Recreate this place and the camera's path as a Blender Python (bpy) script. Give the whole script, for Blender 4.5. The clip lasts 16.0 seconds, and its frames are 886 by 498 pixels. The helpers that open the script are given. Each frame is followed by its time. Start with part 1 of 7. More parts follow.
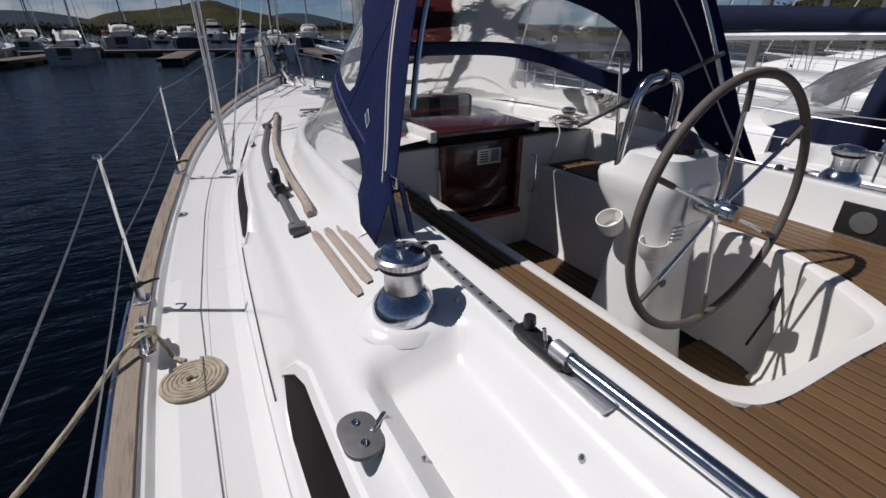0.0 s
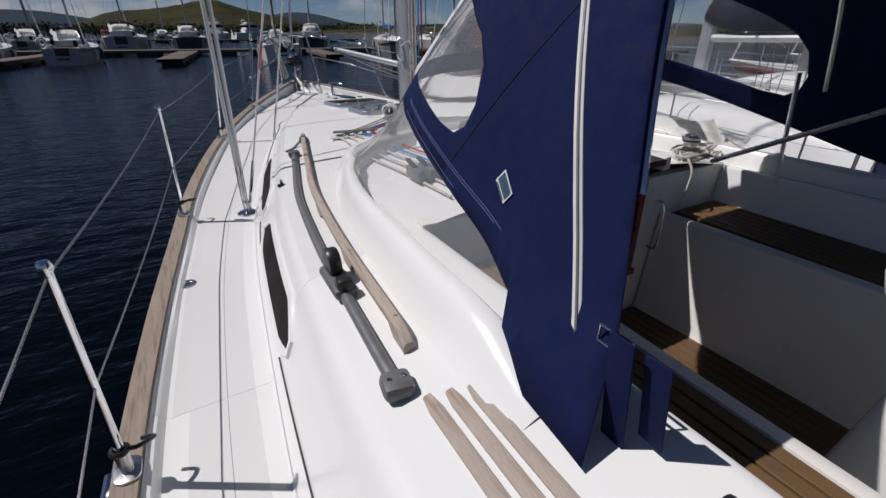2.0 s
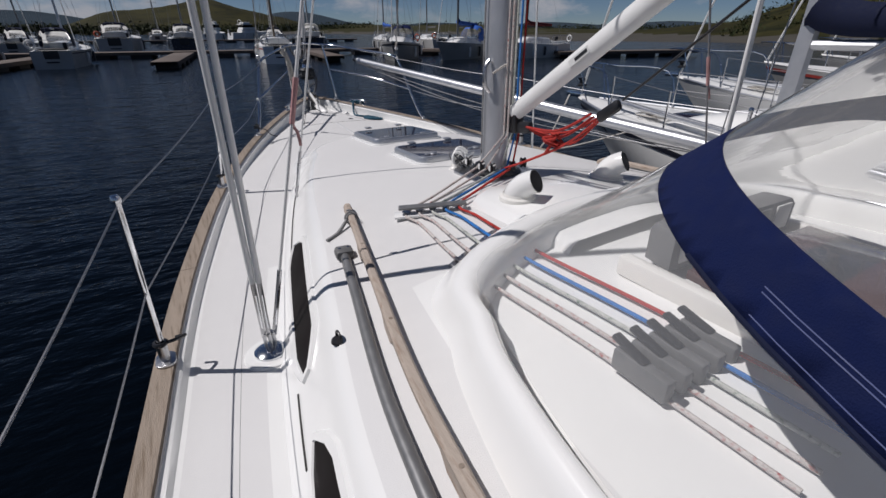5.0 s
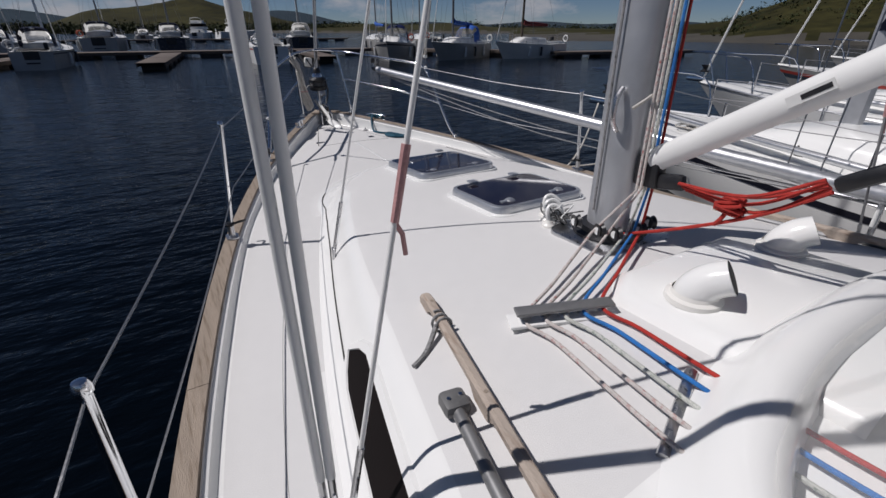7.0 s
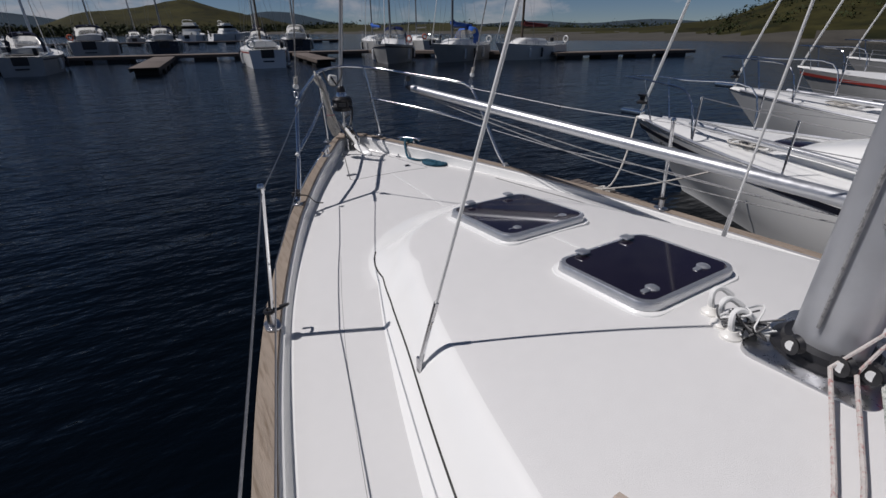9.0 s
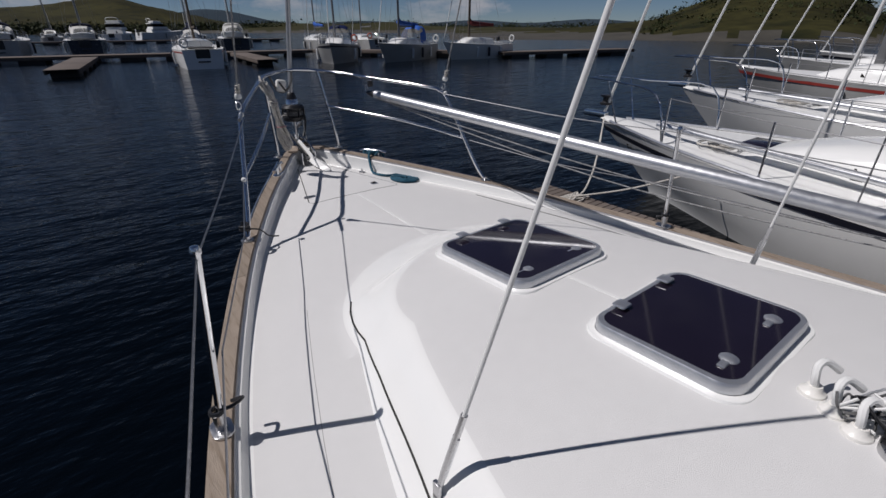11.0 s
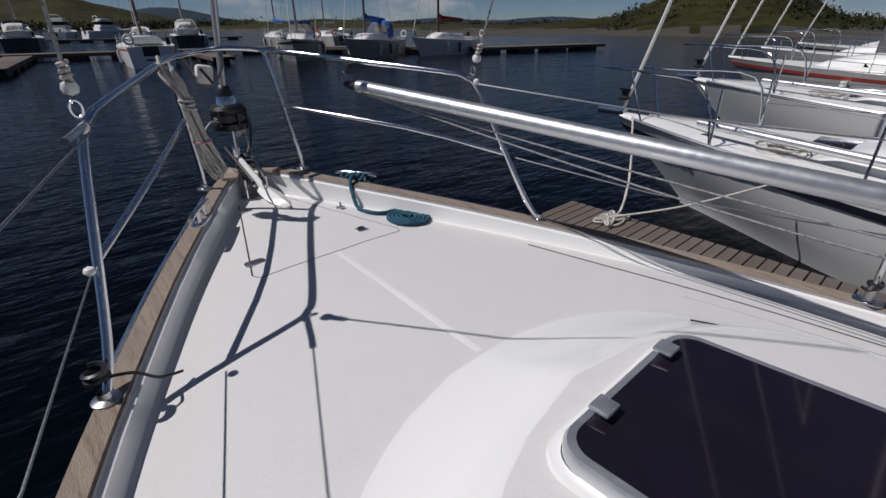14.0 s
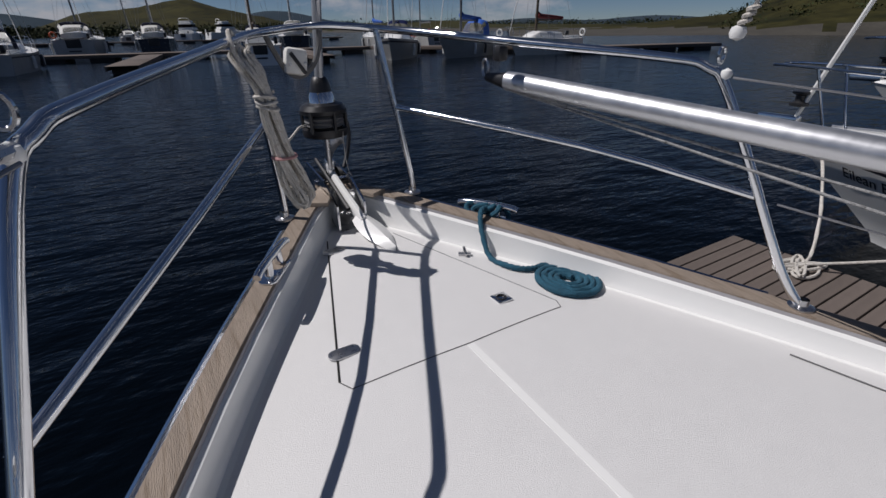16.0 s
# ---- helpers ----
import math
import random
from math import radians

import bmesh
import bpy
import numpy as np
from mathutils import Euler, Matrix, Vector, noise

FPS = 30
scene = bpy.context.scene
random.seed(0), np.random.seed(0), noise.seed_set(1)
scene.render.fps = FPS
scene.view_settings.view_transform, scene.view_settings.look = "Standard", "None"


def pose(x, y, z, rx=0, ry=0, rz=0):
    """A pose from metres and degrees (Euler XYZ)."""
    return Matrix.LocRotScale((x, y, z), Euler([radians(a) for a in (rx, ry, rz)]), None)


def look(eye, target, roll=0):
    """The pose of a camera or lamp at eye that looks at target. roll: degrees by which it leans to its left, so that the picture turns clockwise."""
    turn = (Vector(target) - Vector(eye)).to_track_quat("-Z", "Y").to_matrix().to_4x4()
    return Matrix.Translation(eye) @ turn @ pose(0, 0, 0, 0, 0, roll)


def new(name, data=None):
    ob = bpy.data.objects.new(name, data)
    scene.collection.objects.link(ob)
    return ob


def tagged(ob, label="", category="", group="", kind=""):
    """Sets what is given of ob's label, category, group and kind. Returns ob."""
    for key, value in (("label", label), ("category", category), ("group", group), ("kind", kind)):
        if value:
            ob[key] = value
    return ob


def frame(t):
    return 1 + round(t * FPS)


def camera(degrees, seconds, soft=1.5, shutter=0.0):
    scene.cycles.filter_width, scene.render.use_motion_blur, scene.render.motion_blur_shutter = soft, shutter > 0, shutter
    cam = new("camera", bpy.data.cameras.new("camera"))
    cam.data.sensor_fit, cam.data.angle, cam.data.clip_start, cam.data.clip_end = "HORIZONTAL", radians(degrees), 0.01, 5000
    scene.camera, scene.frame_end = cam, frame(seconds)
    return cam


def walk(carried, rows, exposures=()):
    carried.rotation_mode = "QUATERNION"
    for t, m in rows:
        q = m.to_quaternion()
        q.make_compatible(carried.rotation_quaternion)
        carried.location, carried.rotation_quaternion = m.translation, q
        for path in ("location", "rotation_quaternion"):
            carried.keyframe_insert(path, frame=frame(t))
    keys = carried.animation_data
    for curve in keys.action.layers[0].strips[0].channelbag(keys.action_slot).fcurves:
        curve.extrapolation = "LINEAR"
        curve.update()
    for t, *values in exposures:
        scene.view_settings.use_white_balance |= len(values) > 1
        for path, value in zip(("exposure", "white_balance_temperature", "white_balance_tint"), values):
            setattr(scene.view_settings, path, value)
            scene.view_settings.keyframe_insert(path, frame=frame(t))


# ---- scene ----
cam = camera(88.7, 16.0)
METRES, EYE, TILT, LEAN, TURN = 7.2, 2.15, -25.7, 0.0, -28.8
ROWS = [
    (0.0, 0.0, 0.0, 0.0, 0.0, 0.0, 0.0),
    (0.5, -0.0153, 0.0271, 0.0138, 0.08, 0.04, -0.14),
    (1.0, -0.0345, 0.0546, 0.0273, -0.09, -0.02, -0.17),
    (1.5, -0.0529, 0.0816, 0.0394, -0.09, -0.04, -0.09),
    (2.0, -0.0672, 0.1099, 0.0564, 0.05, -0.07, -0.02),
    (2.5, -0.0855, 0.136, 0.0703, -0.14, -0.09, -0.08),
    (3.0, -0.1019, 0.1624, 0.0825, -0.12, -0.11, 0.0),
    (3.5, -0.1133, 0.19, 0.0994, 0.02, -0.11, 0.11),
    (6.0, -0.1795, 0.3182, 0.1739, -0.32, -0.24, 0.45),
    (6.5, -0.1988, 0.3413, 0.187, -0.49, -0.21, 0.48),
    (7.0, -0.2128, 0.364, 0.2013, -1.32, -0.3, 0.79),
    (7.5, -0.2328, 0.3847, 0.2141, -1.77, -0.28, 1.19),
    (8.0, -0.2514, 0.4074, 0.2284, -1.85, -0.28, 1.32),
    (8.5, -0.2624, 0.4296, 0.2466, -1.79, -0.39, 1.54),
    (9.0, -0.2769, 0.4492, 0.2595, -1.87, -0.32, 1.48),
    (11.5, -0.295, 0.5434, 0.302, -9.69, -0.91, 5.06),
    (12.0, -0.292, 0.5764, 0.3141, -11.04, -1.16, 5.79),
    (12.5, -0.2952, 0.6091, 0.3233, -11.13, -1.28, 5.91),
    (13.0, -0.3025, 0.6428, 0.3349, -11.18, -1.26, 5.91),
    (13.5, -0.3048, 0.6791, 0.3453, -11.23, -1.27, 5.95),
    (14.0, -0.3084, 0.711, 0.3512, -11.26, -1.21, 5.96),
    (14.5, -0.3137, 0.7375, 0.3585, -10.25, -1.02, 5.68),
    (15.0, -0.3142, 0.7708, 0.3713, -8.66, -0.9, 5.15),
    (15.5, -0.3211, 0.7987, 0.3798, -5.44, -0.67, 3.88),
    (16.0, -0.333, 0.8269, 0.3895, -1.6, -0.5, 1.82),
]
walk(cam, [(t, pose(-1.655, 0, EYE, TILT, LEAN, TURN) @ pose(METRES * x, METRES * y, METRES * z, 90 + pitch, roll, yaw)) for t, x, y, z, yaw, pitch, roll in ROWS], [(0.0, 0.10, 6370, 13.5), (3.5, 0.09, 6370, 13.5), (6.5, 0.03, 6370, 13.5), (12.5, 0.0, 6370, 13.5), (16.0, 0.07, 6370, 13.5)])

# ---- world, sun, exposure ----
SUN_TO = Vector((-0.433, 0.263, 0.72)).normalized()
world = bpy.data.worlds.new("world")
scene.world = world
world.use_nodes = True
wn = world.node_tree
sky = wn.nodes.new("ShaderNodeTexSky")
sky.sky_type = "NISHITA"
sky.sun_disc = False
sky.sun_elevation = math.asin(SUN_TO.z)
sky.sun_rotation = math.atan2(SUN_TO.x, SUN_TO.y)
sky.air_density, sky.dust_density, sky.ozone_density = 0.8, 0.0, 5.0
sky.altitude = 3000
bg = wn.nodes["Background"]
bg.inputs["Strength"].default_value = 0.033
# low cumulus near the horizon
tc = wn.nodes.new("ShaderNodeTexCoord")
mp = wn.nodes.new("ShaderNodeMapping")
mp.inputs["Scale"].default_value = (5.0, 5.0, 13.0)
cn = wn.nodes.new("ShaderNodeTexNoise")
cn.inputs["Scale"].default_value = 1.3
cn.inputs["Detail"].default_value = 9.0
cn.inputs["Roughness"].default_value = 0.6
cr = wn.nodes.new("ShaderNodeValToRGB")
cr.color_ramp.elements[0].position, cr.color_ramp.elements[1].position = 0.50, 0.68
cm = wn.nodes.new("ShaderNodeMixRGB")
cm.inputs["Color2"].default_value = (9.0, 9.3, 10.0, 1)
wn.links.new(tc.outputs["Generated"], mp.inputs["Vector"])
wn.links.new(mp.outputs["Vector"], cn.inputs["Vector"])
wn.links.new(cn.outputs["Fac"], cr.inputs["Fac"])
sep = wn.nodes.new("ShaderNodeSeparateXYZ")
low = wn.nodes.new("ShaderNodeMapRange")
low.inputs["From Min"].default_value, low.inputs["From Max"].default_value = 0.06, 0.40
low.inputs["To Min"].default_value, low.inputs["To Max"].default_value = 1.0, 0.12
cf = wn.nodes.new("ShaderNodeMath")
cf.operation = "MULTIPLY"
wn.links.new(tc.outputs["Generated"], sep.inputs[0])
wn.links.new(sep.outputs["Z"], low.inputs["Value"])
wn.links.new(low.outputs["Result"], cf.inputs[0])
wn.links.new(cr.outputs["Color"], cf.inputs[1])
wn.links.new(cf.outputs[0], cm.inputs["Fac"])
wn.links.new(sky.outputs["Color"], cm.inputs["Color1"])
wn.links.new(cm.outputs["Color"], bg.inputs["Color"])
sun_data = bpy.data.lights.new("sun", "SUN")
sun_data.energy, sun_data.angle, sun_data.color = 3.3, radians(0.53), (1.0, 0.965, 0.93)
sun = new("sun", sun_data)
sun.matrix_world = look(SUN_TO * 50, (0, 0, 0))


# ---- materials ----
def mat(name, color, rough=0.5, metal=0.0, spec=0.5, vary=0.12, scale=6.0, bump=0.0, bump_scale=80.0, grain=None, coat=0.0, rand=0.0, dirt=None):
    """A procedural surface: two scales of colour change, fine relief, optional stretched grain, per-object change and dirt."""
    m = bpy.data.materials.new(name)
    m.use_nodes = True
    nt = m.node_tree
    b = nt.nodes["Principled BSDF"]
    b.inputs["Roughness"].default_value, b.inputs["Metallic"].default_value = rough, metal
    b.inputs["Specular IOR Level"].default_value, b.inputs["Coat Weight"].default_value = spec, coat
    co = nt.nodes.new("ShaderNodeTexCoord")
    vec = co.outputs["Object"]
    if grain:
        g = nt.nodes.new("ShaderNodeMapping")
        g.inputs["Scale"].default_value = grain
        nt.links.new(vec, g.inputs["Vector"])
        vec = g.outputs["Vector"]

    def noise_tex(s, detail):
        n = nt.nodes.new("ShaderNodeTexNoise")
        n.inputs["Scale"].default_value, n.inputs["Detail"].default_value = s, detail
        nt.links.new(vec, n.inputs["Vector"])
        return n.outputs["Fac"]

    big, small = noise_tex(scale * 0.22, 3), noise_tex(scale * 2.5, 6)
    add = nt.nodes.new("ShaderNodeMath")
    add.operation = "ADD"
    nt.links.new(big, add.inputs[0])
    nt.links.new(small, add.inputs[1])
    last = add.outputs[0]
    if rand:
        oi = nt.nodes.new("ShaderNodeObjectInfo")
        ml = nt.nodes.new("ShaderNodeMath")
        ml.operation = "MULTIPLY_ADD"
        ml.inputs[1].default_value = rand
        nt.links.new(oi.outputs["Random"], ml.inputs[0])
        nt.links.new(last, ml.inputs[2])
        last = ml.outputs[0]
    mr = nt.nodes.new("ShaderNodeMapRange")
    mr.inputs["From Min"].default_value, mr.inputs["From Max"].default_value = 0.6, 1.4 + rand
    nt.links.new(last, mr.inputs["Value"])
    mix = nt.nodes.new("ShaderNodeMixRGB")
    c = Vector(color)
    mix.inputs["Color1"].default_value = (*(c * (1 - vary)), 1)
    mix.inputs["Color2"].default_value = (*[min(1, v * (1 + vary)) for v in c], 1)
    nt.links.new(mr.outputs["Result"], mix.inputs["Fac"])
    col = mix.outputs["Color"]
    if dirt:
        d = nt.nodes.new("ShaderNodeMixRGB")
        d.inputs["Color2"].default_value = (*dirt, 1)
        dn = noise_tex(scale * 0.6, 8)
        dr = nt.nodes.new("ShaderNodeMapRange")
        dr.inputs["From Min"].default_value, dr.inputs["From Max"].default_value = 0.52, 0.75
        nt.links.new(dn, dr.inputs["Value"])
        nt.links.new(dr.outputs["Result"], d.inputs["Fac"])
        nt.links.new(col, d.inputs["Color1"])
        col = d.outputs["Color"]
    nt.links.new(col, b.inputs["Base Color"])
    rr = nt.nodes.new("ShaderNodeMapRange")
    rr.inputs["From Min"].default_value, rr.inputs["From Max"].default_value = 0.3, 0.7
    rr.inputs["To Min"].default_value, rr.inputs["To Max"].default_value = rough * 0.85, min(1, rough * 1.15)
    nt.links.new(small, rr.inputs["Value"])
    nt.links.new(rr.outputs["Result"], b.inputs["Roughness"])
    if bump:
        bp = nt.nodes.new("ShaderNodeBump")
        bp.inputs["Strength"].default_value, bp.inputs["Distance"].default_value = min(1, bump), 0.004
        nt.links.new(noise_tex(bump_scale, 4), bp.inputs["Height"])
        nt.links.new(bp.outputs["Normal"], b.inputs["Normal"])
    return m


GEL = mat("gelcoat", (0.80, 0.80, 0.78), 0.22, vary=0.015, scale=3, coat=0.2)
NONSKID = mat("nonskid", (0.66, 0.655, 0.645), 0.6, vary=0.02, scale=8, bump=0.35, bump_scale=420)
CREAM = mat("cream_gelcoat", (0.78, 0.765, 0.72), 0.3, vary=0.02, scale=3)
TEAK = mat("oiled_teak", (0.14, 0.078, 0.031), 0.6, vary=0.22, scale=10, bump=0.4, bump_scale=60, grain=(6, 0.5, 6), rand=0.5)
GREYTEAK = mat("weathered_teak", (0.29, 0.235, 0.185), 0.75, vary=0.3, scale=14, bump=0.7, bump_scale=60, grain=(9, 0.6, 9), rand=0.3, dirt=(0.16, 0.115, 0.075))
PALETEAK = mat("bleached_teak", (0.44, 0.37, 0.31), 0.8, vary=0.22, scale=14, bump=0.6, bump_scale=60, grain=(9, 0.8, 9), rand=0.3, dirt=(0.28, 0.2, 0.15))
CAULK = mat("caulking", (0.015, 0.014, 0.013), 0.7)
STEEL = mat("stainless_steel", (0.72, 0.73, 0.75), 0.12, 1.0, vary=0.05, scale=20)
DULLSTEEL = mat("brushed_steel", (0.55, 0.55, 0.56), 0.3, 1.0, vary=0.1, scale=30)
ALU = mat("anodised_aluminium", (0.62, 0.63, 0.65), 0.38, 0.85, vary=0.05, scale=12)
GREYALU = mat("grey_alloy_track", (0.22, 0.22, 0.22), 0.42, 0.5, vary=0.1, scale=12)
MASTALU = mat("mast_alloy", (0.50, 0.51, 0.53), 0.42, 0.6, vary=0.06, scale=6, dirt=(0.40, 0.41, 0.43))
# far hulls' white, darkened and blotched; their shade is put into the colour
SHADEGEL = mat("shaded_gelcoat", (0.40, 0.40, 0.39), 0.4, vary=0.12, scale=1.2, dirt=(0.33, 0.33, 0.31))
WHITEPAINT = mat("white_paint", (0.78, 0.78, 0.76), 0.35, vary=0.04, scale=5)
BLACK = mat("black_plastic", (0.018, 0.018, 0.02), 0.4, vary=0.3, scale=20)
GREYPLAS = mat("grey_plastic", (0.13, 0.13, 0.13), 0.5, vary=0.2, scale=18)
RUBBER = mat("grey_rubbing_strake", (0.34, 0.33, 0.34), 0.55, vary=0.1, scale=8)
ACRYLIC = mat("smoked_acrylic", (0.012, 0.009, 0.018), 0.05, vary=0.2, scale=2, spec=0.5)
NAVY = mat("navy_canvas", (0.0058, 0.0115, 0.054), 0.85, spec=0.15, vary=0.12, scale=9, bump=0.35, bump_scale=350)
DARKNAVY = mat("dark_blue_canvas", (0.012, 0.016, 0.04), 0.85, spec=0.15, vary=0.15, scale=9, bump=0.3, bump_scale=300)
BLUECOVER = mat("bright_blue_cover", (0.02, 0.10, 0.42), 0.7, vary=0.2, scale=2, bump=0.5, bump_scale=6)
REDCOVER = mat("dark_red_cover", (0.16, 0.02, 0.02), 0.8, vary=0.2, scale=2)
MAHOG = mat("varnished_mahogany", (0.06, 0.012, 0.01), 0.2, vary=0.15, scale=8, grain=(1, 1, 8), coat=0.6)
REDWOOD = mat("red_brown_trim", (0.19, 0.035, 0.02), 0.3, vary=0.25, scale=10, coat=0.3)
ROPE_W = mat("white_braid", (0.60, 0.57, 0.52), 0.9, vary=0.22, scale=120, bump=1.0, bump_scale=260, dirt=(0.4, 0.36, 0.3))
ROPE_TAN = mat("tan_three_strand", (0.42, 0.36, 0.27), 0.9, vary=0.3, scale=110, bump=1.0, bump_scale=220)
ROPE_R = mat("red_braid", (0.42, 0.028, 0.02), 0.85, vary=0.3, scale=120, bump=0.9, bump_scale=260)
ROPE_B = mat("blue_braid", (0.02, 0.16, 0.47), 0.85, vary=0.3, scale=120, bump=0.9, bump_scale=260)
ROPE_T = mat("teal_dockline", (0.012, 0.075, 0.12), 0.85, vary=0.4, scale=120, bump=1.0, bump_scale=200)
ROPE_G = mat("white_green_fleck", (0.52, 0.53, 0.49), 0.9, vary=0.25, scale=140, bump=0.9, bump_scale=260, dirt=(0.06, 0.13, 0.08))
ROPE_P = mat("white_red_fleck", (0.56, 0.52, 0.49), 0.9, vary=0.2, scale=140, bump=0.9, bump_scale=260, dirt=(0.35, 0.06, 0.05))
ROPE_K = mat("black_white_fleck", (0.30, 0.30, 0.30), 0.9, vary=0.4, scale=140, bump=0.9, bump_scale=260, dirt=(0.03, 0.03, 0.03))
LEATHER = mat("wheel_leather", (0.11, 0.095, 0.08), 0.6, vary=0.2, scale=14, bump=0.5, bump_scale=160)
WIRE = mat("stainless_wire", (0.30, 0.30, 0.31), 0.35, 0.9, vary=0.1, scale=60)
PONTWOOD = mat("grey_pontoon_timber", (0.13, 0.105, 0.09), 0.85, vary=0.3, scale=9, bump=0.7, bump_scale=40, grain=(1, 8, 8), rand=0.5)
# pontoon floats; also the painted shade in far boats' sterns and cockpits
FLOAT_SHADE = mat("stained_float_and_shade", (0.05, 0.05, 0.05), 0.8, vary=0.4, scale=2)
DARKHULL = mat("dark_hull", (0.02, 0.024, 0.035), 0.25, vary=0.2, scale=2)
REDHULL = mat("red_paint", (0.33, 0.05, 0.04), 0.4, vary=0.2, scale=3)
STRIPE_M = mat("navy_stripe", (0.012, 0.013, 0.022), 0.35)
PATCHW = mat("label_white", (0.68, 0.68, 0.66), 0.6)
PATCHB = mat("label_blue", (0.03, 0.09, 0.16), 0.6)
TAPE = mat("red_tape", (0.5, 0.27, 0.26), 0.6, vary=0.3, scale=60)
PORTGLASS = mat("dark_portlight", (0.010, 0.008, 0.008), 0.5, vary=0.25, scale=2, spec=0.03)
STITCH = mat("pale_stitching", (0.08, 0.10, 0.22), 0.8)
HILLMAT = mat("moor_and_woods", (0.032, 0.030, 0.010), 0.95, spec=0.1, vary=0.7, scale=0.16, dirt=(0.008, 0.011, 0.005))
# moor colour shifted to blue-grey: the air's haze is put into it
HAZEHILL = mat("hazed_moor", (0.04, 0.055, 0.07), 1.0, spec=0.0, vary=0.15, scale=0.02)
GRASSY = mat("shore_grass", (0.036, 0.034, 0.014), 0.95, spec=0.1, vary=0.35, scale=0.3, dirt=(0.05, 0.055, 0.02))
ROCK = mat("shore_rock", (0.05, 0.045, 0.035), 0.9, vary=0.4, scale=0.8, bump=1.0, bump_scale=3)
LEAF = mat("woodland_leaf", (0.026, 0.034, 0.011), 0.8, spec=0.2, vary=0.6, scale=0.35)
BARK = mat("bark", (0.09, 0.07, 0.05), 0.9, vary=0.3, scale=3)
ORANGE = mat("orange_float", (0.6, 0.09, 0.02), 0.5)
YELLOW = mat("yellow_paint", (0.5, 0.3, 0.02), 0.5)


def clear_vinyl(name, haze):
    m = bpy.data.materials.new(name)
    m.use_nodes = True
    nt = m.node_tree
    nt.nodes.remove(nt.nodes["Principled BSDF"])
    out = nt.nodes["Material Output"]
    tr = nt.nodes.new("ShaderNodeBsdfTransparent")
    tr.inputs["Color"].default_value = (0.93, 0.935, 0.94, 1)
    df = nt.nodes.new("ShaderNodeBsdfDiffuse")
    df.inputs["Color"].default_value = (0.75, 0.76, 0.77, 1)
    gl = nt.nodes.new("ShaderNodeBsdfGlossy")
    gl.inputs["Roughness"].default_value = 0.06
    nz = nt.nodes.new("ShaderNodeTexNoise")
    nz.inputs["Scale"].default_value, nz.inputs["Detail"].default_value = 5.0, 4.0
    bp = nt.nodes.new("ShaderNodeBump")
    bp.inputs["Strength"].default_value, bp.inputs["Distance"].default_value = 0.25, 0.03
    nt.links.new(nz.outputs["Fac"], bp.inputs["Height"])
    nt.links.new(bp.outputs["Normal"], gl.inputs["Normal"])
    fr = nt.nodes.new("ShaderNodeFresnel")
    fr.inputs["IOR"].default_value = 1.35
    m1, m2 = nt.nodes.new("ShaderNodeMixShader"), nt.nodes.new("ShaderNodeMixShader")
    m1.inputs["Fac"].default_value = haze
    nt.links.new(tr.outputs[0], m1.inputs[1])
    nt.links.new(df.outputs[0], m1.inputs[2])
    nt.links.new(fr.outputs[0], m2.inputs["Fac"])
    nt.links.new(m1.outputs[0], m2.inputs[1])
    nt.links.new(gl.outputs[0], m2.inputs[2])
    nt.links.new(m2.outputs[0], out.inputs["Surface"])
    return m


VINYL = clear_vinyl("clear_vinyl", 0.14)


def water_material():
    m = bpy.data.materials.new("sea_water")
    m.use_nodes = True
    nt = m.node_tree
    b = nt.nodes["Principled BSDF"]
    b.inputs["Base Color"].default_value = (0.0008, 0.0018, 0.0032, 1)
    b.inputs["Roughness"].default_value = 0.06
    b.inputs["IOR"].default_value = 1.33
    b.inputs["Specular IOR Level"].default_value = 0.22
    co = nt.nodes.new("ShaderNodeTexCoord")
    mp1 = nt.nodes.new("ShaderNodeMapping")
    mp1.inputs["Rotation"].default_value = (0, 0, radians(28))
    mp1.inputs["Scale"].default_value = (0.55, 1.25, 1)
    nt.links.new(co.outputs["Object"], mp1.inputs["Vector"])
    h = None
    for s, w in ((0.9, 1.0), (3.2, 0.5), (9.0, 0.16)):
        n = nt.nodes.new("ShaderNodeTexNoise")
        n.inputs["Scale"].default_value, n.inputs["Detail"].default_value = s, 3.0
        nt.links.new(mp1.outputs["Vector"], n.inputs["Vector"])
        ma = nt.nodes.new("ShaderNodeMath")
        ma.operation = "MULTIPLY_ADD"
        ma.inputs[1].default_value = w
        nt.links.new(n.outputs["Fac"], ma.inputs[0])
        if h:
            nt.links.new(h, ma.inputs[2])
        else:
            ma.inputs[2].default_value = 0.0
        h = ma.outputs[0]
    bp = nt.nodes.new("ShaderNodeBump")
    bp.inputs["Strength"].default_value, bp.inputs["Distance"].default_value = 0.8, 0.10
    nt.links.new(h, bp.inputs["Height"])
    nt.links.new(bp.outputs["Normal"], b.inputs["Normal"])
    return m


WATER = water_material()


# ---- mesh helpers ----
def thing(name, loc, label="", category="", group="", kind=""):
    ob = new(name)
    ob.empty_display_size = 0.1
    ob.location = loc
    return tagged(ob, label, category, group, kind)


def base_of(parent):
    p = Vector((0, 0, 0))
    while parent is not None:
        p += parent.location
        parent = parent.parent
    return p


def part(name, bm, material, parent=None, label="", smooth=True, mats=()):
    """Links a bmesh in world coordinates as one mesh under a thing or a part."""
    me = bpy.data.meshes.new(name)
    if parent is not None:
        bmesh.ops.translate(bm, verts=bm.verts, vec=-base_of(parent))
    bm.to_mesh(me)
    bm.free()
    for m in (material, *mats):
        me.materials.append(m)
    if smooth:
        me.polygons.foreach_set("use_smooth", [True] * len(me.polygons))
        me.set_sharp_from_angle(angle=radians(38))
    ob = new(name, me)
    ob.parent = parent
    if label:
        ob["label"] = label
    return ob


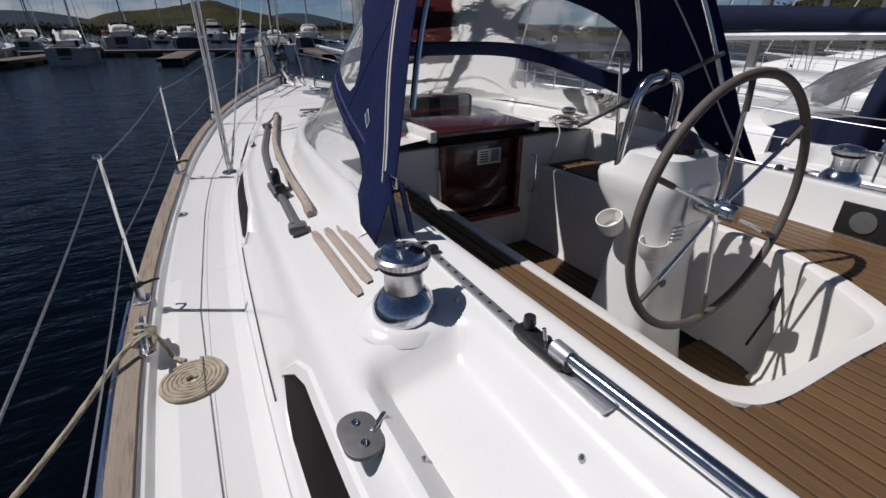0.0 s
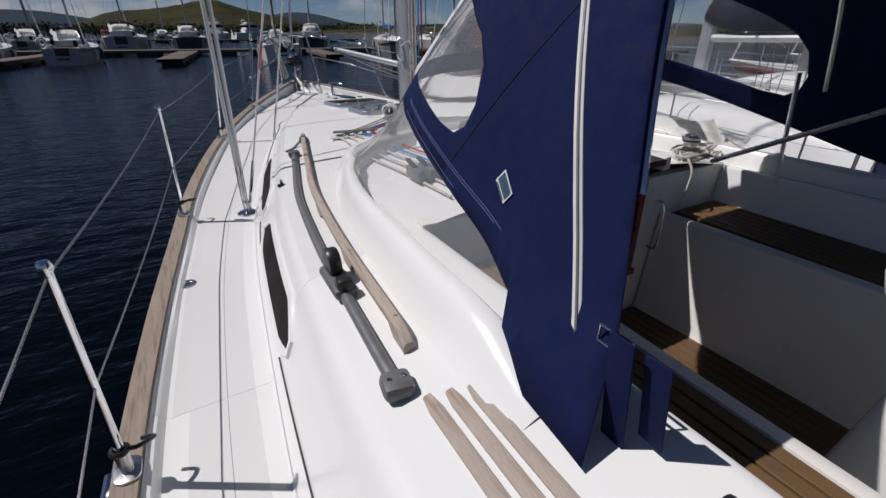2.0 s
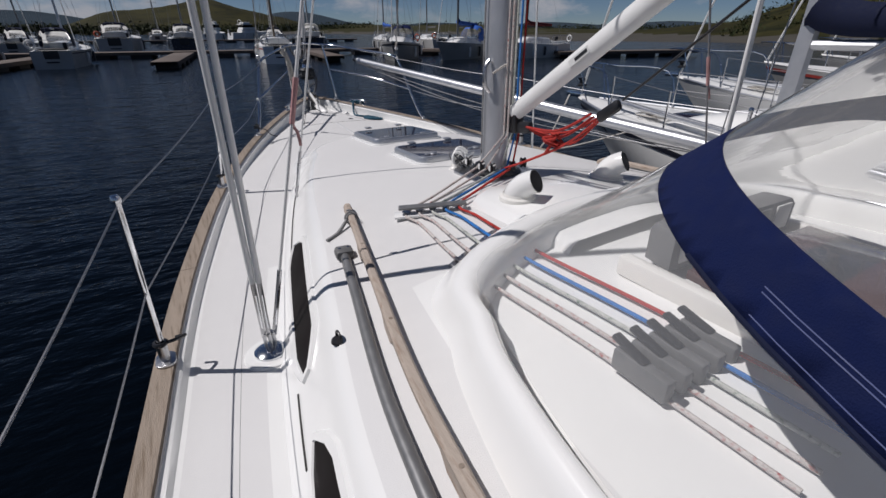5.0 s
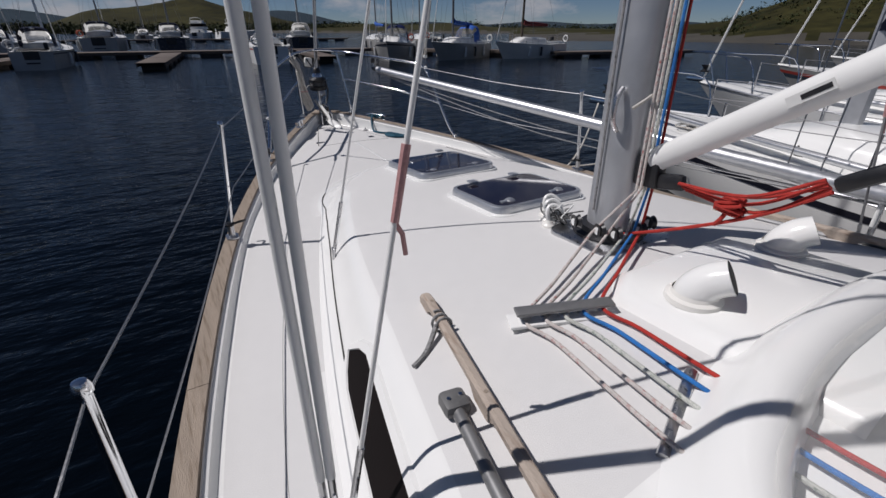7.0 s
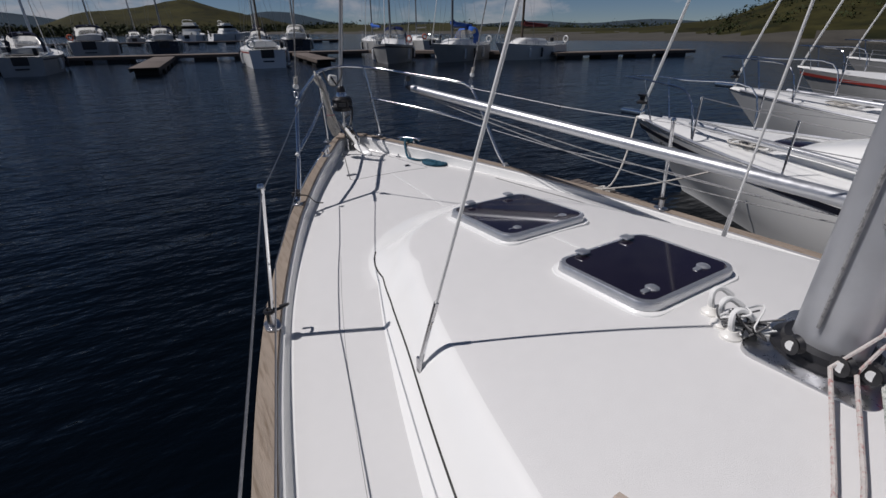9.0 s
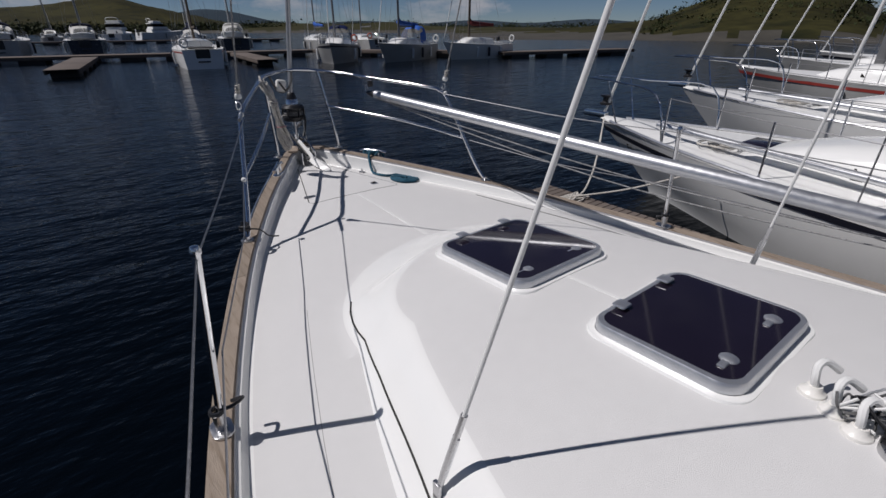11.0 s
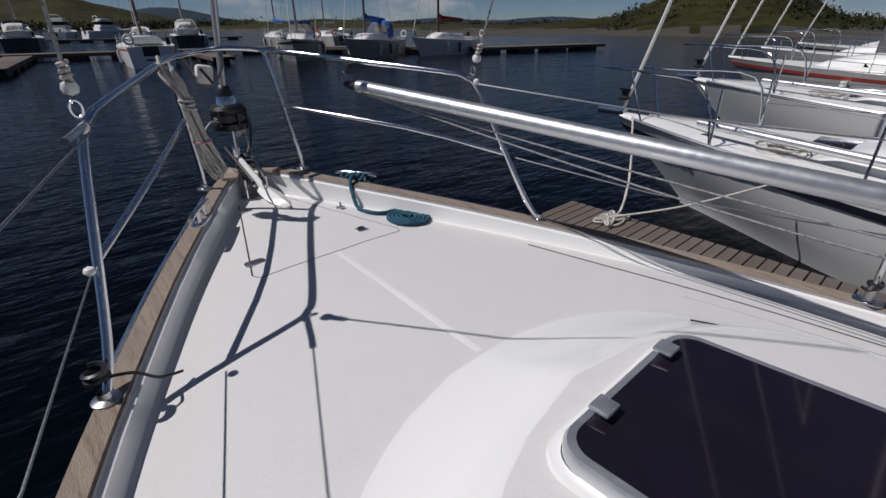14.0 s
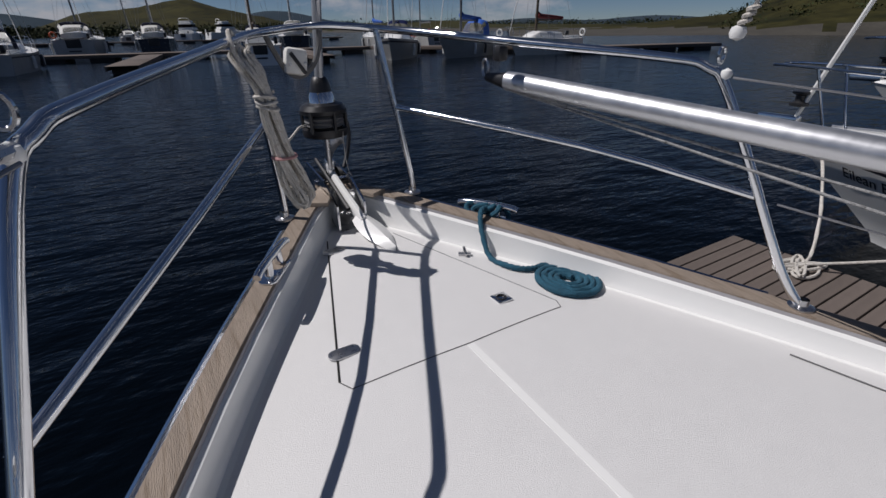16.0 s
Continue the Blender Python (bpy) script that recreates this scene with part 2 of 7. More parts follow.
def solo(name, bm, material, label, category, group="", kind="", smooth=True, mats=()):
    """A top-level thing that is one mesh, with its origin at its base."""
    vs = [v.co for v in bm.verts]
    c = Vector((sum(v.x for v in vs) / len(vs), sum(v.y for v in vs) / len(vs), min(v.z for v in vs)))
    bmesh.ops.translate(bm, verts=bm.verts, vec=-c)
    ob = part(name, bm, material, None, "", smooth, mats)
    ob.location = c
    return tagged(ob, label, category, group, kind)


def box(size, at=(0, 0, 0), bevel=0.0, rot=None, bm=None, seg=2):
    b2 = bmesh.new()
    bmesh.ops.create_cube(b2, size=1)
    bmesh.ops.scale(b2, vec=size, verts=b2.verts)
    if bevel:
        bmesh.ops.bevel(b2, geom=b2.edges[:], offset=bevel, segments=seg, affect="EDGES", profile=0.5)
    m = Matrix.Translation(at) @ (rot if rot is not None else Matrix())
    bmesh.ops.transform(b2, matrix=m, verts=b2.verts)
    return merge(bm, b2)


def merge(bm, b2):
    if bm is None:
        return b2
    me = bpy.data.meshes.new("tmp")
    b2.to_mesh(me)
    b2.free()
    bm.from_mesh(me)
    bpy.data.meshes.remove(me)
    return bm


def grid(rows, bm=None, close_u=False, close_v=False, zone=None):
    """A surface through rows of points; zone(i, j) gives each face's material slot."""
    bm = bm if bm is not None else bmesh.new()
    vs = [[bm.verts.new(p) for p in r] for r in rows]
    n, m = len(vs), len(vs[0])
    for i in range(n if close_u else n - 1):
        for j in range(m if close_v else m - 1):
            a, b = vs[i], vs[(i + 1) % n]
            quad = (a[j], a[(j + 1) % m], b[(j + 1) % m], b[j])
            try:
                f = bm.faces.new(quad)
            except ValueError:
                continue
            if zone:
                f.material_index = zone(i, j)
    return bm


def fix(bm, dist=0.0004):
    bmesh.ops.remove_doubles(bm, verts=bm.verts, dist=dist)
    bmesh.ops.recalc_face_normals(bm, faces=bm.faces)
    return bm


def smooth_line(pts, n=6):
    """Catmull-Rom through the points."""
    pts = [Vector(p) for p in pts]
    out = []
    for i in range(len(pts) - 1):
        p0, p1, p2, p3 = pts[max(i - 1, 0)], pts[i], pts[i + 1], pts[min(i + 2, len(pts) - 1)]
        for k in range(n):
            t = k / n
            out.append(0.5 * ((2 * p1) + (p2 - p0) * t + (2 * p0 - 5 * p1 + 4 * p2 - p3) * t * t + (3 * p1 - p0 - 3 * p2 + p3) * t ** 3))
    return out + [pts[-1]]


def tube(pts, r, seg=8, bm=None, r2=None, curve=0, caps=True, closed=False, squash=1.0, twist=0):
    """A round bar along points. curve: smoothing steps; r2: end radius; twist: rope strands' lay per point."""
    pts = smooth_line(pts, curve) if curve else [Vector(p) for p in pts]
    n = len(pts)
    rows, up = [], Vector((0, 0, 1))
    t0 = (pts[1] - pts[0]).normalized()
    if abs(t0.z) > 0.9:
        up = Vector((0, 1, 0))
    side = t0.cross(up).normalized()
    for i, p in enumerate(pts):
        if closed:
            t = (pts[(i + 1) % n] - pts[i - 1]).normalized()
        else:
            t = (pts[min(i + 1, n - 1)] - pts[max(i - 1, 0)]).normalized()
        side = (side - t * side.dot(t)).normalized()
        nrm = t.cross(side)
        rad = r if r2 is None else r + (r2 - r) * i / (n - 1)
        row = []
        for k in range(seg):
            a = 2 * math.pi * k / seg
            lob = 1.0
            if twist:
                lob = 1.0 + 0.16 * math.cos(3 * (a + twist * i))
            row.append(p + (side * math.cos(a) + nrm * math.sin(a) * squash) * rad * lob)
        rows.append(row)
    b2 = grid(rows, None, close_u=closed, close_v=True)
    if caps and not closed:
        b2.verts.ensure_lookup_table()
        b2.faces.new([b2.verts[k] for k in range(seg)][::-1])
        b2.faces.new([b2.verts[(n - 1) * seg + k] for k in range(seg)])
    bmesh.ops.recalc_face_normals(b2, faces=b2.faces)
    return merge(bm, b2)


def turned(profile, at=(0, 0, 0), seg=28, rot=None, bm=None):
    """A body of revolution about z from (radius, height) pairs."""
    rows = [[(r * math.cos(2 * math.pi * k / seg), r * math.sin(2 * math.pi * k / seg), h) for k in range(seg)] for r, h in profile]
    b2 = grid(rows, None, close_v=True)
    fix(b2)
    bmesh.ops.transform(b2, matrix=Matrix.Translation(at) @ (rot if rot is not None else Matrix()), verts=b2.verts)
    return merge(bm, b2)


def slab(outline, z0, z1, bevel=0.0, bm=None):
    """A plate from a flat outline of (x, y) or (x, y, z) points, z as an offset of both faces."""
    b2 = bmesh.new()
    lift = [p[2] if len(p) > 2 else 0.0 for p in outline]
    lo = [b2.verts.new((p[0], p[1], z0 + q)) for p, q in zip(outline, lift)]
    hi = [b2.verts.new((p[0], p[1], z1 + q)) for p, q in zip(outline, lift)]
    n = len(outline)
    b2.faces.new(lo[::-1])
    top = b2.faces.new(hi)
    for i in range(n):
        b2.faces.new((lo[i], lo[(i + 1) % n], hi[(i + 1) % n], hi[i]))
    bmesh.ops.recalc_face_normals(b2, faces=b2.faces)
    if bevel:
        bmesh.ops.bevel(b2, geom=list(top.edges), offset=bevel, segments=2, affect="EDGES", profile=0.5)
    return merge(bm, b2)


def rounded(w, h, r, n=6):
    """Outline of a rectangle with round corners, about the origin."""
    out = []
    for cx, cy, a0 in ((w / 2 - r, h / 2 - r, 0), (-w / 2 + r, h / 2 - r, 90), (-w / 2 + r, -h / 2 + r, 180), (w / 2 - r, -h / 2 + r, 270)):
        for k in range(n + 1):
            a = radians(a0 + 90 * k / n)
            out.append((cx + r * math.cos(a), cy + r * math.sin(a)))
    return out


def spline(xs, ys):
    """Smooth monotone interpolation through a few stations."""
    xs, ys = list(xs), list(ys)
    n = len(xs)
    d = [(ys[i + 1] - ys[i]) / (xs[i + 1] - xs[i]) for i in range(n - 1)]
    m = [d[0]] + [0.0 if d[i - 1] * d[i] <= 0 else 2 * d[i - 1] * d[i] / (d[i - 1] + d[i]) for i in range(1, n - 1)] + [d[-1]]

    def f(x):
        if x <= xs[0]:
            return ys[0] + m[0] * (x - xs[0])
        if x >= xs[-1]:
            return ys[-1] + m[-1] * (x - xs[-1])
        i = max(k for k in range(n - 1) if xs[k] <= x)
        h = xs[i + 1] - xs[i]
        t = (x - xs[i]) / h
        return (ys[i] * (1 + 2 * t) * (1 - t) ** 2 + m[i] * h * t * (1 - t) ** 2 + ys[i + 1] * t * t * (3 - 2 * t) + m[i + 1] * h * t * t * (t - 1))
    return f


def ease(t):
    t = max(0.0, min(1.0, t))
    return t * t * (3 - 2 * t)


# ---- the yacht's lines (y forward, x to starboard, water at z = 0) ----
BOW = 8.93
BEAM = spline([-3.2, -1.5, 0.5, 1.5, 2.3, 3.0, 3.8, 4.55, 5.45, 6.1, 6.6, 7.15, 7.6, 7.9, 8.4, 8.65, 8.93], [1.70, 1.92, 2.07, 2.08, 2.05, 1.99, 1.89, 1.79, 1.61, 1.44, 1.27, 1.05, 0.835, 0.68, 0.39, 0.24, 0.03])
SHEER = spline([-3.2, 0.0, 1.0, 2.24, 4.2, 5.5, 6.1, 7.33, 8.0, 8.8], [0.95, 0.965, 0.985, 1.03, 1.115, 1.175, 1.21, 1.31, 1.37, 1.45])
EDGE = spline([-3.2, 0.0, 1.0, 2.0, 2.9, 3.3, 4.5, 5.5, 6.5, 7.0, 7.5, 8.0, 8.5, 8.9], [0.88, 0.90, 0.93, 0.965, 1.01, 1.035, 1.07, 1.11, 1.18, 1.205, 1.235, 1.265, 1.295, 1.32])
CAMBER = spline([-3, 5.0, 6.5, 7.3, 8.0, 8.9], [0.05, 0.055, 0.075, 0.055, 0.03, 0.005])
FOOT = spline([-3.2, 0.0, 0.96, 2.0, 2.73, 3.34, 4.44, 5.06, 5.83, 6.35], [1.45, 1.62, 1.64, 1.61, 1.565, 1.51, 1.335, 1.19, 0.965, 0.78])
CROWN = spline([-3.2, 0.0, 1.0, 2.3, 3.14, 3.86, 4.56, 5.15, 5.77, 6.1], [1.25, 1.42, 1.44, 1.40, 1.33, 1.20, 1.06, 0.94, 0.77, 0.64])
ROOF = spline([-3.2, 0.0, 1.0, 2.3, 4.2, 5.2, 6.1, 6.6], [1.575, 1.585, 1.59, 1.58, 1.52, 1.47, 1.425, 1.385])
FRONT_FOOT, FRONT_CROWN = 6.86, 6.52


def foot(y):
    if y <= 6.2:
        return FOOT(y)
    return FOOT(6.2) * max(0.0, 1 - ((y - 6.2) / (FRONT_FOOT - 6.2)) ** 2.2) ** 0.5


def crown(y):
    if y <= 6.0:
        return CROWN(y)
    if y >= FRONT_CROWN:
        return 0.0
    return CROWN(6.0) * (1 - ((y - 6.0) / (FRONT_CROWN - 6.0)) ** 2.2) ** 0.5


def deck_z(x, y):
    b = max(BEAM(y) - 0.1, 0.02)
    return EDGE(y) + CAMBER(y) * max(0.0, 1 - (abs(x) / b) ** 2)


def roof_z(x, y):
    return ROOF(y) - 0.1 * x * x


def shoulder(s):
    """Rise of the cabin side: a small cove at the foot, a straight side, a wide rounded shoulder."""
    s = max(0.0, min(1.0, s))
    return 0.55 * ease(s) + 0.45 * (1 - (1 - s) ** 2.2)


def body_z(x, y):
    a, c, t = abs(x), foot(y), crown(y)
    d = deck_z(x, y)
    if y >= FRONT_FOOT or a >= c:
        return d
    s = (c - a) / max(c - t, 1e-4)
    if y > FRONT_CROWN:
        s = min(1.0, s) * (FRONT_FOOT - y) / (FRONT_FOOT - FRONT_CROWN)
    return d + (roof_z(min(a, max(t, a)), y) - d) * shoulder(s) if s < 1 else roof_z(a, y)


def inset(y):
    """Half-breadth of the deck inside the toe rail."""
    return max(BEAM(y) - 0.1, 0.0)


COAM_IN, SEAT_Z, SOLE_Z, BULK_Y, AFT_Y = 0.93, 1.28, 0.72, 2.45, -1.3


def pocket(a, y):
    """The shallow tray moulded into the coaming behind the winch."""
    u = ease((0.90 - y) / 0.10) * ease((a - 1.10) / 0.07) * ease((1.42 - a) / 0.07)
    return -0.075 * u


def half_section(y, inner, n_top):
    b, c, t = inset(y), foot(y), crown(y)
    c, t = min(c, b), min(t, b)
    pts = [(b + 0.03, SHEER(y) - 0.012), (b + 0.005, SHEER(y) - 0.022), (b, EDGE(y) + 0.022), (b - min(0.014, b), EDGE(y) + 0.004)]
    e = b - min(0.03, b)
    pts += [(e + (c - e) * k / 6, None) for k in range(7)]
    pts += [(c + (t - c) * k / 14, None) for k in range(1, 15)]
    pts += [(t + (inner - t) * k / n_top, None) for k in range(1, n_top + 1)]
    return [(x, y, body_z(x, y) + (pocket(x, y) if inner > 0.5 else 0.0) if z is None else z) for x, z in pts]


def mirrored(row):
    return [(-x, y, z) for x, y, z in row]


def zones(n_top):
    def f(i, j):
        if j < 5:
            return 0
        if j < 9:
            return 1
        if j < 25:
            return 0
        return 1 if n_top > 10 else 0
    return f


yacht = thing("yacht", (0, 3, 0), "white fibreglass sailing yacht moored in a marina", "yacht", kind="structure")
# forward deck, side decks and coachroof in one moulding
ys = [BULK_Y + 0.001] + [2.5 + 0.1 * k for k in range(36)] + [6.05 + 0.04 * k for k in range(25)] + [7.1 + 0.1 * k for k in range(18)] + [8.86, 8.91]
bm = bmesh.new()
for side in (-1, 1):
    rows = []
    for y in ys:
        r = half_section(y, 0.0, 14)
        rows.append(r if side > 0 else mirrored(r))
    grid(rows, bm, zone=zones(14))
for f in bm.faces:
    c = f.calc_center_median()
    a, rim = abs(c.x), inset(c.y) - 0.035
    if a > rim:
        f.material_index = 0
    elif a > foot(c.y) + (0.03 if c.y < FRONT_FOOT else -1):
        f.material_index = 1
    elif a > crown(c.y) - 0.01 or c.y > FRONT_CROWN:
        f.material_index = 0
    else:
        f.material_index = 0 if c.y < 3.66 and a < 1.02 else 1
fix(bm)
part("deck", bm, GEL, yacht, "white gelcoat deck with grey non-slip panels", mats=(NONSKID,))
# coamings and side decks abreast of the cockpit
for side in (-1, 1):
    rows = []
    for y in [-3.2, -2.2, -1.5, -1.0, -0.6, -0.3] + [-0.1 + 0.04 * k for k in range(63)] + [BULK_Y]:
        r = half_section(y, COAM_IN + 0.02, 24)
        ztop = r[-1][2]
        r += [(COAM_IN + 0.006, y, ztop - 0.006), (COAM_IN, y, ztop - 0.02), (COAM_IN - 0.012, y, SEAT_Z + 0.02), (COAM_IN - 0.03, y, SEAT_Z - 0.002)]
        rows.append(r if side > 0 else mirrored(r))
    bm = grid(rows, None, zone=zones(5))
    fix(bm)
    part("coaming", bm, GEL, yacht, "smooth white cockpit coaming with side deck", mats=(NONSKID,))
# topsides
rows = []
for k in range(60):
    y = -3.2 + (BOW + 3.2) * k / 59
    b, s = BEAM(y), SHEER(y)
    rake = ease((y - 6.0) / 3.0)
    sec = []
    for q in range(9):
        f = q / 8
        z = s - 0.02 - f * (s + 0.25)
        sec.append((max(0.0, (b - 0.01) * (1 - 0.06 * f - 0.10 * f * f - 0.35 * rake * f)), y - 0.32 * rake * f, z))
    rows.append([(-x, y2, z) for x, y2, z in sec][::-1][:-1] + [(-(b - 0.01), y, s - 0.02)] + [(b - 0.01, y, s - 0.02)] + sec[1:])
bm = bmesh.new()
for side in (0, 1):
    grid([r[:9] if side == 0 else r[9:] for r in rows], bm)
bm.faces.new([bm.verts.new(p) for p in rows[0]])
fix(bm)
part("hull", bm, GEL, yacht, "glossy white topsides")

# teak toe rail: lengths of timber scarfed end to end, on both sides
toe = thing("toe_rail", (0, 3, 1.0), "weathered teak capping rail along the deck edge", "toe rail", kind="structure")


def rail_length(y0, y1, side):
    rows, n = [], max(3, int((y1 - y0) / 0.1))
    for k in range(n + 1):
        y = y0 + (y1 - y0) * k / n
        b, s = BEAM(y), SHEER(y)
        i = max(b - 0.075, 0.012)
        rows.append([(side * x, y, z) for x, z in ((b, s - 0.045), (b + 0.006, s - 0.01), (b, s), (i + 0.005, s + 0.001), (i, s - 0.006), (i, s - 0.045))])
    bm = grid(rows, None, close_v=True)
    bm.verts.ensure_lookup_table()
    bm.faces.new([bm.verts[k] for k in range(6)])
    bm.faces.new([bm.verts[n * 6 + k] for k in range(6)])
    bmesh.ops.recalc_face_normals(bm, faces=bm.faces)
    return bm


for side in (-1, 1):
    for y0, y1 in ((-3.1, -0.4), (-0.397, 1.98), (1.983, 4.9), (4.903, 7.0), (7.003, 8.9)):
        part("plank", rail_length(y0, y1, side), GREYTEAK, toe)
    rows = []
    for k in range(60):
        y = -3.1 + 11.95 * k / 59
        b, s, e = BEAM(y), SHEER(y), EDGE(y)
        i = max(b - 0.077, 0.008)
        rows.append([(side * x, y, z) for x, z in ((i, s - 0.004), (i - 0.004, s - 0.03), (i - 0.02, e + 0.02), (i - 0.028, e + 0.006))])
    part("inner_face", grid(rows), RUBBER, toe, "grey inner face of the rail", smooth=True)
# polished rubbing strips outside the rail, at the mooring cleats
for side in (-1, 1):
    for y0, y1 in ((-0.4, 2.25), (7.45, 8.55)):
        pts = [(side * (BEAM(y0 + (y1 - y0) * k / 14) + 0.01), y0 + (y1 - y0) * k / 14, SHEER(y0 + (y1 - y0) * k / 14) - 0.012) for k in range(15)]
        part("chafe_strip", tube(pts, 0.014, 8), STEEL, toe, "polished stainless chafe strip")

# groove along the cabin side's foot
GROOVE = spline([1.2, 3.5, 5.0, 5.5, 6.1, 6.5], [0.22, 0.25, 0.34, 0.35, 0.2, 0.08])
for side in (-1, 1):
    for y0, y1 in ((1.25, 2.45), (3.4, 3.7), (4.7, 6.5)):
        pts = []
        for k in range(25):
            y = y0 + (y1 - y0) * k / 24
            a = foot(y) - GROOVE(y) * (foot(y) - crown(y))
            pts.append((side * (a + 0.001), y, body_z(a, y) + 0.001))
        part("joint_line", tube(pts, 0.0045, 5), CAULK, yacht)
# seam down the side-deck panels
for side in (-1, 1):
    pts = []
    for k in range(70):
        y = -0.6 + 7.2 * k / 69
        a = 0.42 * inset(y) + 0.58 * foot(y) if y < 6 else 0.42 * inset(y) + 0.58 * (foot(6.0) - 0.35 * (y - 6.0))
        pts.append((side * a, y, body_z(a, y) - 0.001))
    part("panel_seam", tube(pts, 0.0018, 4), GREYPLAS, yacht)


# ---- portlights in the cabin sides ----
def portlight(y0, y1, side, lo=0.31, hi=0.61):
    def p(y, s, out):
        a = foot(y) + (crown(y) - foot(y)) * s
        z = body_z(a, y)
        a2 = a - 0.004
        nrm = Vector((1, 0, (a - a2) and (a - a2) / max(body_z(a2, y) - z, 1e-3) * 1.0)).normalized()
        q = Vector((a, y, z)) + nrm * out
        return (side * q.x, q.y, q.z)

    def ring(grow, out):
        r = []
        n = 14
        L = y1 - y0
        for k in range(n + 1):
            u = k / n
            taper = min(1.0, (1 - u) * 9 + 0.05, u * 6 + 0.25)
            mid = (lo + hi) / 2 - 0.04
            r.append((y0 - grow + (L + 2 * grow) * u, mid + (hi - mid + grow * 3) * taper))
        for k in range(n, -1, -1):
            u = k / n
            taper = min(1.0, (1 - u) * 9 + 0.05, u * 6 + 0.25)
            mid = (lo + hi) / 2 - 0.04
            r.append((y0 - grow + (L + 2 * grow) * u, mid - (mid - lo + grow * 3) * taper))
        return [p(y, s, out) for y, s in r]

    w = thing("portlight", p((y0 + y1) / 2, lo, 0.0), "long smoked cabin window in a white moulded frame", "window", "cabin windows", "structure")
    part("window_frame", fix(grid([ring(0.035, -0.004), ring(0.026, 0.010), ring(0.004, 0.010), ring(0.0, 0.002)], close_v=True)), GEL, w)
    bm = bmesh.new()
    r = ring(0.002, 0.004)
    n = len(r) // 2
    up, dn = r[:n], r[n:][::-1]
    grid([[Vector(a).lerp(Vector(b), q / 3) for q in range(4)] for a, b in zip(up, dn)], bm)
    fix(bm)
    part("pane", bm, PORTGLASS, w)


for side in (-1, 1):
    portlight(2.38, 3.42, side)
    portlight(3.72, 4.70, side)
    portlight(-0.15, 1.22, side)


# ---- cockpit ----
cockpit = thing("cockpit", (0, 1, SOLE_Z), "white moulded cockpit well with teak-laid seats", "cockpit", kind="structure")


def rim_outline(grow=0.0):
    """The well's opening at seat height."""
    pts = [(-0.50, 2.44), (-0.52, 1.6), (-0.53, 0.9), (-0.54, 0.56), (-0.51, 0.455), (-0.40, 0.41), (-0.1, 0.40), (0.12, 0.39), (0.22, 0.42), (0.30, 0.52), (0.40, 0.68), (0.46, 0.82), (0.48, 1.1), (0.48, 1.6), (0.46, 2.44)]
    c = Vector((-0.02, 1.3, 0))
    out = []
    for p in smooth_line([(x, y, 0) for x, y in pts], 5):
        d = p - c
        d.x, d.y = (1 if d.x > 0 else -1) if abs(d.x) > 0.3 else d.x / 0.3, (-1 if d.y < -0.6 else 0)
        out.append((p.x + grow * d.x, p.y + grow * d.y))
    return out


lip, inner, low = rim_outline(0.055), rim_outline(0.0), rim_outline(-0.05)
rows = [[(x, y, SEAT_Z - 0.004) for x, y in rim_outline(0.058)], [(x, y, SEAT_Z + 0.012) for x, y in lip], [(x, y, SEAT_Z + 0.014) for x, y in rim_outline(0.015)],
        [(x, y, SEAT_Z + 0.004) for x, y in inner], [(x, y, SEAT_Z - 0.03) for x, y in rim_outline(-0.008)], [(x, y, SOLE_Z + 0.05) for x, y in low], [(x, y, SOLE_Z) for x, y in rim_outline(-0.075)]]
part("well_sides", fix(grid(rows)), CREAM, cockpit, "white seat fronts with a rounded lip")
part("sole_base", box((1.1, 2.4, 0.04), (0, 1.4, SOLE_Z - 0.03)), CAULK, cockpit)


def inside_rim(x, y, grow):
    o = rim_outline(grow)
    if y > 0.85:
        return -0.52 - grow < x < 0.48 + grow
    hit = False
    for i in range(len(o)):
        (x1, y1), (x2, y2) = o[i], o[(i + 1) % len(o)]
        if (y1 > y) != (y2 > y) and x < (x2 - x1) * (y - y1) / (y2 - y1) + x1:
            hit = not hit
    return hit


def plank_runs(x, y0, y1, test):
    runs, start = [], None
    n = 220
    for k in range(n + 1):
        y = y0 + (y1 - y0) * k / n
        ok = test(x, y)
        if ok and start is None:
            start = y
        if (not ok or k == n) and start is not None:
            if y - start > 0.06:
                runs.append((start, y))
            start = None
    return runs


seat_teak = thing("teak_seating", (0, 1, SEAT_Z), "teak-laid cockpit seats with dark caulked seams", "teak deck", kind="structure")
part("caulking_bed", slab([(-COAM_IN + 0.03, -1.2), (-COAM_IN + 0.03, 2.44), (-0.565, 2.44), (-0.595, 0.5), (-0.45, 0.345), (0.15, 0.33), (0.30, 0.40), (0.53, 0.9), (0.53, 2.44), (COAM_IN - 0.03, 2.44), (COAM_IN - 0.03, -1.2)], SEAT_Z - 0.02, SEAT_Z), CAULK, seat_teak)
PITCH = 0.052
x = -COAM_IN + 0.035 + PITCH / 2
while x < COAM_IN - 0.03:
    for a, b in plank_runs(x, -1.2, 2.43, lambda px, py: not inside_rim(px, py, 0.062)):
        L = b - a
        bm = box((PITCH - 0.0095, L, 0.012), (x, (a + b) / 2, SEAT_Z + 0.004), 0.0012, seg=1)
        part("plank", bm, TEAK, seat_teak, smooth=False)
    x += PITCH
sole_teak = thing("cockpit_sole", (0, 1, SOLE_Z), "teak grating planks on the cockpit floor", "floor", kind="structure")
x = -0.43
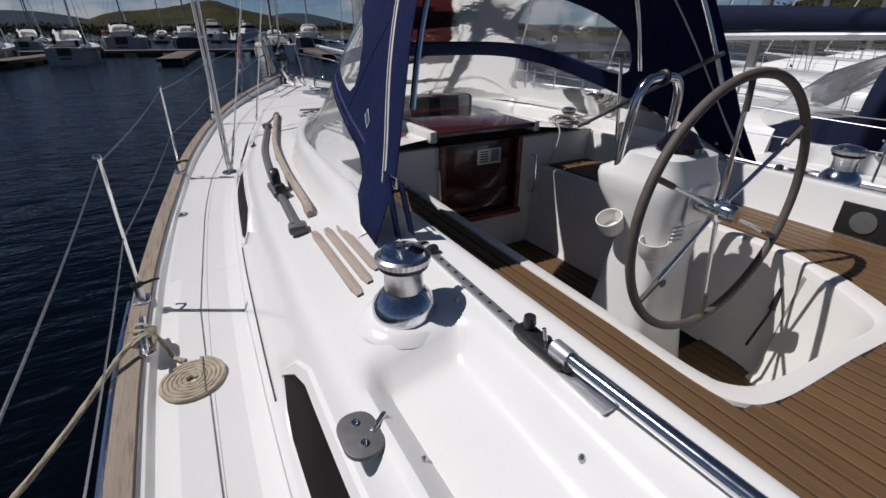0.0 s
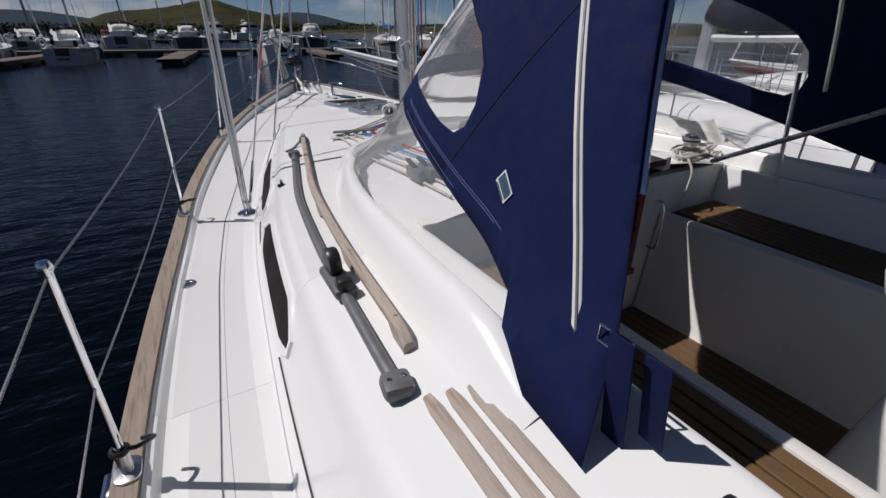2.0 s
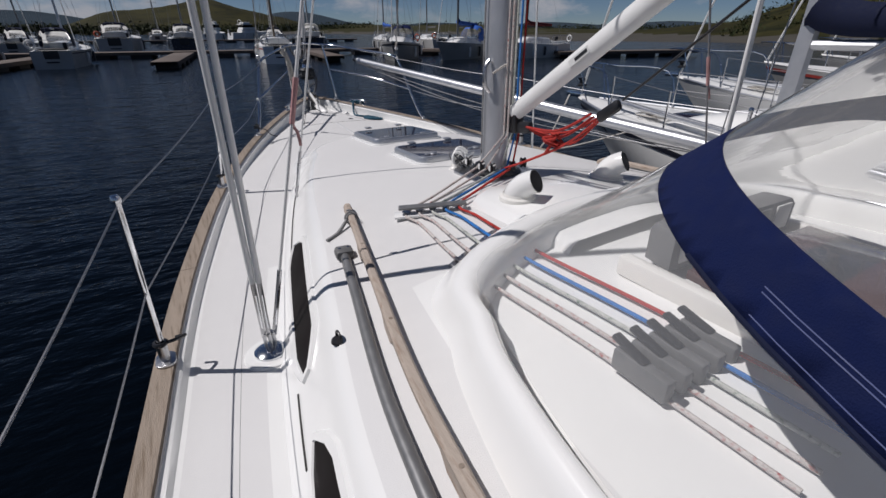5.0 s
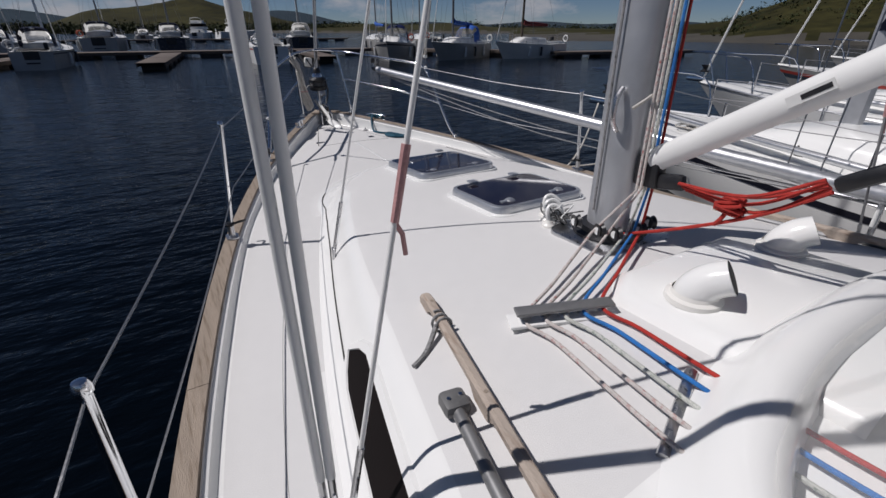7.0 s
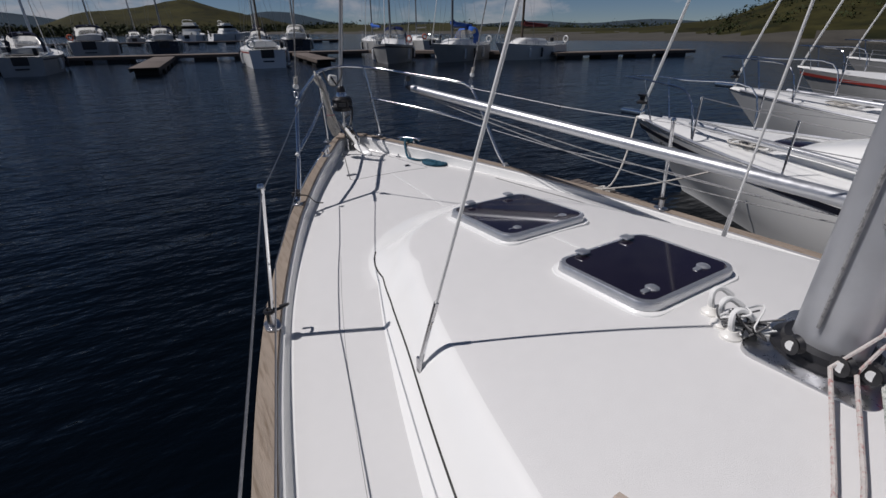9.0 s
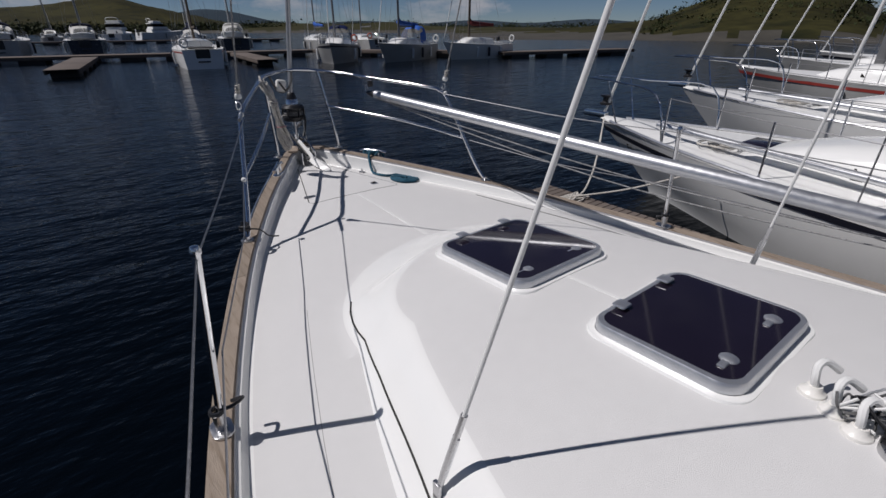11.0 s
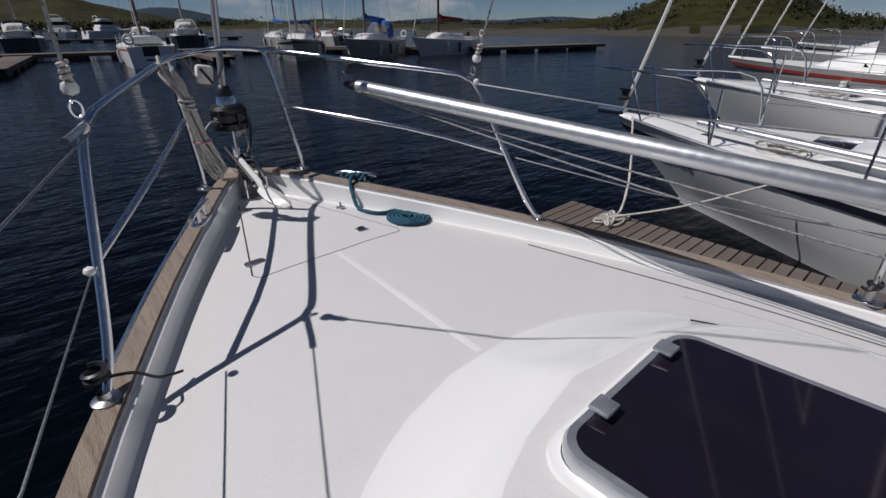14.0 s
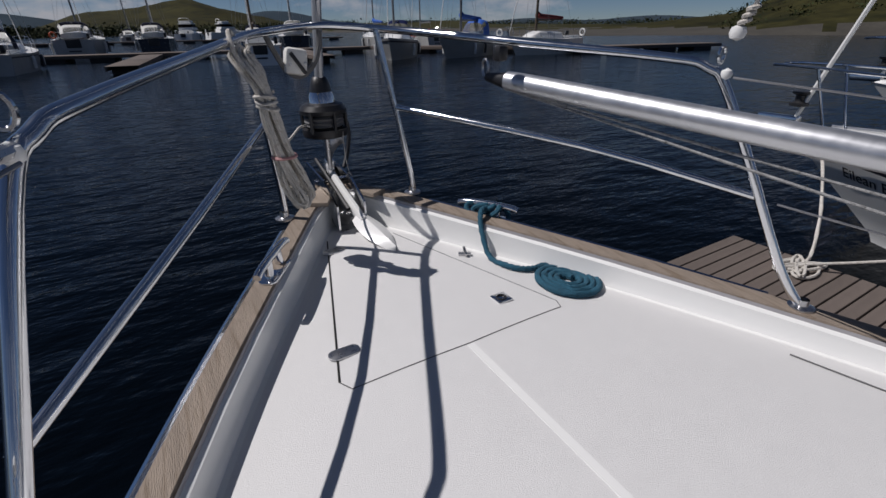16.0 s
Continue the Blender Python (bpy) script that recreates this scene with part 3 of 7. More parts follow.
while x < 0.44:
    for a, b in ((0.5, 1.02), (1.32, 2.43)):
        part("plank", box((PITCH - 0.006, b - a, 0.014), (x, (a + b) / 2, SOLE_Z + 0.004), 0.0012, seg=1), TEAK, sole_teak, smooth=False)
    x += PITCH

# companionway bulkhead with its opening
bulk = thing("bulkhead", (0, BULK_Y, SOLE_Z), "cream moulded bulkhead round the companionway", "bulkhead", kind="structure")
OP = (-0.33, 0.29, 1.0)
for x0, x1, z0, z1 in ((-0.95, OP[0], SOLE_Z - 0.05, 1.58), (OP[1], 0.95, SOLE_Z - 0.05, 1.58), (OP[0], OP[1], SOLE_Z - 0.05, OP[2])):
    z1 = min(z1, 1.5)
    part("panel", box((x1 - x0 - 0.002, 0.06, z1 - z0), ((x0 + x1) / 2, BULK_Y + 0.032, (z0 + z1) / 2), 0.004), CREAM, bulk)
wash = thing("companionway_door", (0, BULK_Y, 1.0), "varnished dark mahogany washboards in the companionway", "door", kind="structure")
for z, h in ((1.09, 0.17), (1.34, 0.324)):
    part("board", box((0.60, 0.02, h), (-0.02, BULK_Y + 0.03, z), 0.002), MAHOG, wash)
for x in (OP[0] + 0.012, OP[1] - 0.012):
    part("jamb", box((0.035, 0.03, 0.52), (x, BULK_Y - 0.008, 1.25), 0.004), REDWOOD, wash, "red-brown wooden jamb")
part("sill", box((0.66, 0.045, 0.035), (-0.02, BULK_Y - 0.012, 0.99), 0.006), REDWOOD, wash)
vent = part("ventilator", box((0.19, 0.008, 0.105), (0.05, BULK_Y + 0.016, 1.40), 0.003), ALU, wash, "bright louvred ventilator plate")
for i in range(5):
    for s in (-1, 1):
        part("slot", box((0.06, 0.004, 0.008), (0.05 + s * 0.042, BULK_Y + 0.0105, 1.37 + 0.016 * i)), BLACK, vent)
# sliding hatch and its garage
hatch = thing("sliding_hatch", (0, 2.9, 1.55), "dark varnished sliding companionway hatch", "hatch")
part("lid", slab([(-0.36, 2.40, 0), (0.36, 2.40, 0), (0.34, 3.12, 0.02), (-0.34, 3.12, 0.02)], 1.575, 1.605, 0.006), MAHOG, hatch)
for s in (-1, 1):
    part("runner", box((0.05, 0.9, 0.07), (s * 0.39, 2.86, 1.575), 0.012), CREAM, hatch)


# ---- water and land ----
def sea():
    bm = bmesh.new()
    R = [0, 30, 120, 400, 1200, 4200]
    rows = [[(r * math.cos(2 * math.pi * k / 48), r * math.sin(2 * math.pi * k / 48), 0.0) for k in range(48)] for r in R[1:]]
    grid(rows, bm, close_v=True)
    bm.verts.ensure_lookup_table()
    bm.faces.new([bm.verts[k] for k in range(48)])
    bmesh.ops.recalc_face_normals(bm, faces=bm.faces)
    if bm.faces[0].normal.z < 0:
        bmesh.ops.reverse_faces(bm, faces=bm.faces)
    return tagged(part("water", bm, WATER, None, smooth=False), "dark blue rippled harbour water", "water", kind="structure")


sea()
EYE0 = Vector((-1.5, 4.0, 2.2))


def polar(az, d):
    a = radians(az)
    return EYE0.x + d * math.sin(a), EYE0.y + d * math.cos(a)


def ridge(name, az0, az1, near, crest, far, height, material, label, rough=0.12, n=150, m=14, mats=()):
    """A hill seen across the water: near shore, crest line, far side. near, crest and height are functions of azimuth."""
    rows = []
    for i in range(n + 1):
        az = az0 + (az1 - az0) * i / n
        dn, dc, h = near(az), crest(az), height(az)
        row = []
        for j in range(m + 1):
            f = j / m
            d = dn + (dc - dn) * f
            x, y = polar(az, d)
            nz = noise.fractal(Vector((x * 0.02, y * 0.02, 3.0)), 0.9, 2.1, 5)
            z = -0.4 + (h + 0.4) * (0.12 * min(1, f * 6) + 0.88 * ease(f) ** 0.9) + nz * h * rough * f
            row.append((x, y, max(z, -0.4 if j == 0 else 0.15)))
        x, y = polar(az, dc + far)
        row.append((x, y, -0.5))
        rows.append(row)
    bm = grid(rows)
    for f in bm.faces:
        if mats and f.calc_center_median().z < 1.0 + 0.6 * noise.noise(f.calc_center_median() * 0.2):
            f.material_index = 1
    bmesh.ops.recalc_face_normals(bm, faces=bm.faces)
    return tagged(part(name, bm, material, None, mats=mats), label, "hill", kind="structure")


def deg(h):
    return math.tan(radians(h))


ridge("backdrop_1", -45, 75, lambda a: 1500, lambda a: 2200, 300, lambda a: 2200 * deg(0.55 + 1.25 * math.exp(-((a - 12) / 5.0) ** 2) + 1.1 * math.exp(-((a + 14) / 9.0) ** 2) + 0.15 * math.sin(a * 0.5)), HAZEHILL, "distant hills with blue-grey haze in their colour", 0.03)
HILL_A = spline([-40, -20, -9, -4, 1.8, 5, 8.2, 12, 16, 22], [0.3, 0.5, 0.55, 1.75, 2.35, 2.75, 2.15, 1.2, 0.5, 0.2])
ridge("backdrop_2", -40, 20, lambda a: 330, lambda a: 560, 200, lambda a: 560 * deg(HILL_A(a)), HILLMAT, "green and brown wooded hill beyond the water", 0.2, mats=(ROCK,))
HILL_B = spline([10, 19.6, 25.8, 32, 36.6, 45, 56, 60], [0.6, 1.0, 0.85, 1.05, 0.6, 0.45, 0.35, 0.3])
ridge("backdrop_3", 8, 60, lambda a: 300 - 3.9 * (a - 12) if a > 12 else 300, lambda a: 420 - 3.0 * (a - 12), 120, lambda a: (420 - 3.0 * (a - 12)) * deg(HILL_B(a)) * 0.8, GRASSY, "low grassy shore with dark bushes", 0.15, mats=(ROCK,))
HILL_C = spline([40, 50, 56, 60, 63, 67, 72, 76, 79, 82, 90, 110], [-0.2, -0.1, 0.35, 0.8, 1.9, 3.0, 3.1, 2.2, 0.5, 0.2, 0.3, 0.3])
ridge("backdrop_4", 38, 112, lambda a: 100 - 0.35 * (a - 38), lambda a: 170, 80, lambda a: max(0.8, 2 + 170 * deg(HILL_C(a))), HILLMAT, "rocky wooded headland", 0.16, mats=(ROCK,))
ridge("backdrop_5", 110, 320, lambda a: 260, lambda a: 420, 200, lambda a: 420 * deg(1.6 + 0.5 * math.sin(a * 0.07)), HILLMAT, "green hills closing the harbour", 0.1, mats=(ROCK,))


def clump_field(name, label, spots, seed):
    """Bushes and trees along a far shore: ragged crowns of many small leaf facets."""
    rng = random.Random(seed)
    verts, faces = [], []
    for x, y, z, r in spots:
        for k in range(44):
            u, v, w = rng.gauss(0, 0.42), rng.gauss(0, 0.42), abs(rng.gauss(0.45, 0.35))
            c = Vector((x + 1.5 * u * r, y + v * r, z + 0.8 * w * r))
            s = r * rng.uniform(0.12, 0.26)
            b = len(verts)
            for q in range(3):
                verts.append(c + Vector((rng.uniform(-s, s), rng.uniform(-s, s), rng.uniform(-s, s))))
            faces.append((b, b + 1, b + 2))
    me = bpy.data.meshes.new(name)
    me.from_pydata([tuple(v) for v in verts], [], faces)
    me.materials.append(LEAF)
    ob = new(name, me)
    return tagged(ob, label, "trees", kind="stuff")


rng = random.Random(5)
spots = []
for k in range(2300):
    az = rng.uniform(-40, 21)
    d = rng.uniform(333, 385)
    x, y = polar(az, d)
    spots.append((x, y, max(0.0, d - 335) * 0.03 - 0.3, rng.uniform(2.6, 5.4)))
clump_field("shore_woods", "dark woods along the far shore", spots, 1)
spots = []
for k in range(220):
    az = rng.uniform(10, 60)
    d = (420 - 3.0 * (az - 12)) * rng.uniform(0.93, 1.0)
    x, y = polar(az, d)
    spots.append((x, y, d * deg(HILL_B(az)) * 0.62, rng.uniform(1.6, 3.6)))
clump_field("shore_bushes", "dark bushes on the low shore", spots, 2)
spots = []
for k in range(420):
    az = rng.uniform(58, 110)
    f = rng.uniform(0.25, 1.0)
    d0 = 100 - 0.35 * (az - 38)
    d = d0 + (170 - d0) * f
    x, y = polar(az, d)
    h = max(0.8, 2 + 170 * deg(HILL_C(az)))
    spots.append((x, y, h * (0.1 + 0.88 * ease(f) ** 0.9) - 0.5, rng.uniform(0.8, 2.2)))
clump_field("headland_scrub", "scrub and small trees on the headland", spots, 3)


# ---- pontoons ----
def pontoon(p0, p1, w, z=0.5, label="timber-decked marina pontoon on dark floats", boards=True, pitch=0.14):
    p0, p1 = Vector((*p0, 0)), Vector((*p1, 0))
    L = (p1 - p0).length
    d = (p1 - p0).normalized()
    rot = Matrix.Rotation(math.atan2(d.y, d.x), 4, "Z")
    mid = (p0 + p1) / 2
    ob = thing("pontoon", (mid.x, mid.y, 0), label, "pontoon", "marina pontoons", "structure")

    def place(bm):
        bmesh.ops.transform(bm, matrix=Matrix.Translation(mid) @ rot, verts=bm.verts)
        return bm
    for s in (-1, 1):
        part("side_beam", place(box((L, 0.09, 0.2), (0, s * (w / 2 - 0.05), z - 0.13), 0.008)), PONTWOOD, ob)
    n = max(1, int(L / 3.2))
    for k in range(n):
        part("float", place(box((1.7, w - 0.25, 0.5), (-L / 2 + (k + 0.5) * L / n, 0, 0.1), 0.04)), FLOAT_SHADE, ob)
    if boards:
        m = int(L / pitch)
        me = None
        for k in range(m):
            bm = box((pitch - 0.012, w, 0.03), (0, 0, 0), 0.003, seg=1)
            if me is None:
                o = part("board", place(bm), PONTWOOD, None, smooth=False)
                me = o.data
                bmesh_off = mid
                for v in me.vertices:
                    v.co -= bmesh_off
            else:
                bm.free()
                o = new("board", me)
            o.parent = ob
            o.location = rot.to_3x3() @ Vector((-L / 2 + (k + 0.5) * pitch, 0, 0)) + Vector((0, 0, z))
    else:
        part("deck", place(box((L, w, 0.04), (0, 0, z), 0.005)), PONTWOOD, ob)
    return ob


pontoon((2.85, -4.0), (2.85, 8.72), 1.05, 0.42, "grey timber finger pontoon beside the yacht", pitch=0.1)
pontoon((-60, 66), (17.5, 50.5), 2.4, 0.5, boards=False)
pontoon((-1.9, 38), (-0.3, 52), 1.6, 0.45, boards=False)
pontoon((17.5, 50.5), (29, 35.5), 2.0, 0.5, boards=False)
pontoon((28, 35.5), (41, 31.5), 2.2, 0.45, boards=False)
pontoon((-40, 120), (34, 104), 2.4, 0.5, boards=False)
pontoon((-11.5, 40), (-9.2, 56), 1.6, 0.45, boards=False)
pontoon((9.5, 39), (10.8, 51), 1.4, 0.45, boards=False)
pontoon((-30, -9), (60, -9), 2.6, 0.5, boards=False)


# ---- neighbouring boats ----
def boat(x, y, heading, L=10.0, beam=3.3, free=1.0, hull=GEL, band=None, mast=12.0, cover=None, hood=None, cabin=0.42, motor=False, mastmat=GREYALU, detail=0, label="", name="moored_yacht", cat="boat", rails=True, back_h=0.0, mast_at=0.12, upper=GEL):
    """A moored boat; heading in degrees from +y, clockwise; its middle at (x, y)."""
    ob = thing(name, (x, y, 0), label, cat, "moored boats")
    rot = Matrix.Translation((x, y, 0)) @ Matrix.Rotation(radians(-heading), 4, "Z")

    def put(nm, bm, material, parent=None, lab="", **kw):
        bmesh.ops.transform(bm, matrix=rot, verts=bm.verts)
        return part(nm, bm, material, parent or ob, lab, **kw)

    n = 26

    def wl(f):
        return beam / 2 * (1 - max(0.0, (f - 0.42) / 0.58) ** 2.1) * (0.72 + 0.28 * ease(min(1, f / 0.42))) if not motor else beam / 2 * (1 - max(0.0, (f - 0.6) / 0.4) ** 2.4) * (0.92 + 0.08 * ease(f * 2))

    def sh(f):
        return free * (1.0 + 0.28 * max(0, f - 0.3) ** 1.5 / 0.6 + 0.06 * (0.4 - f if f < 0.4 else 0))

    def yy(f, z):
        return -L / 2 + L * f - (0.12 * L * ease((f - 0.55) / 0.45) * (1 - z / max(sh(f), 0.1)) if f > 0.55 else 0) + (0.03 * L * (z / free) if f < 0.03 else 0)

    rows = []
    for k in range(n + 1):
        f = k / n
        row = []
        for q in range(8):
            u = q / 7
            z = sh(f) * (1 - u) - 0.3 * u
            row.append((wl(f) * (1 - 0.10 * u - 0.25 * u * u * ease(f)), yy(f, max(z, 0)), z))
        rows.append(row)
    bm = bmesh.new()
    grid(rows, bm)
    grid([[(-a, b, c) for a, b, c in r] for r in rows], bm)
    bm.faces.new([bm.verts.new(p) for p in rows[0] + [(-a, b, c) for a, b, c in rows[0]][::-1]])
    fix(bm)
    put("hull", bm, hull)
    # antifouling line, stern gear and fenders
    bm = bmesh.new()
    for s in (-1, 1):
        grid([[(s * (wl(k / n) * (1 - 0.10 * u - 0.25 * u * u * ease(k / n)) + 0.008), yy(k / n, 0), z) for u, z in ((0.80, 0.14), (0.93, -0.08))] for k in range(n + 1)], bm)
    put("boot_top", fix(bm), STRIPE_M if hull is not DARKHULL else REDHULL)
    if not detail:
        # solid dark block on the transom, standing for shade inside an opening
        put("transom_opening", box((beam * 0.26, 0.06, sh(0) * 0.5), (0, -L / 2 + 0.02 + 0.03 * L * 0.6, sh(0) * 0.78), 0.03), FLOAT_SHADE)
        put("stern_name", box((beam * 0.22, 0.02, 0.09), (0, -L / 2 - 0.004 + 0.03 * L * 0.25, sh(0) * 0.38), 0.0), STRIPE_M)
        put("outboard", box((0.22, 0.3, 0.42), (beam * 0.3, -L / 2 - 0.02, sh(0) + 0.3), 0.06), BLACK)
        put("lifebuoy", tube([(-beam * 0.3 + 0.24 * math.cos(t), -L * 0.475, sh(0) + 0.4 + 0.24 * math.sin(t)) for t in [2 * math.pi * k / 14 for k in range(14)]], 0.06, 6, closed=True), ORANGE if int(abs(x)) % 2 else WHITEPAINT)
        for s in (-1, 1):
            for f in (0.3, 0.5, 0.66):
                put("fender", tube([(s * (wl(f) + 0.05), yy(f, 0.5), 0.85 * free), (s * (wl(f) + 0.09), yy(f, 0.5), 0.7 * free), (s * (wl(f) + 0.05), yy(f, 0.5), 0.2 * free)], 0.09, 8), WHITEPAINT if f != 0.5 else STRIPE_M)
    if band:
        bm = bmesh.new()
        for s in (-1, 1):
            grid([[(s * (wl(k / n) * (1 - 0.10 * u - 0.25 * u * u * ease(k / n)) + 0.006), yy(k / n, sh(k / n) * (1 - u)), sh(k / n) * (1 - u) - 0.3 * u) for u in (0.09, 0.15)] for k in range(n + 1)], bm)
        put("stripe", fix(bm), band)
    cw = beam * 0.31
    y0, y1 = -L * 0.16, L * 0.26
    if motor:
        y0, y1, cw = -L * 0.25, L * 0.22, beam * 0.4
    # deck, with a raised cabin
    bm = bmesh.new()
    for s in (-1, 1):
        grid([[(s * wl(k / n) * q, yy(k / n, sh(k / n)), sh(k / n) - 0.015 + 0.05 * (1 - q * q)) for q in (1.0, 0.75, 0.5, 0.25, 0.0)] for k in range(n + 1)], bm)
    put("deck", fix(bm), WHITEPAINT)
    rows = []
    hcab = cabin if not motor else 0.8
    for k in range(13):
        f = k / 12
        yv = y0 + (y1 - y0) * f
        w = cw * (1 - 0.45 * f ** 2)
        h = hcab * (min(1, (1 - f) * 3.2) ** 0.7)
        zb = sh((yv + L / 2) / L) - 0.02
        rows.append([(-w, yv, zb), (-w * 0.92, yv, zb + h * 0.7), (-w * 0.8, yv, zb + h * 0.95), (-w * 0.4, yv, zb + h * 1.05), (0, yv, zb + h * 1.08), (w * 0.4, yv, zb + h * 1.05), (w * 0.8, yv, zb + h * 0.95), (w * 0.92, yv, zb + h * 0.7), (w, yv, zb)])
    bm = grid(rows)
    bm.faces.new([bm.verts.new(p) for p in rows[0]])
    cab = put("cabin", fix(bm), upper)
    zb = sh(0.5)
    for s in (-1, 1):
        for a, b in ((0.08, 0.26), (0.32, 0.5), (0.56, 0.7)):
            ya, yb = y0 + (y1 - y0) * a, y0 + (y1 - y0) * b
            wa, wb = cw * (1 - 0.45 * a * a) * 0.955 + 0.012, cw * (1 - 0.45 * b * b) * 0.955 + 0.012
            za, zb2 = sh((ya + L / 2) / L) + hcab * 0.22, sh((yb + L / 2) / L) + hcab * 0.22
            hh = hcab * 0.28
            bm = grid([[(s * wa, ya, za), (s * (wa - 0.03), ya, za + hh)], [(s * wb, yb, zb2), (s * (wb - 0.03), yb, zb2 + hh)]])
            o = put("window", bm, PORTGLASS, cab)
    if motor:
        # wheelhouse with raked glass and a flybridge
        zt = sh(0.5) + hcab
        rows = []
        for z, ya, yb, w in ((zt - 0.1, -L * 0.22, L * 0.1, cw * 0.95), (zt + 0.35, -L * 0.215, L * 0.07, cw * 0.93), (zt + 0.95, -L * 0.2, 0.0, cw * 0.84), (zt + 1.0, -L * 0.24, L * 0.02, cw * 0.9), (zt + 1.12, -L * 0.24, L * 0.02, cw * 0.88)):
            rows.append([(-w, ya, z), (w, ya, z), (w, yb, z), (-w, yb, z)])
        bm = grid(rows, close_v=True, zone=lambda i, j: 1 if i == 1 else 0)
        bm.faces.new([bm.verts.new(p) for p in rows[-1]])
        put("wheelhouse", fix(bm), WHITEPAINT, mats=(PORTGLASS,), smooth=False)
        if back_h:
            put("flybridge", box((cw * 1.5, L * 0.16, 0.5), (0, -L * 0.1, zt + 1.35), 0.08), WHITEPAINT)
            put("radar_arch", tube([(-cw * 0.7, -L * 0.2, zt + 1.1), (-cw * 0.6, -L * 0.22, zt + 2.0), (cw * 0.6, -L * 0.22, zt + 2.0), (cw * 0.7, -L * 0.2, zt + 1.1)], 0.06, 8, curve=4), WHITEPAINT)
    else:
        # cockpit well at the stern
        # on far boats the seat slab is dark, for the shaded cockpit interior
        put("cockpit_seat", box((cw * 1.5, L * 0.2, 0.05), (0, -L * 0.31, sh(0.2) + 0.1), 0.02), CREAM if detail else FLOAT_SHADE)
        for s in (-1, 1):
            put("coaming", box((0.14, L * 0.25, 0.24), (s * cw * 0.95, -L * 0.3, sh(0.2) + 0.1), 0.05), upper)
    if hood:
        rows = []
        zc = sh(0.35) + cabin * 0.9
        hs = -0.55 if detail else 0.0
        for yv, w, h in ((y0 - 0.75 + hs, cw * 0.95, 0.95 + 0.3 * hs), (y0 - 0.2 + hs, cw * 0.97, 1.0 + 0.3 * hs), (y0 + 0.35 + hs, cw * 0.95, 0.75 + 0.3 * hs), (y0 + 0.85 + hs, cw * 0.85, 0.12)):
            rows.append([(-w * math.copysign(abs(math.cos(t)) ** 0.5, math.cos(t)), yv, zc - 0.35 + (h + 0.35) * math.sin(t) ** 0.6) for t in [math.pi * q / 12 for q in range(13)]])
        rows = [smooth_line(r, 2) for r in rows]
        bm = grid(rows, zone=lambda i, j: 1 if (i >= 1 and j not in (0, 1, 22, 23) if detail else i >= 2 or (i == 1 and 3 < j < 7)) else 0)
        put("sprayhood", bm, hood, mats=(VINYL,))
    if mast:
        my = L * mast_at
        zb = sh(0.6) + hcab * 0.6
        put("mast", tube([(0, my, zb - 0.1), (0, my - 0.15, zb + mast)], 0.085, 8, r2=0.06, squash=1.4), mastmat)
        put("boom", tube([(0, my - 0.1, zb + 0.95), (0, my - L * 0.38, zb + 1.0)], 0.06, 8), mastmat)
        if cover:
            put("sail_cover", tube([(0, my - 0.05, zb + 1.35), (0, my - 0.5, zb + 1.22), (0, my - L * 0.2, zb + 1.18), (0, my - L * 0.39, zb + 1.1)], 0.19, 10, r2=0.09, curve=4, squash=1.2), cover)
        tip = (0, my - 0.15, zb + mast)
        put("forestay", tube([(0, L * 0.49, sh(1) + 0.05), tip], 0.022 if detail else 0.03, 6), WHITEPAINT)
        put("backstay", tube([(0, -L * 0.48, sh(0)), tip], 0.008, 4), WIRE)
        for s in (-1, 1):
            put("shroud", tube([(s * wl(0.6) * 0.93, my - 0.1, sh(0.6)), (s * 0.85, my - 0.1, zb + mast * 0.5), tip], 0.008, 4), WIRE)
            put("lower_shroud", tube([(s * wl(0.6) * 0.93, my - 0.4, sh(0.6)), (s * 0.05, my - 0.1, zb + mast * 0.49)], 0.008, 4), WIRE)
            put("spreader", tube([(0, my - 0.08, zb + mast * 0.5), (s * 0.85, my - 0.12, zb + mast * 0.5)], 0.025, 6), mastmat)
    if rails:
        for s in (-1, 1):
            tops = []
            for f in (0.05, 0.22, 0.38, 0.54, 0.7, 0.84):
                p = Vector((s * wl(f) * 0.95, yy(f, sh(f)), sh(f)))
                put("stanchion", tube([p, p + Vector((0, 0, 0.6))], 0.0125, 6), STEEL)
                tops.append(p + Vector((0, 0, 0.59)))
            put("lifeline", tube(tops, 0.005, 4), WIRE)
            put("lower_lifeline", tube([t - Vector((0, 0, 0.29)) for t in tops], 0.005, 4), WIRE)
        pul = [(wl(0.84) * 0.95, yy(0.84, 9) if False else -L / 2 + L * 0.84, sh(0.84)), (wl(0.84) * 0.93, -L / 2 + L * 0.86, sh(0.84) + 0.6), (wl(0.93) * 0.9, -L / 2 + L * 0.94, sh(0.95) + 0.62), (0.22, L * 0.5 + 0.1, sh(1) + 0.62), (0, L * 0.5 + 0.22, sh(1) + 0.6)]
        bm = tube(pul + [(-a, b, c) for a, b, c in pul[:-1]][::-1], 0.014, 8, curve=4)
        for s in (-1, 1):
            tube([(s * wl(0.95) * 0.8, L * 0.45, sh(0.96)), (s * 0.3, L * 0.47, sh(1) + 0.6)], 0.0125, 6, bm=bm)
        put("pulpit", bm, STEEL)
        bm = tube([(-wl(0.03) * 0.9, -L * 0.46, sh(0)), (-wl(0.03) * 0.9, -L * 0.465, sh(0) + 0.62), (0, -L * 0.49, sh(0) + 0.64), (wl(0.03) * 0.9, -L * 0.465, sh(0) + 0.62), (wl(0.03) * 0.9, -L * 0.46, sh(0))], 0.014, 8)
        put("pushpit", bm, STEEL)
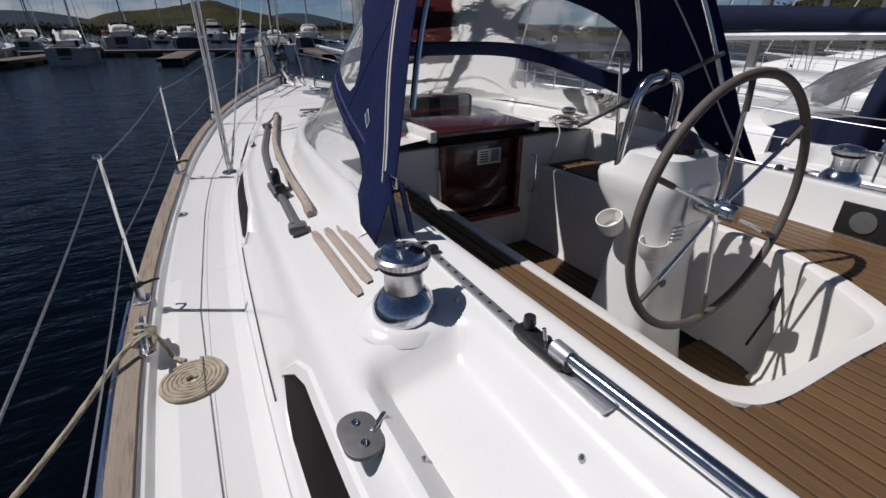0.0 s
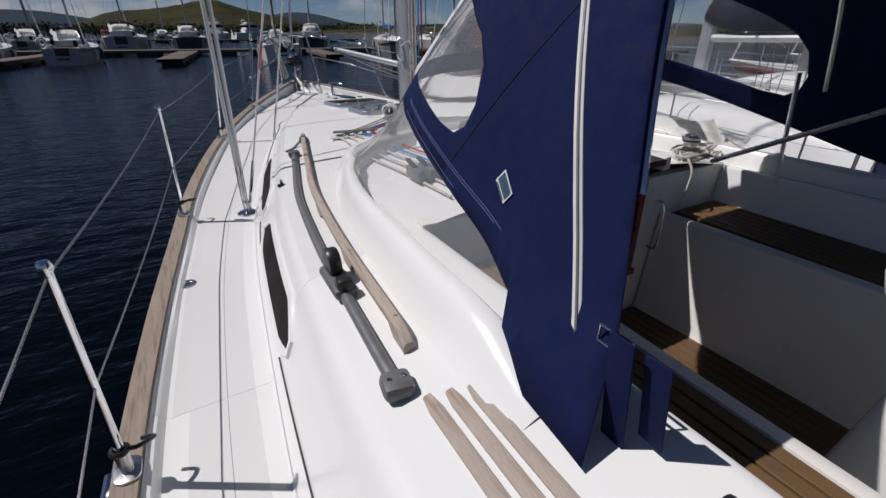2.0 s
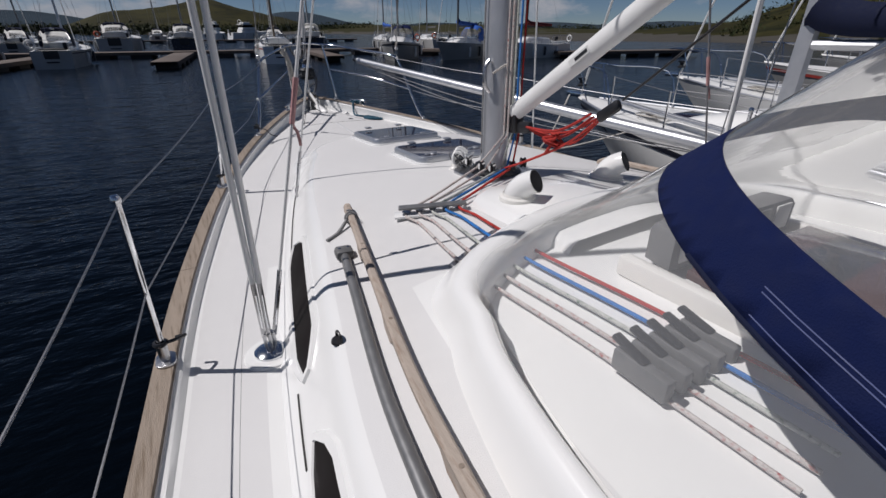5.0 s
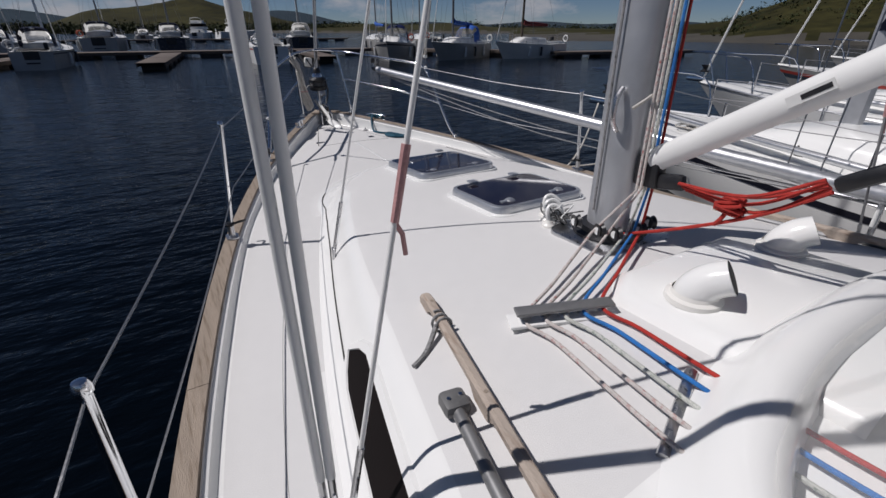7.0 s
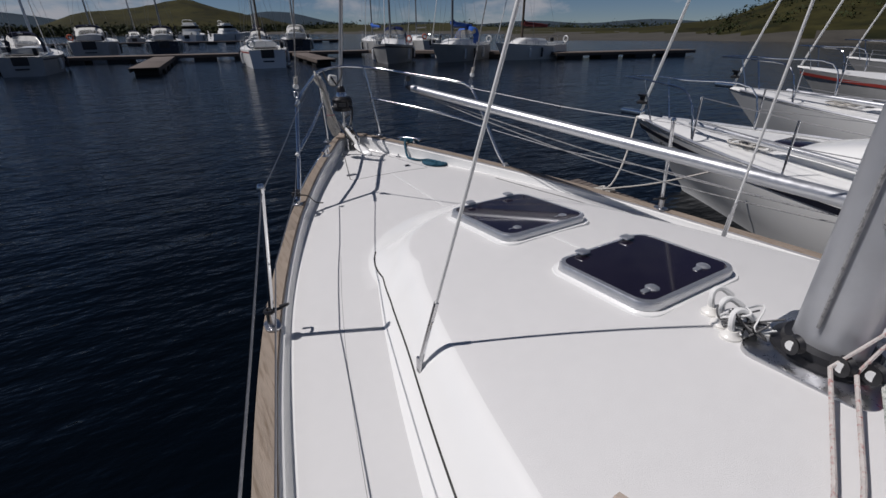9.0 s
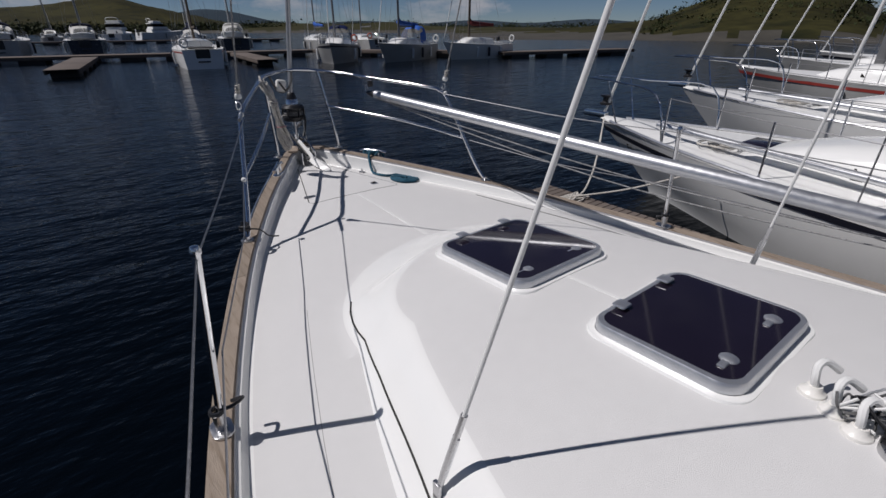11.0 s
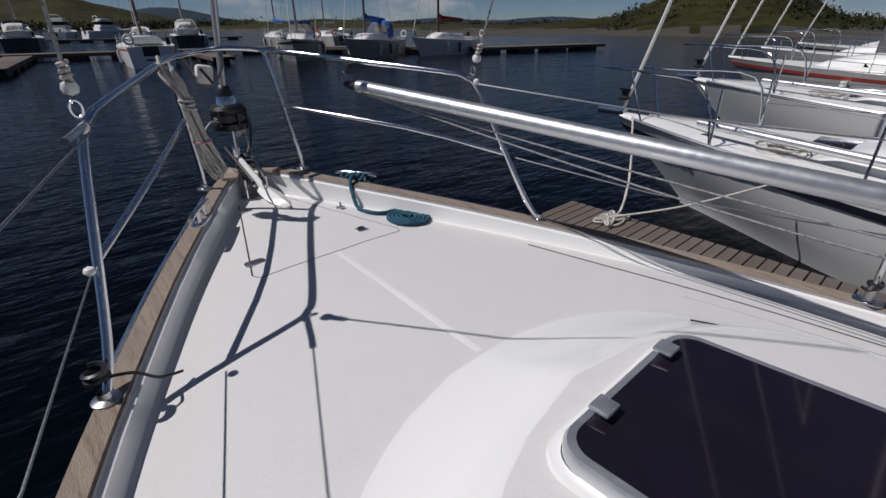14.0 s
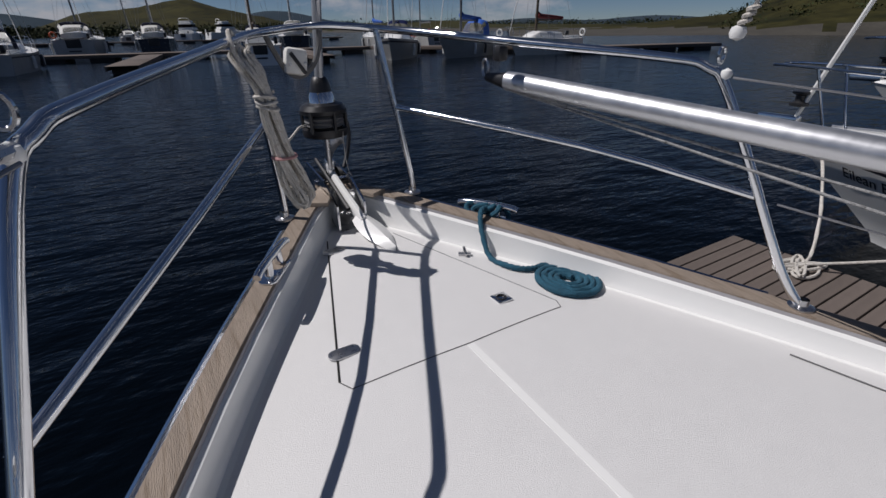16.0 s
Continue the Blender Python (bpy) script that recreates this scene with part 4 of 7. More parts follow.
    if detail:
        # furling drum, bow roller, pole on deck, coiled lines, winches
        put("furling_drum", turned([(0, 0), (0.09, 0.0), (0.09, 0.03), (0.05, 0.05), (0.05, 0.11), (0.09, 0.13), (0.09, 0.15), (0, 0.16)], (0, L * 0.49, sh(1) + 0.2), 16), BLACK)
        put("bow_roller", box((0.12, 0.42, 0.1), (0, L * 0.5 + 0.06, sh(1) + 0.04), 0.02), STEEL)
        put("deck_pole", tube([(wl(0.86) * -0.55, L * 0.37, sh(0.86) + 0.16), (-wl(0.6) * 0.86, -L * 0.05, sh(0.5) + 0.16)], 0.045, 10), ALU)
        for s in (-1, 1):
            w = put("winch", turned([(0, 0.0), (0.09, 0.0), (0.09, 0.03), (0.065, 0.06), (0.06, 0.12), (0.08, 0.14), (0.08, 0.16), (0.03, 0.17), (0, 0.17)], (s * cw * 0.98, -L * 0.27, sh(0.2) + 0.21), 18), STEEL)
        for q in range(9):
            a = q * 0.7
            c = Vector((-wl(0.8) * 0.4 + 0.1 * math.sin(q * 2.1), L * 0.28 + 0.12 * math.cos(q * 1.3), sh(0.8) + 0.06 + 0.01 * (q % 3)))
            put("rope_loop", tube([c + Vector((0.2 * math.cos(a + t), 0.13 * math.sin(a + t), 0)) for t in [2 * math.pi * w / 14 for w in range(14)]], 0.008, 5, closed=True), ROPE_W)
        put("toe_rail", tube([(-wl(k / n) * 0.985, yy(k / n, sh(k / n)), sh(k / n) + 0.01) for k in range(1, n)], 0.022, 6), ALU)
        put("toe_rail", tube([(wl(k / n) * 0.985, yy(k / n, sh(k / n)), sh(k / n) + 0.01) for k in range(1, n)], 0.022, 6), ALU)
        put("fore_hatch", box((0.5, 0.5, 0.05), (0, L * 0.24, sh(0.75) + 0.1), 0.02), ACRYLIC)
    return ob, rot


KB, krot = boat(5.35, 4.45, 1.0, 10.0, 3.35, 0.82, GEL, STRIPE_M, 13.0, DARKNAVY, DARKNAVY, 0.40, mastmat=MASTALU, detail=1, label="white sloop with a dark stripe moored beside the finger")
boat(9.05, 4.68, 1.0, 10.6, 3.5, 0.95, GEL, None, 13.5, None, None, 0.42, detail=1, label="plain white cruising yacht with a teak-coloured rail")
boat(16.2, 7.0, 0.5, 9.5, 3.2, 0.95, SHADEGEL, REDHULL, 12.0, BLUECOVER, None, 0.4, label="white yacht with a red stripe")
boat(21.5, 7.5, 0.0, 9.8, 3.2, 1.0, SHADEGEL, None, 12.5, BLUECOVER, NAVY, 0.42, label="white yacht with a blue sail cover")
boat(27.0, 8.0, 0.0, 9.0, 3.0, 1.0, SHADEGEL, STRIPE_M, 11.5, None, DARKNAVY, 0.42, label="white yacht with a dark stripe")
boat(-8.0, 47.0, 2.0, 9.5, 3.1, 1.05, SHADEGEL, STRIPE_M, 12.5, None, DARKNAVY, 0.45, mastmat=ALU, label="white yacht with a navy sprayhood, stern to the open water")
boat(-13.5, 48.0, 4.0, 9.0, 3.0, 1.0, SHADEGEL, None, 12.0, DARKNAVY, DARKNAVY, 0.45, label="white yacht with a dark sail cover and hood")
boat(-5.9, 67.5, 2.0, 10.0, 4.3, 1.5, SHADEGEL, None, 12.5, None, DARKNAVY, 0.6, label="broad white motor sailer")
boat(0.6, 70.0, 3.0, 11.0, 3.7, 1.4, DARKHULL, None, 13.0, None, DARKNAVY, 0.6, label="dark-hulled ketch with a pale wheelhouse")
boat(8.4, 127.0, 20.0, 10.5, 3.8, 1.5, WHITEPAINT, None, 0, None, None, 0.6, motor=True, rails=False, back_h=1, label="white flybridge motor cruiser", name="motor_cruiser")
boat(18.5, 143.0, 75.0, 11.0, 4.0, 1.6, WHITEPAINT, None, 0, None, None, 0.6, motor=True, rails=False, back_h=1, label="white motor cruiser with tall superstructure", name="motor_cruiser")
boat(6.3, 44.5, 8.0, 10.0, 3.3, 1.15, WHITEPAINT, REDHULL, 11.0, None, None, 0.5, mastmat=BARK, label="white ketch with a faded red band and brown masts")
boat(14.6, 66.0, 12.0, 11.0, 3.6, 1.4, DARKHULL, None, 12.0, None, CREAM, 0.6, label="dark work boat with a tan canopy")
boat(15.8, 41.0, 212.0, 9.6, 3.2, 1.15, SHADEGEL, STRIPE_M, 12.5, None, NAVY, 0.48, label="white yacht with a navy cockpit tent")
boat(20.6, 38.6, 240.0, 8.8, 3.0, 1.1, SHADEGEL, None, 11.5, BLUECOVER, BLUECOVER, 0.48, label="white yacht with bright blue sail cover and cockpit cover")
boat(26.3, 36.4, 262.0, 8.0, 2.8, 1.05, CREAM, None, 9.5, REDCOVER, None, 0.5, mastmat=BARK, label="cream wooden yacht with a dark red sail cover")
boat(-24.0, 118.0, 10, 10, 3.3, 1.1, SHADEGEL, None, 12.5, DARKNAVY, None, 0.45, label="white yacht on the outer pontoon")
boat(-30.0, 64.0, 5, 10, 3.3, 1.1, SHADEGEL, STRIPE_M, 12.5, DARKNAVY, DARKNAVY, 0.45, label="white yacht on the main pontoon")
boat(-20.0, 58.0, 5, 9, 3.1, 1.1, SHADEGEL, None, 12.0, None, DARKNAVY, 0.45, label="white yacht by the main pontoon")
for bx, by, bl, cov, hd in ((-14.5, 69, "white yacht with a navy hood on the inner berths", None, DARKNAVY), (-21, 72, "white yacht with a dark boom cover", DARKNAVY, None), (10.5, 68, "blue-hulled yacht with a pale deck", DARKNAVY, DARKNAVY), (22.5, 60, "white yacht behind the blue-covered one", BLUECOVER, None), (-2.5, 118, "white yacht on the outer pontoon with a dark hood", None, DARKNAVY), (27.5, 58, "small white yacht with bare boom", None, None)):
    boat(bx, by, 4.0 + bx * 0.2, 9.4, 3.1, 1.15, DARKHULL if "blue-hulled" in bl else SHADEGEL, STRIPE_M if bx < 0 else None, 11.5 + 0.06 * bx, cov, hd, 0.45, label=bl)
# name on the neighbour's bow
cu = bpy.data.curves.new("boat_name", "FONT")
cu.body, cu.size, cu.extrude = "Eilean Eile", 0.17, 0.001
tmp = bpy.data.objects.new("tmp", cu)
me = bpy.data.meshes.new_from_object(tmp)
bpy.data.objects.remove(tmp)
me.materials.append(STRIPE_M)
nm = new("boat_name", me)
nm.parent = KB
nm["label"] = "black serif boat name"
hull = next(c.data for c in KB.children if c.name.startswith("hull"))


def hull_side(y, z):
    """A point of the neighbour's port topside at a given length and height."""
    near = min((p for p in hull.polygons if p.center.x < -0.02), key=lambda p: (p.center.y - y) ** 2 + (p.center.z - z) ** 2)
    c, n = near.center, near.normal
    return Vector((c.x - (n.y * (y - c.y) + n.z * (z - c.z)) / n.x, y, z))


na, nb = hull_side(4.22, 0.66), hull_side(3.34, 0.60)
ax = (nb - na).normalized()
up = hull_side(3.8, 0.75) - hull_side(3.8, 0.55)
nz = ax.cross(up).normalized()
up = nz.cross(ax)
nm.matrix_basis = Matrix.Translation(na + nz * 0.012) @ Matrix((ax, up, nz)).transposed().to_4x4()


# ---- stanchions, lifelines, pulpit ----
def stanchion(y, side, h=0.66, lean=0.022, group="guard stanchions"):
    x, z = side * (BEAM(y) - 0.04), SHEER(y)
    ob = thing("stanchion", (x, y, z), "polished stainless stanchion in a rail socket", "stanchion", group)
    part("pole", tube([(x, y, z), (x - side * lean, y, z + h)], 0.0125, 10), STEEL, ob)
    part("cap", turned([(0.0, 0), (0.016, 0.0), (0.017, 0.012), (0.012, 0.024), (0, 0.027)], (x - side * lean, y, z + h), 12), STEEL, ob)
    part("socket", turned([(0.019, 0.0), (0.019, 0.07), (0.014, 0.075)], (x, y, z), 12), DULLSTEEL, ob)
    part("flange", slab([(x + a, y + b) for a, b in rounded(0.07, 0.1, 0.03)], z, z + 0.008, 0.002), DULLSTEEL, ob)
    part("lashing", tube([(x + 0.021 * math.cos(t), y + 0.021 * math.sin(t), z + 0.078 + 0.004 * t / 6) for t in [k * 0.5 for k in range(26)]], 0.007, 5), BLACK, ob, "black lashing with a loose tail")
    part("lashing_tail", tube([(x + 0.02, y, z + 0.08), (x - side * 0.05, y - 0.02, z + 0.095), (x - side * 0.085, y + 0.01, z + 0.085), (x - side * 0.05, y + 0.03, z + 0.075)], 0.007, 5, curve=4), BLACK, ob)
    return Vector((x - side * lean, y, z + h))


for side in (-1, 1):
    tops = [stanchion(y, side) for y in (-1.7, 0.25)] + [stanchion(2.235, side, 0.652, 0.008), stanchion(4.18, side, 0.645, 0.01)] + [stanchion(6.1, side, 0.64, 0.062)]
    gate = Vector((side * 0.745, 7.69, 1.99))
    tops.append(gate + Vector((0, -0.04, -0.02)))
    ll = thing("lifelines", tops[0], "twisted stainless guard wires along the deck edge", "guard wire")
    for nm, dz in (("upper_wire", -0.012), ("lower_wire", -0.34)):
        pts = []
        for a, b in zip(tops, tops[1:]):
            for k in range(6):
                f = k / 6
                pts.append(a.lerp(b, f) + Vector((0, 0, dz - 0.02 * math.sin(math.pi * f))))
        pts = pts[:-2] + [tops[-1] + Vector((0, -0.02, dz)) if nm == "upper_wire" else Vector((side * 0.86, 7.48, 1.62))]
        part(nm, tube(pts, 0.0031, 6), WIRE, ll)

pulpit = thing("pulpit", (0, 8.2, 1.4), "bent stainless steel bow pulpit with guard rails", "pulpit")
half = [(0.93, 7.36, 1.31), (0.88, 7.44, 1.45), (0.775, 7.64, 1.90), (0.735, 7.70, 1.98), (0.68, 7.80, 2.005), (0.5, 8.2, 2.04), (0.32, 8.58, 2.075), (0.2, 8.72, 2.09), (0.1, 8.76, 2.10), (0, 8.77, 2.105)]
rail = tube(half + [(-x, y, z) for x, y, z in half[:-1]][::-1], 0.0135, 12, curve=5)
part("top_rail", rail, STEEL, pulpit)
for s in (-1, 1):
    part("mid_rail", tube([(s * 0.845, 7.52, 1.63), (s * 0.58, 7.98, 1.73), (0.235, 8.68, 1.80) if s > 0 else (-0.295, 8.615, 1.80)], 0.0115, 10, curve=3), STEEL, pulpit)
    part("front_leg", tube([(s * 0.28, 8.645, 1.43), (s * 0.275, 8.645, 1.53), (0.19, 8.715, 2.085) if s > 0 else (-0.315, 8.585, 2.073)], 0.0125, 10, curve=3), STEEL, pulpit)
    for p in ((s * 0.93, 7.36), (s * 0.28, 8.645)):
        part("foot", turned([(0.036, 0), (0.036, 0.006), (0.018, 0.012), (0.016, 0.03)], (p[0], p[1], SHEER(p[1]) - 0.002), 14), DULLSTEEL, pulpit)
    part("ball_end", turned([(0, -0.016), (0.012, -0.009), (0.015, 0), (0.012, 0.009), (0, 0.016)], (s * 0.755, 7.655, 1.965), 12), WHITEPAINT, pulpit, "white plastic ball on the wire's end")
    if s > 0:
        continue
    part("lower_ball", turned([(0, -0.015), (0.012, -0.008), (0.015, 0), (0.012, 0.008), (0, 0.015)], (s * 0.86, 7.46, 1.64), 12), WHITEPAINT, pulpit)
    part("rigging_screw", tube([(s * 0.752, 7.66, 1.97), (s * 0.79, 7.55, 1.965), (s * 0.81, 7.5, 1.962)], 0.010, 8), DULLSTEEL, pulpit)
    part("lashing", tube([(s * 0.93 + 0.025 * math.cos(t), 7.37 + 0.025 * math.sin(t), 1.37 + 0.003 * t) for t in [k * 0.5 for k in range(30)]], 0.008, 5), BLACK, pulpit)
    part("lashing_tail", tube([(s * 0.91, 7.36, 1.38), (s * 0.85, 7.36, 1.36), (s * 0.80, 7.38, 1.30), (s * 0.74, 7.40, 1.275)], 0.0045, 6, curve=4), BLACK, pulpit)
for s in (-1, 1):
    hy = thing("halyard", (s * 0.755, 7.68, 2.0), "white halyard clipped to the pulpit corner and led aloft", "rope", "stowed halyards")
    a, b = Vector((s * 0.755, 7.68, 2.0)), Vector((-0.72, 4.6, 9.2)) if s < 0 else Vector((0.06, 4.7, 8.2))
    d = (b - a).normalized()
    part("line", tube([a + d * 0.1, b], 0.0048, 6), ROPE_K, hy)
    part("shackle", tube([a + Vector((0.014 * math.cos(t), 0, 0.012 + 0.022 * math.sin(t))) for t in [2 * math.pi * k / 14 for k in range(14)]], 0.0045, 6, closed=True), STEEL, hy)
    part("stopper_ball", turned([(0, -0.02), (0.017, -0.013), (0.021, 0), (0.017, 0.013), (0, 0.02)], a + d * 0.075, 14), WHITEPAINT, hy, "white plastic stopper ball")
    part("knot", tube([a + d * (0.095 + 0.008 * q / 3) + Vector((0.010 * math.cos(q), 0.010 * math.sin(q), 0)) for q in range(20)], 0.006, 6), ROPE_W, hy)
lamp = thing("bow_light", (-0.11, 8.78, 2.06), "small cream-coloured navigation light hung under the rail", "lamp")
part("housing", box((0.085, 0.05, 0.095), (-0.115, 8.785, 1.985), 0.018, Matrix.Rotation(radians(10), 4, "Y")), CREAM, lamp)
part("strap", box((0.014, 0.012, 0.09), (-0.112, 8.757, 1.98), 0.004, Matrix.Rotation(radians(-32), 4, "Y")), BLACK, lamp)
for dx in (-0.026, 0.03):
    part("screw", turned([(0.006, 0), (0.005, 0.004), (0, 0.005)], (-0.115 + dx, 8.76, 1.978), 10, Matrix.Rotation(radians(90), 4, "X")), DULLSTEEL, lamp)
part("cable", tube([(-0.225, 8.72, 2.085), (-0.19, 8.76, 2.02), (-0.15, 8.79, 1.955), (-0.10, 8.80, 1.93), (-0.05, 8.79, 1.965), (-0.02, 8.78, 2.03), (-0.015, 8.775, 2.09)], 0.010, 8, curve=5), GREYPLAS, lamp)

# ---- stem fitting, furler, forestay ----
FY = 8.90
furl = thing("furler", (0, FY, 1.5), "black headsail furling drum on the forestay", "furler")
part("drum", turned([(0, 0.0), (0.03, 0), (0.07, 0.006), (0.092, 0.012), (0.096, 0.02), (0.096, 0.045), (0.078, 0.05)], (0, FY, 1.665), 30), BLACK, furl)
part("drum_rim", turned([(0.078, 0.0), (0.096, 0.004), (0.098, 0.02), (0.085, 0.04), (0.05, 0.05), (0.046, 0.055)], (0, FY, 1.768), 30), BLACK, furl)
part("line_on_drum", turned([(0.07, 0), (0.084, 0.008), (0.079, 0.016), (0.085, 0.024), (0.079, 0.032), (0.084, 0.04), (0.07, 0.052)], (0, FY, 1.715), 26), GREYPLAS, furl, "dark line wound on the drum")
part("cone", turned([(0.056, 0.0), (0.052, 0.025), (0.043, 0.045)], (0, FY, 1.815), 26), STEEL, furl, "polished steel cone")
part("cone_cap", turned([(0.045, 0.0), (0.04, 0.03), (0.03, 0.055), (0.022, 0.06), (0.02, 0.03)], (0, FY, 1.858), 22), BLACK, furl)
for a in (0.5, 1.6, 2.7, 3.8, 4.9, 6.0):
    part("guard_post", tube([(0.091 * math.cos(a), FY + 0.091 * math.sin(a), 1.70), (0.091 * math.cos(a), FY + 0.091 * math.sin(a), 1.785)], 0.008, 6, squash=1.5), BLACK, furl)
part("toggle", tube([(0, FY, 1.67), (0, FY + 0.005, 1.60), (0, FY + 0.01, 1.52)], 0.015, 10), DULLSTEEL, furl)
part("clevis", box((0.042, 0.024, 0.07), (0.0, FY + 0.01, 1.535), 0.008), STEEL, furl)
part("foil", tube([(0, FY, 1.90), (0, 4.9, 14.2)], 0.0175, 10, squash=1.4), MASTALU, furl, "grey alloy luff foil")
part("furling_line", tube([(-0.085, FY - 0.02, 1.73), (-0.13, FY - 0.08, 1.735), (-0.20, FY - 0.2, 1.72), (-0.29, 8.5, 1.74)], 0.005, 6, curve=5), ROPE_W, furl)
part("line_end", tube([(0.05, FY - 0.08, 1.70), (0.045, FY - 0.09, 1.62), (0.055, FY - 0.085, 1.53), (0.07, FY - 0.08, 1.50)], 0.0022, 5, curve=5), ROPE_W, furl)
stemf = thing("stem_fitting", (0, 8.9, 1.42), "stainless stemhead plates with anchor roller", "bow roller")
for x in (-0.062, 0.058):
    part("cheek", slab([(x + q * 0.004, a, b) for q, a, b in ((-1, 8.66, -0.03), (1, 8.66, -0.03), (1, 8.8, 0.04), (1, 9.06, 0.07), (-1, 9.06, 0.07), (-1, 8.8, 0.04))], 1.34, 1.46, 0.0), STEEL, stemf, "polished cheek plate")
part("base_plate", slab([(-0.062, 8.66, -0.03), (0.058, 8.66, -0.03), (0.058, 9.06, 0.07), (-0.062, 9.06, 0.07)], 1.335, 1.345), DULLSTEEL, stemf)
part("roller", turned([(0.05, -0.045), (0.03, 0), (0.05, 0.045)], (0, 9.02, 1.45), 16, Matrix.Rotation(radians(90), 4, "Y")), BLACK, stemf)
part("cross_bolt", tube([(-0.075, 8.92, 1.47), (0.07, 8.92, 1.47)], 0.008, 8), STEEL, stemf)
for s in (-1, 1):
    part("stem_cap", slab([(s * 0.07, 8.94), (s * 0.075, 8.86), (s * 0.17, 8.70), (s * 0.10, 8.66), (s * 0.07, 8.72)][::s], 1.440, 1.458, 0.004), GREYTEAK, stemf, "weathered teak cap")
anchor = thing("anchor", (0.03, 8.6, 1.33), "white-painted plough anchor stowed in the bow roller", "anchor")
part("shank", tube([(0.008, 8.96, 1.50), (0.012, 8.88, 1.468), (0.018, 8.78, 1.425), (0.03, 8.62, 1.355)], 0.017, 10, squash=1.9), WHITEPAINT, anchor)
part("shank_edge", tube([(-0.022, 9.04, 1.54), (-0.016, 8.9, 1.485), (-0.004, 8.70, 1.395)], 0.010, 8), BLACK, anchor)
tip, heel = Vector((0.068, 8.39, 1.312)), Vector((0.032, 8.66, 1.372))
rows = []
for k in range(9):
    f = k / 8
    c = heel.lerp(tip, f)
    w = 0.056 * math.sin(math.pi * min(1.0, 0.22 + 0.78 * f)) ** 0.8 + 0.002
    side = Vector((0.97, 0.13, 0))
    rows.append([c - side * w + Vector((0, 0, -0.012)), c - side * w * 0.5 + Vector((0, 0, 0.006)), c + Vector((0, 0, 0.016)), c + side * w * 0.5 + Vector((0, 0, 0.006)), c + side * w + Vector((0, 0, -0.012)), c + Vector((0, 0, -0.014))])
part("fluke", fix(grid(rows, close_v=True)), WHITEPAINT, anchor, "white plough-shaped fluke")
rows = []
for k in range(7):
    f = k / 6
    rows.append([(0.03 + 0.10 * f + 0.0 * q, 9.02 + 0.05 * math.sin(f * 2) + 0.03 * q, 1.52 + 0.12 * f * (1 - 0.4 * f) + (0.13 - 0.05 * f) * q) for q in (0, 0.5, 1)])
plate = part("upper_fluke", grid(rows), ALU, anchor, "bare grey upper fluke")
sol = plate.modifiers.new("thick", "SOLIDIFY")
sol.thickness = 0.008
part("hoop", tube([(0.06, 9.0, 1.78), (0.12, 9.02, 1.74), (0.145, 9.02, 1.67), (0.13, 9.01, 1.58), (0.09, 8.98, 1.50)], 0.010, 8, curve=5), BLACK, anchor, "black hoop")
# coil of line hung on the pulpit
coil = thing("hanging_rope_coil", (-0.35, 8.47, 2.05), "tangled coil of white line hung from the pulpit", "rope")
rr = random.Random(9)
SPINE = [Vector(p) for p in ((-0.352, 8.455, 2.03), (-0.335, 8.43, 1.985), (-0.315, 8.42, 1.925), (-0.302, 8.425, 1.83), (-0.28, 8.45, 1.72), (-0.258, 8.48, 1.63), (-0.242, 8.49, 1.56))]
FLARE = (0.034, 0.032, 0.019, 0.026, 0.034, 0.044, 0.05)
for k in range(15):
    a0, a1 = rr.uniform(0, 6.28), rr.uniform(0, 6.28)
    last = rr.choice((5, 6, 6, 6))
    down = [SPINE[i] + Vector((math.cos(a0 + 0.35 * i), 0.8 * math.sin(a0 + 0.35 * i), 0)) * FLARE[i] * rr.uniform(0.6, 1.05) for i in range(last + 1)]
    back = [SPINE[i] + Vector((math.cos(a1 + 0.3 * i), 0.8 * math.sin(a1 + 0.3 * i), 0)) * FLARE[i] * rr.uniform(0.6, 1.05) for i in range(last, -1, -1)]
    turn = (down[-1] + back[0]) / 2 + Vector((0, 0, -rr.uniform(0.015, 0.05)))
    top = (down[0] + back[-1]) / 2 + Vector((0, 0, rr.uniform(0.01, 0.03)))
    part("strand", tube(down + [turn] + back + [top], 0.0056, 6, curve=4), ROPE_W, coil)
part("wrap", tube([SPINE[2].lerp(SPINE[3], 0.1 * q / 6) + Vector((0.029 * math.cos(q * 0.6), 0.025 * math.sin(q * 0.6), 0.004 * math.sin(q))) for q in range(34)], 0.0056, 6), ROPE_W, coil)
part("hanging_loop", tube([SPINE[1] + Vector((0.02, 0, 0)), (-0.345, 8.50, 2.045), (-0.358, 8.505, 2.085), (-0.372, 8.47, 2.09), (-0.375, 8.43, 2.05), SPINE[1] + Vector((-0.02, -0.01, 0))], 0.0068, 7, curve=5), ROPE_W, coil)
part("tape", tube([SPINE[4] + Vector((0.038 * math.cos(t), 0.034 * math.sin(t), 0.0)) for t in [k * 0.5 for k in range(13)]], 0.0055, 6), TAPE, coil, "faded pink tape")


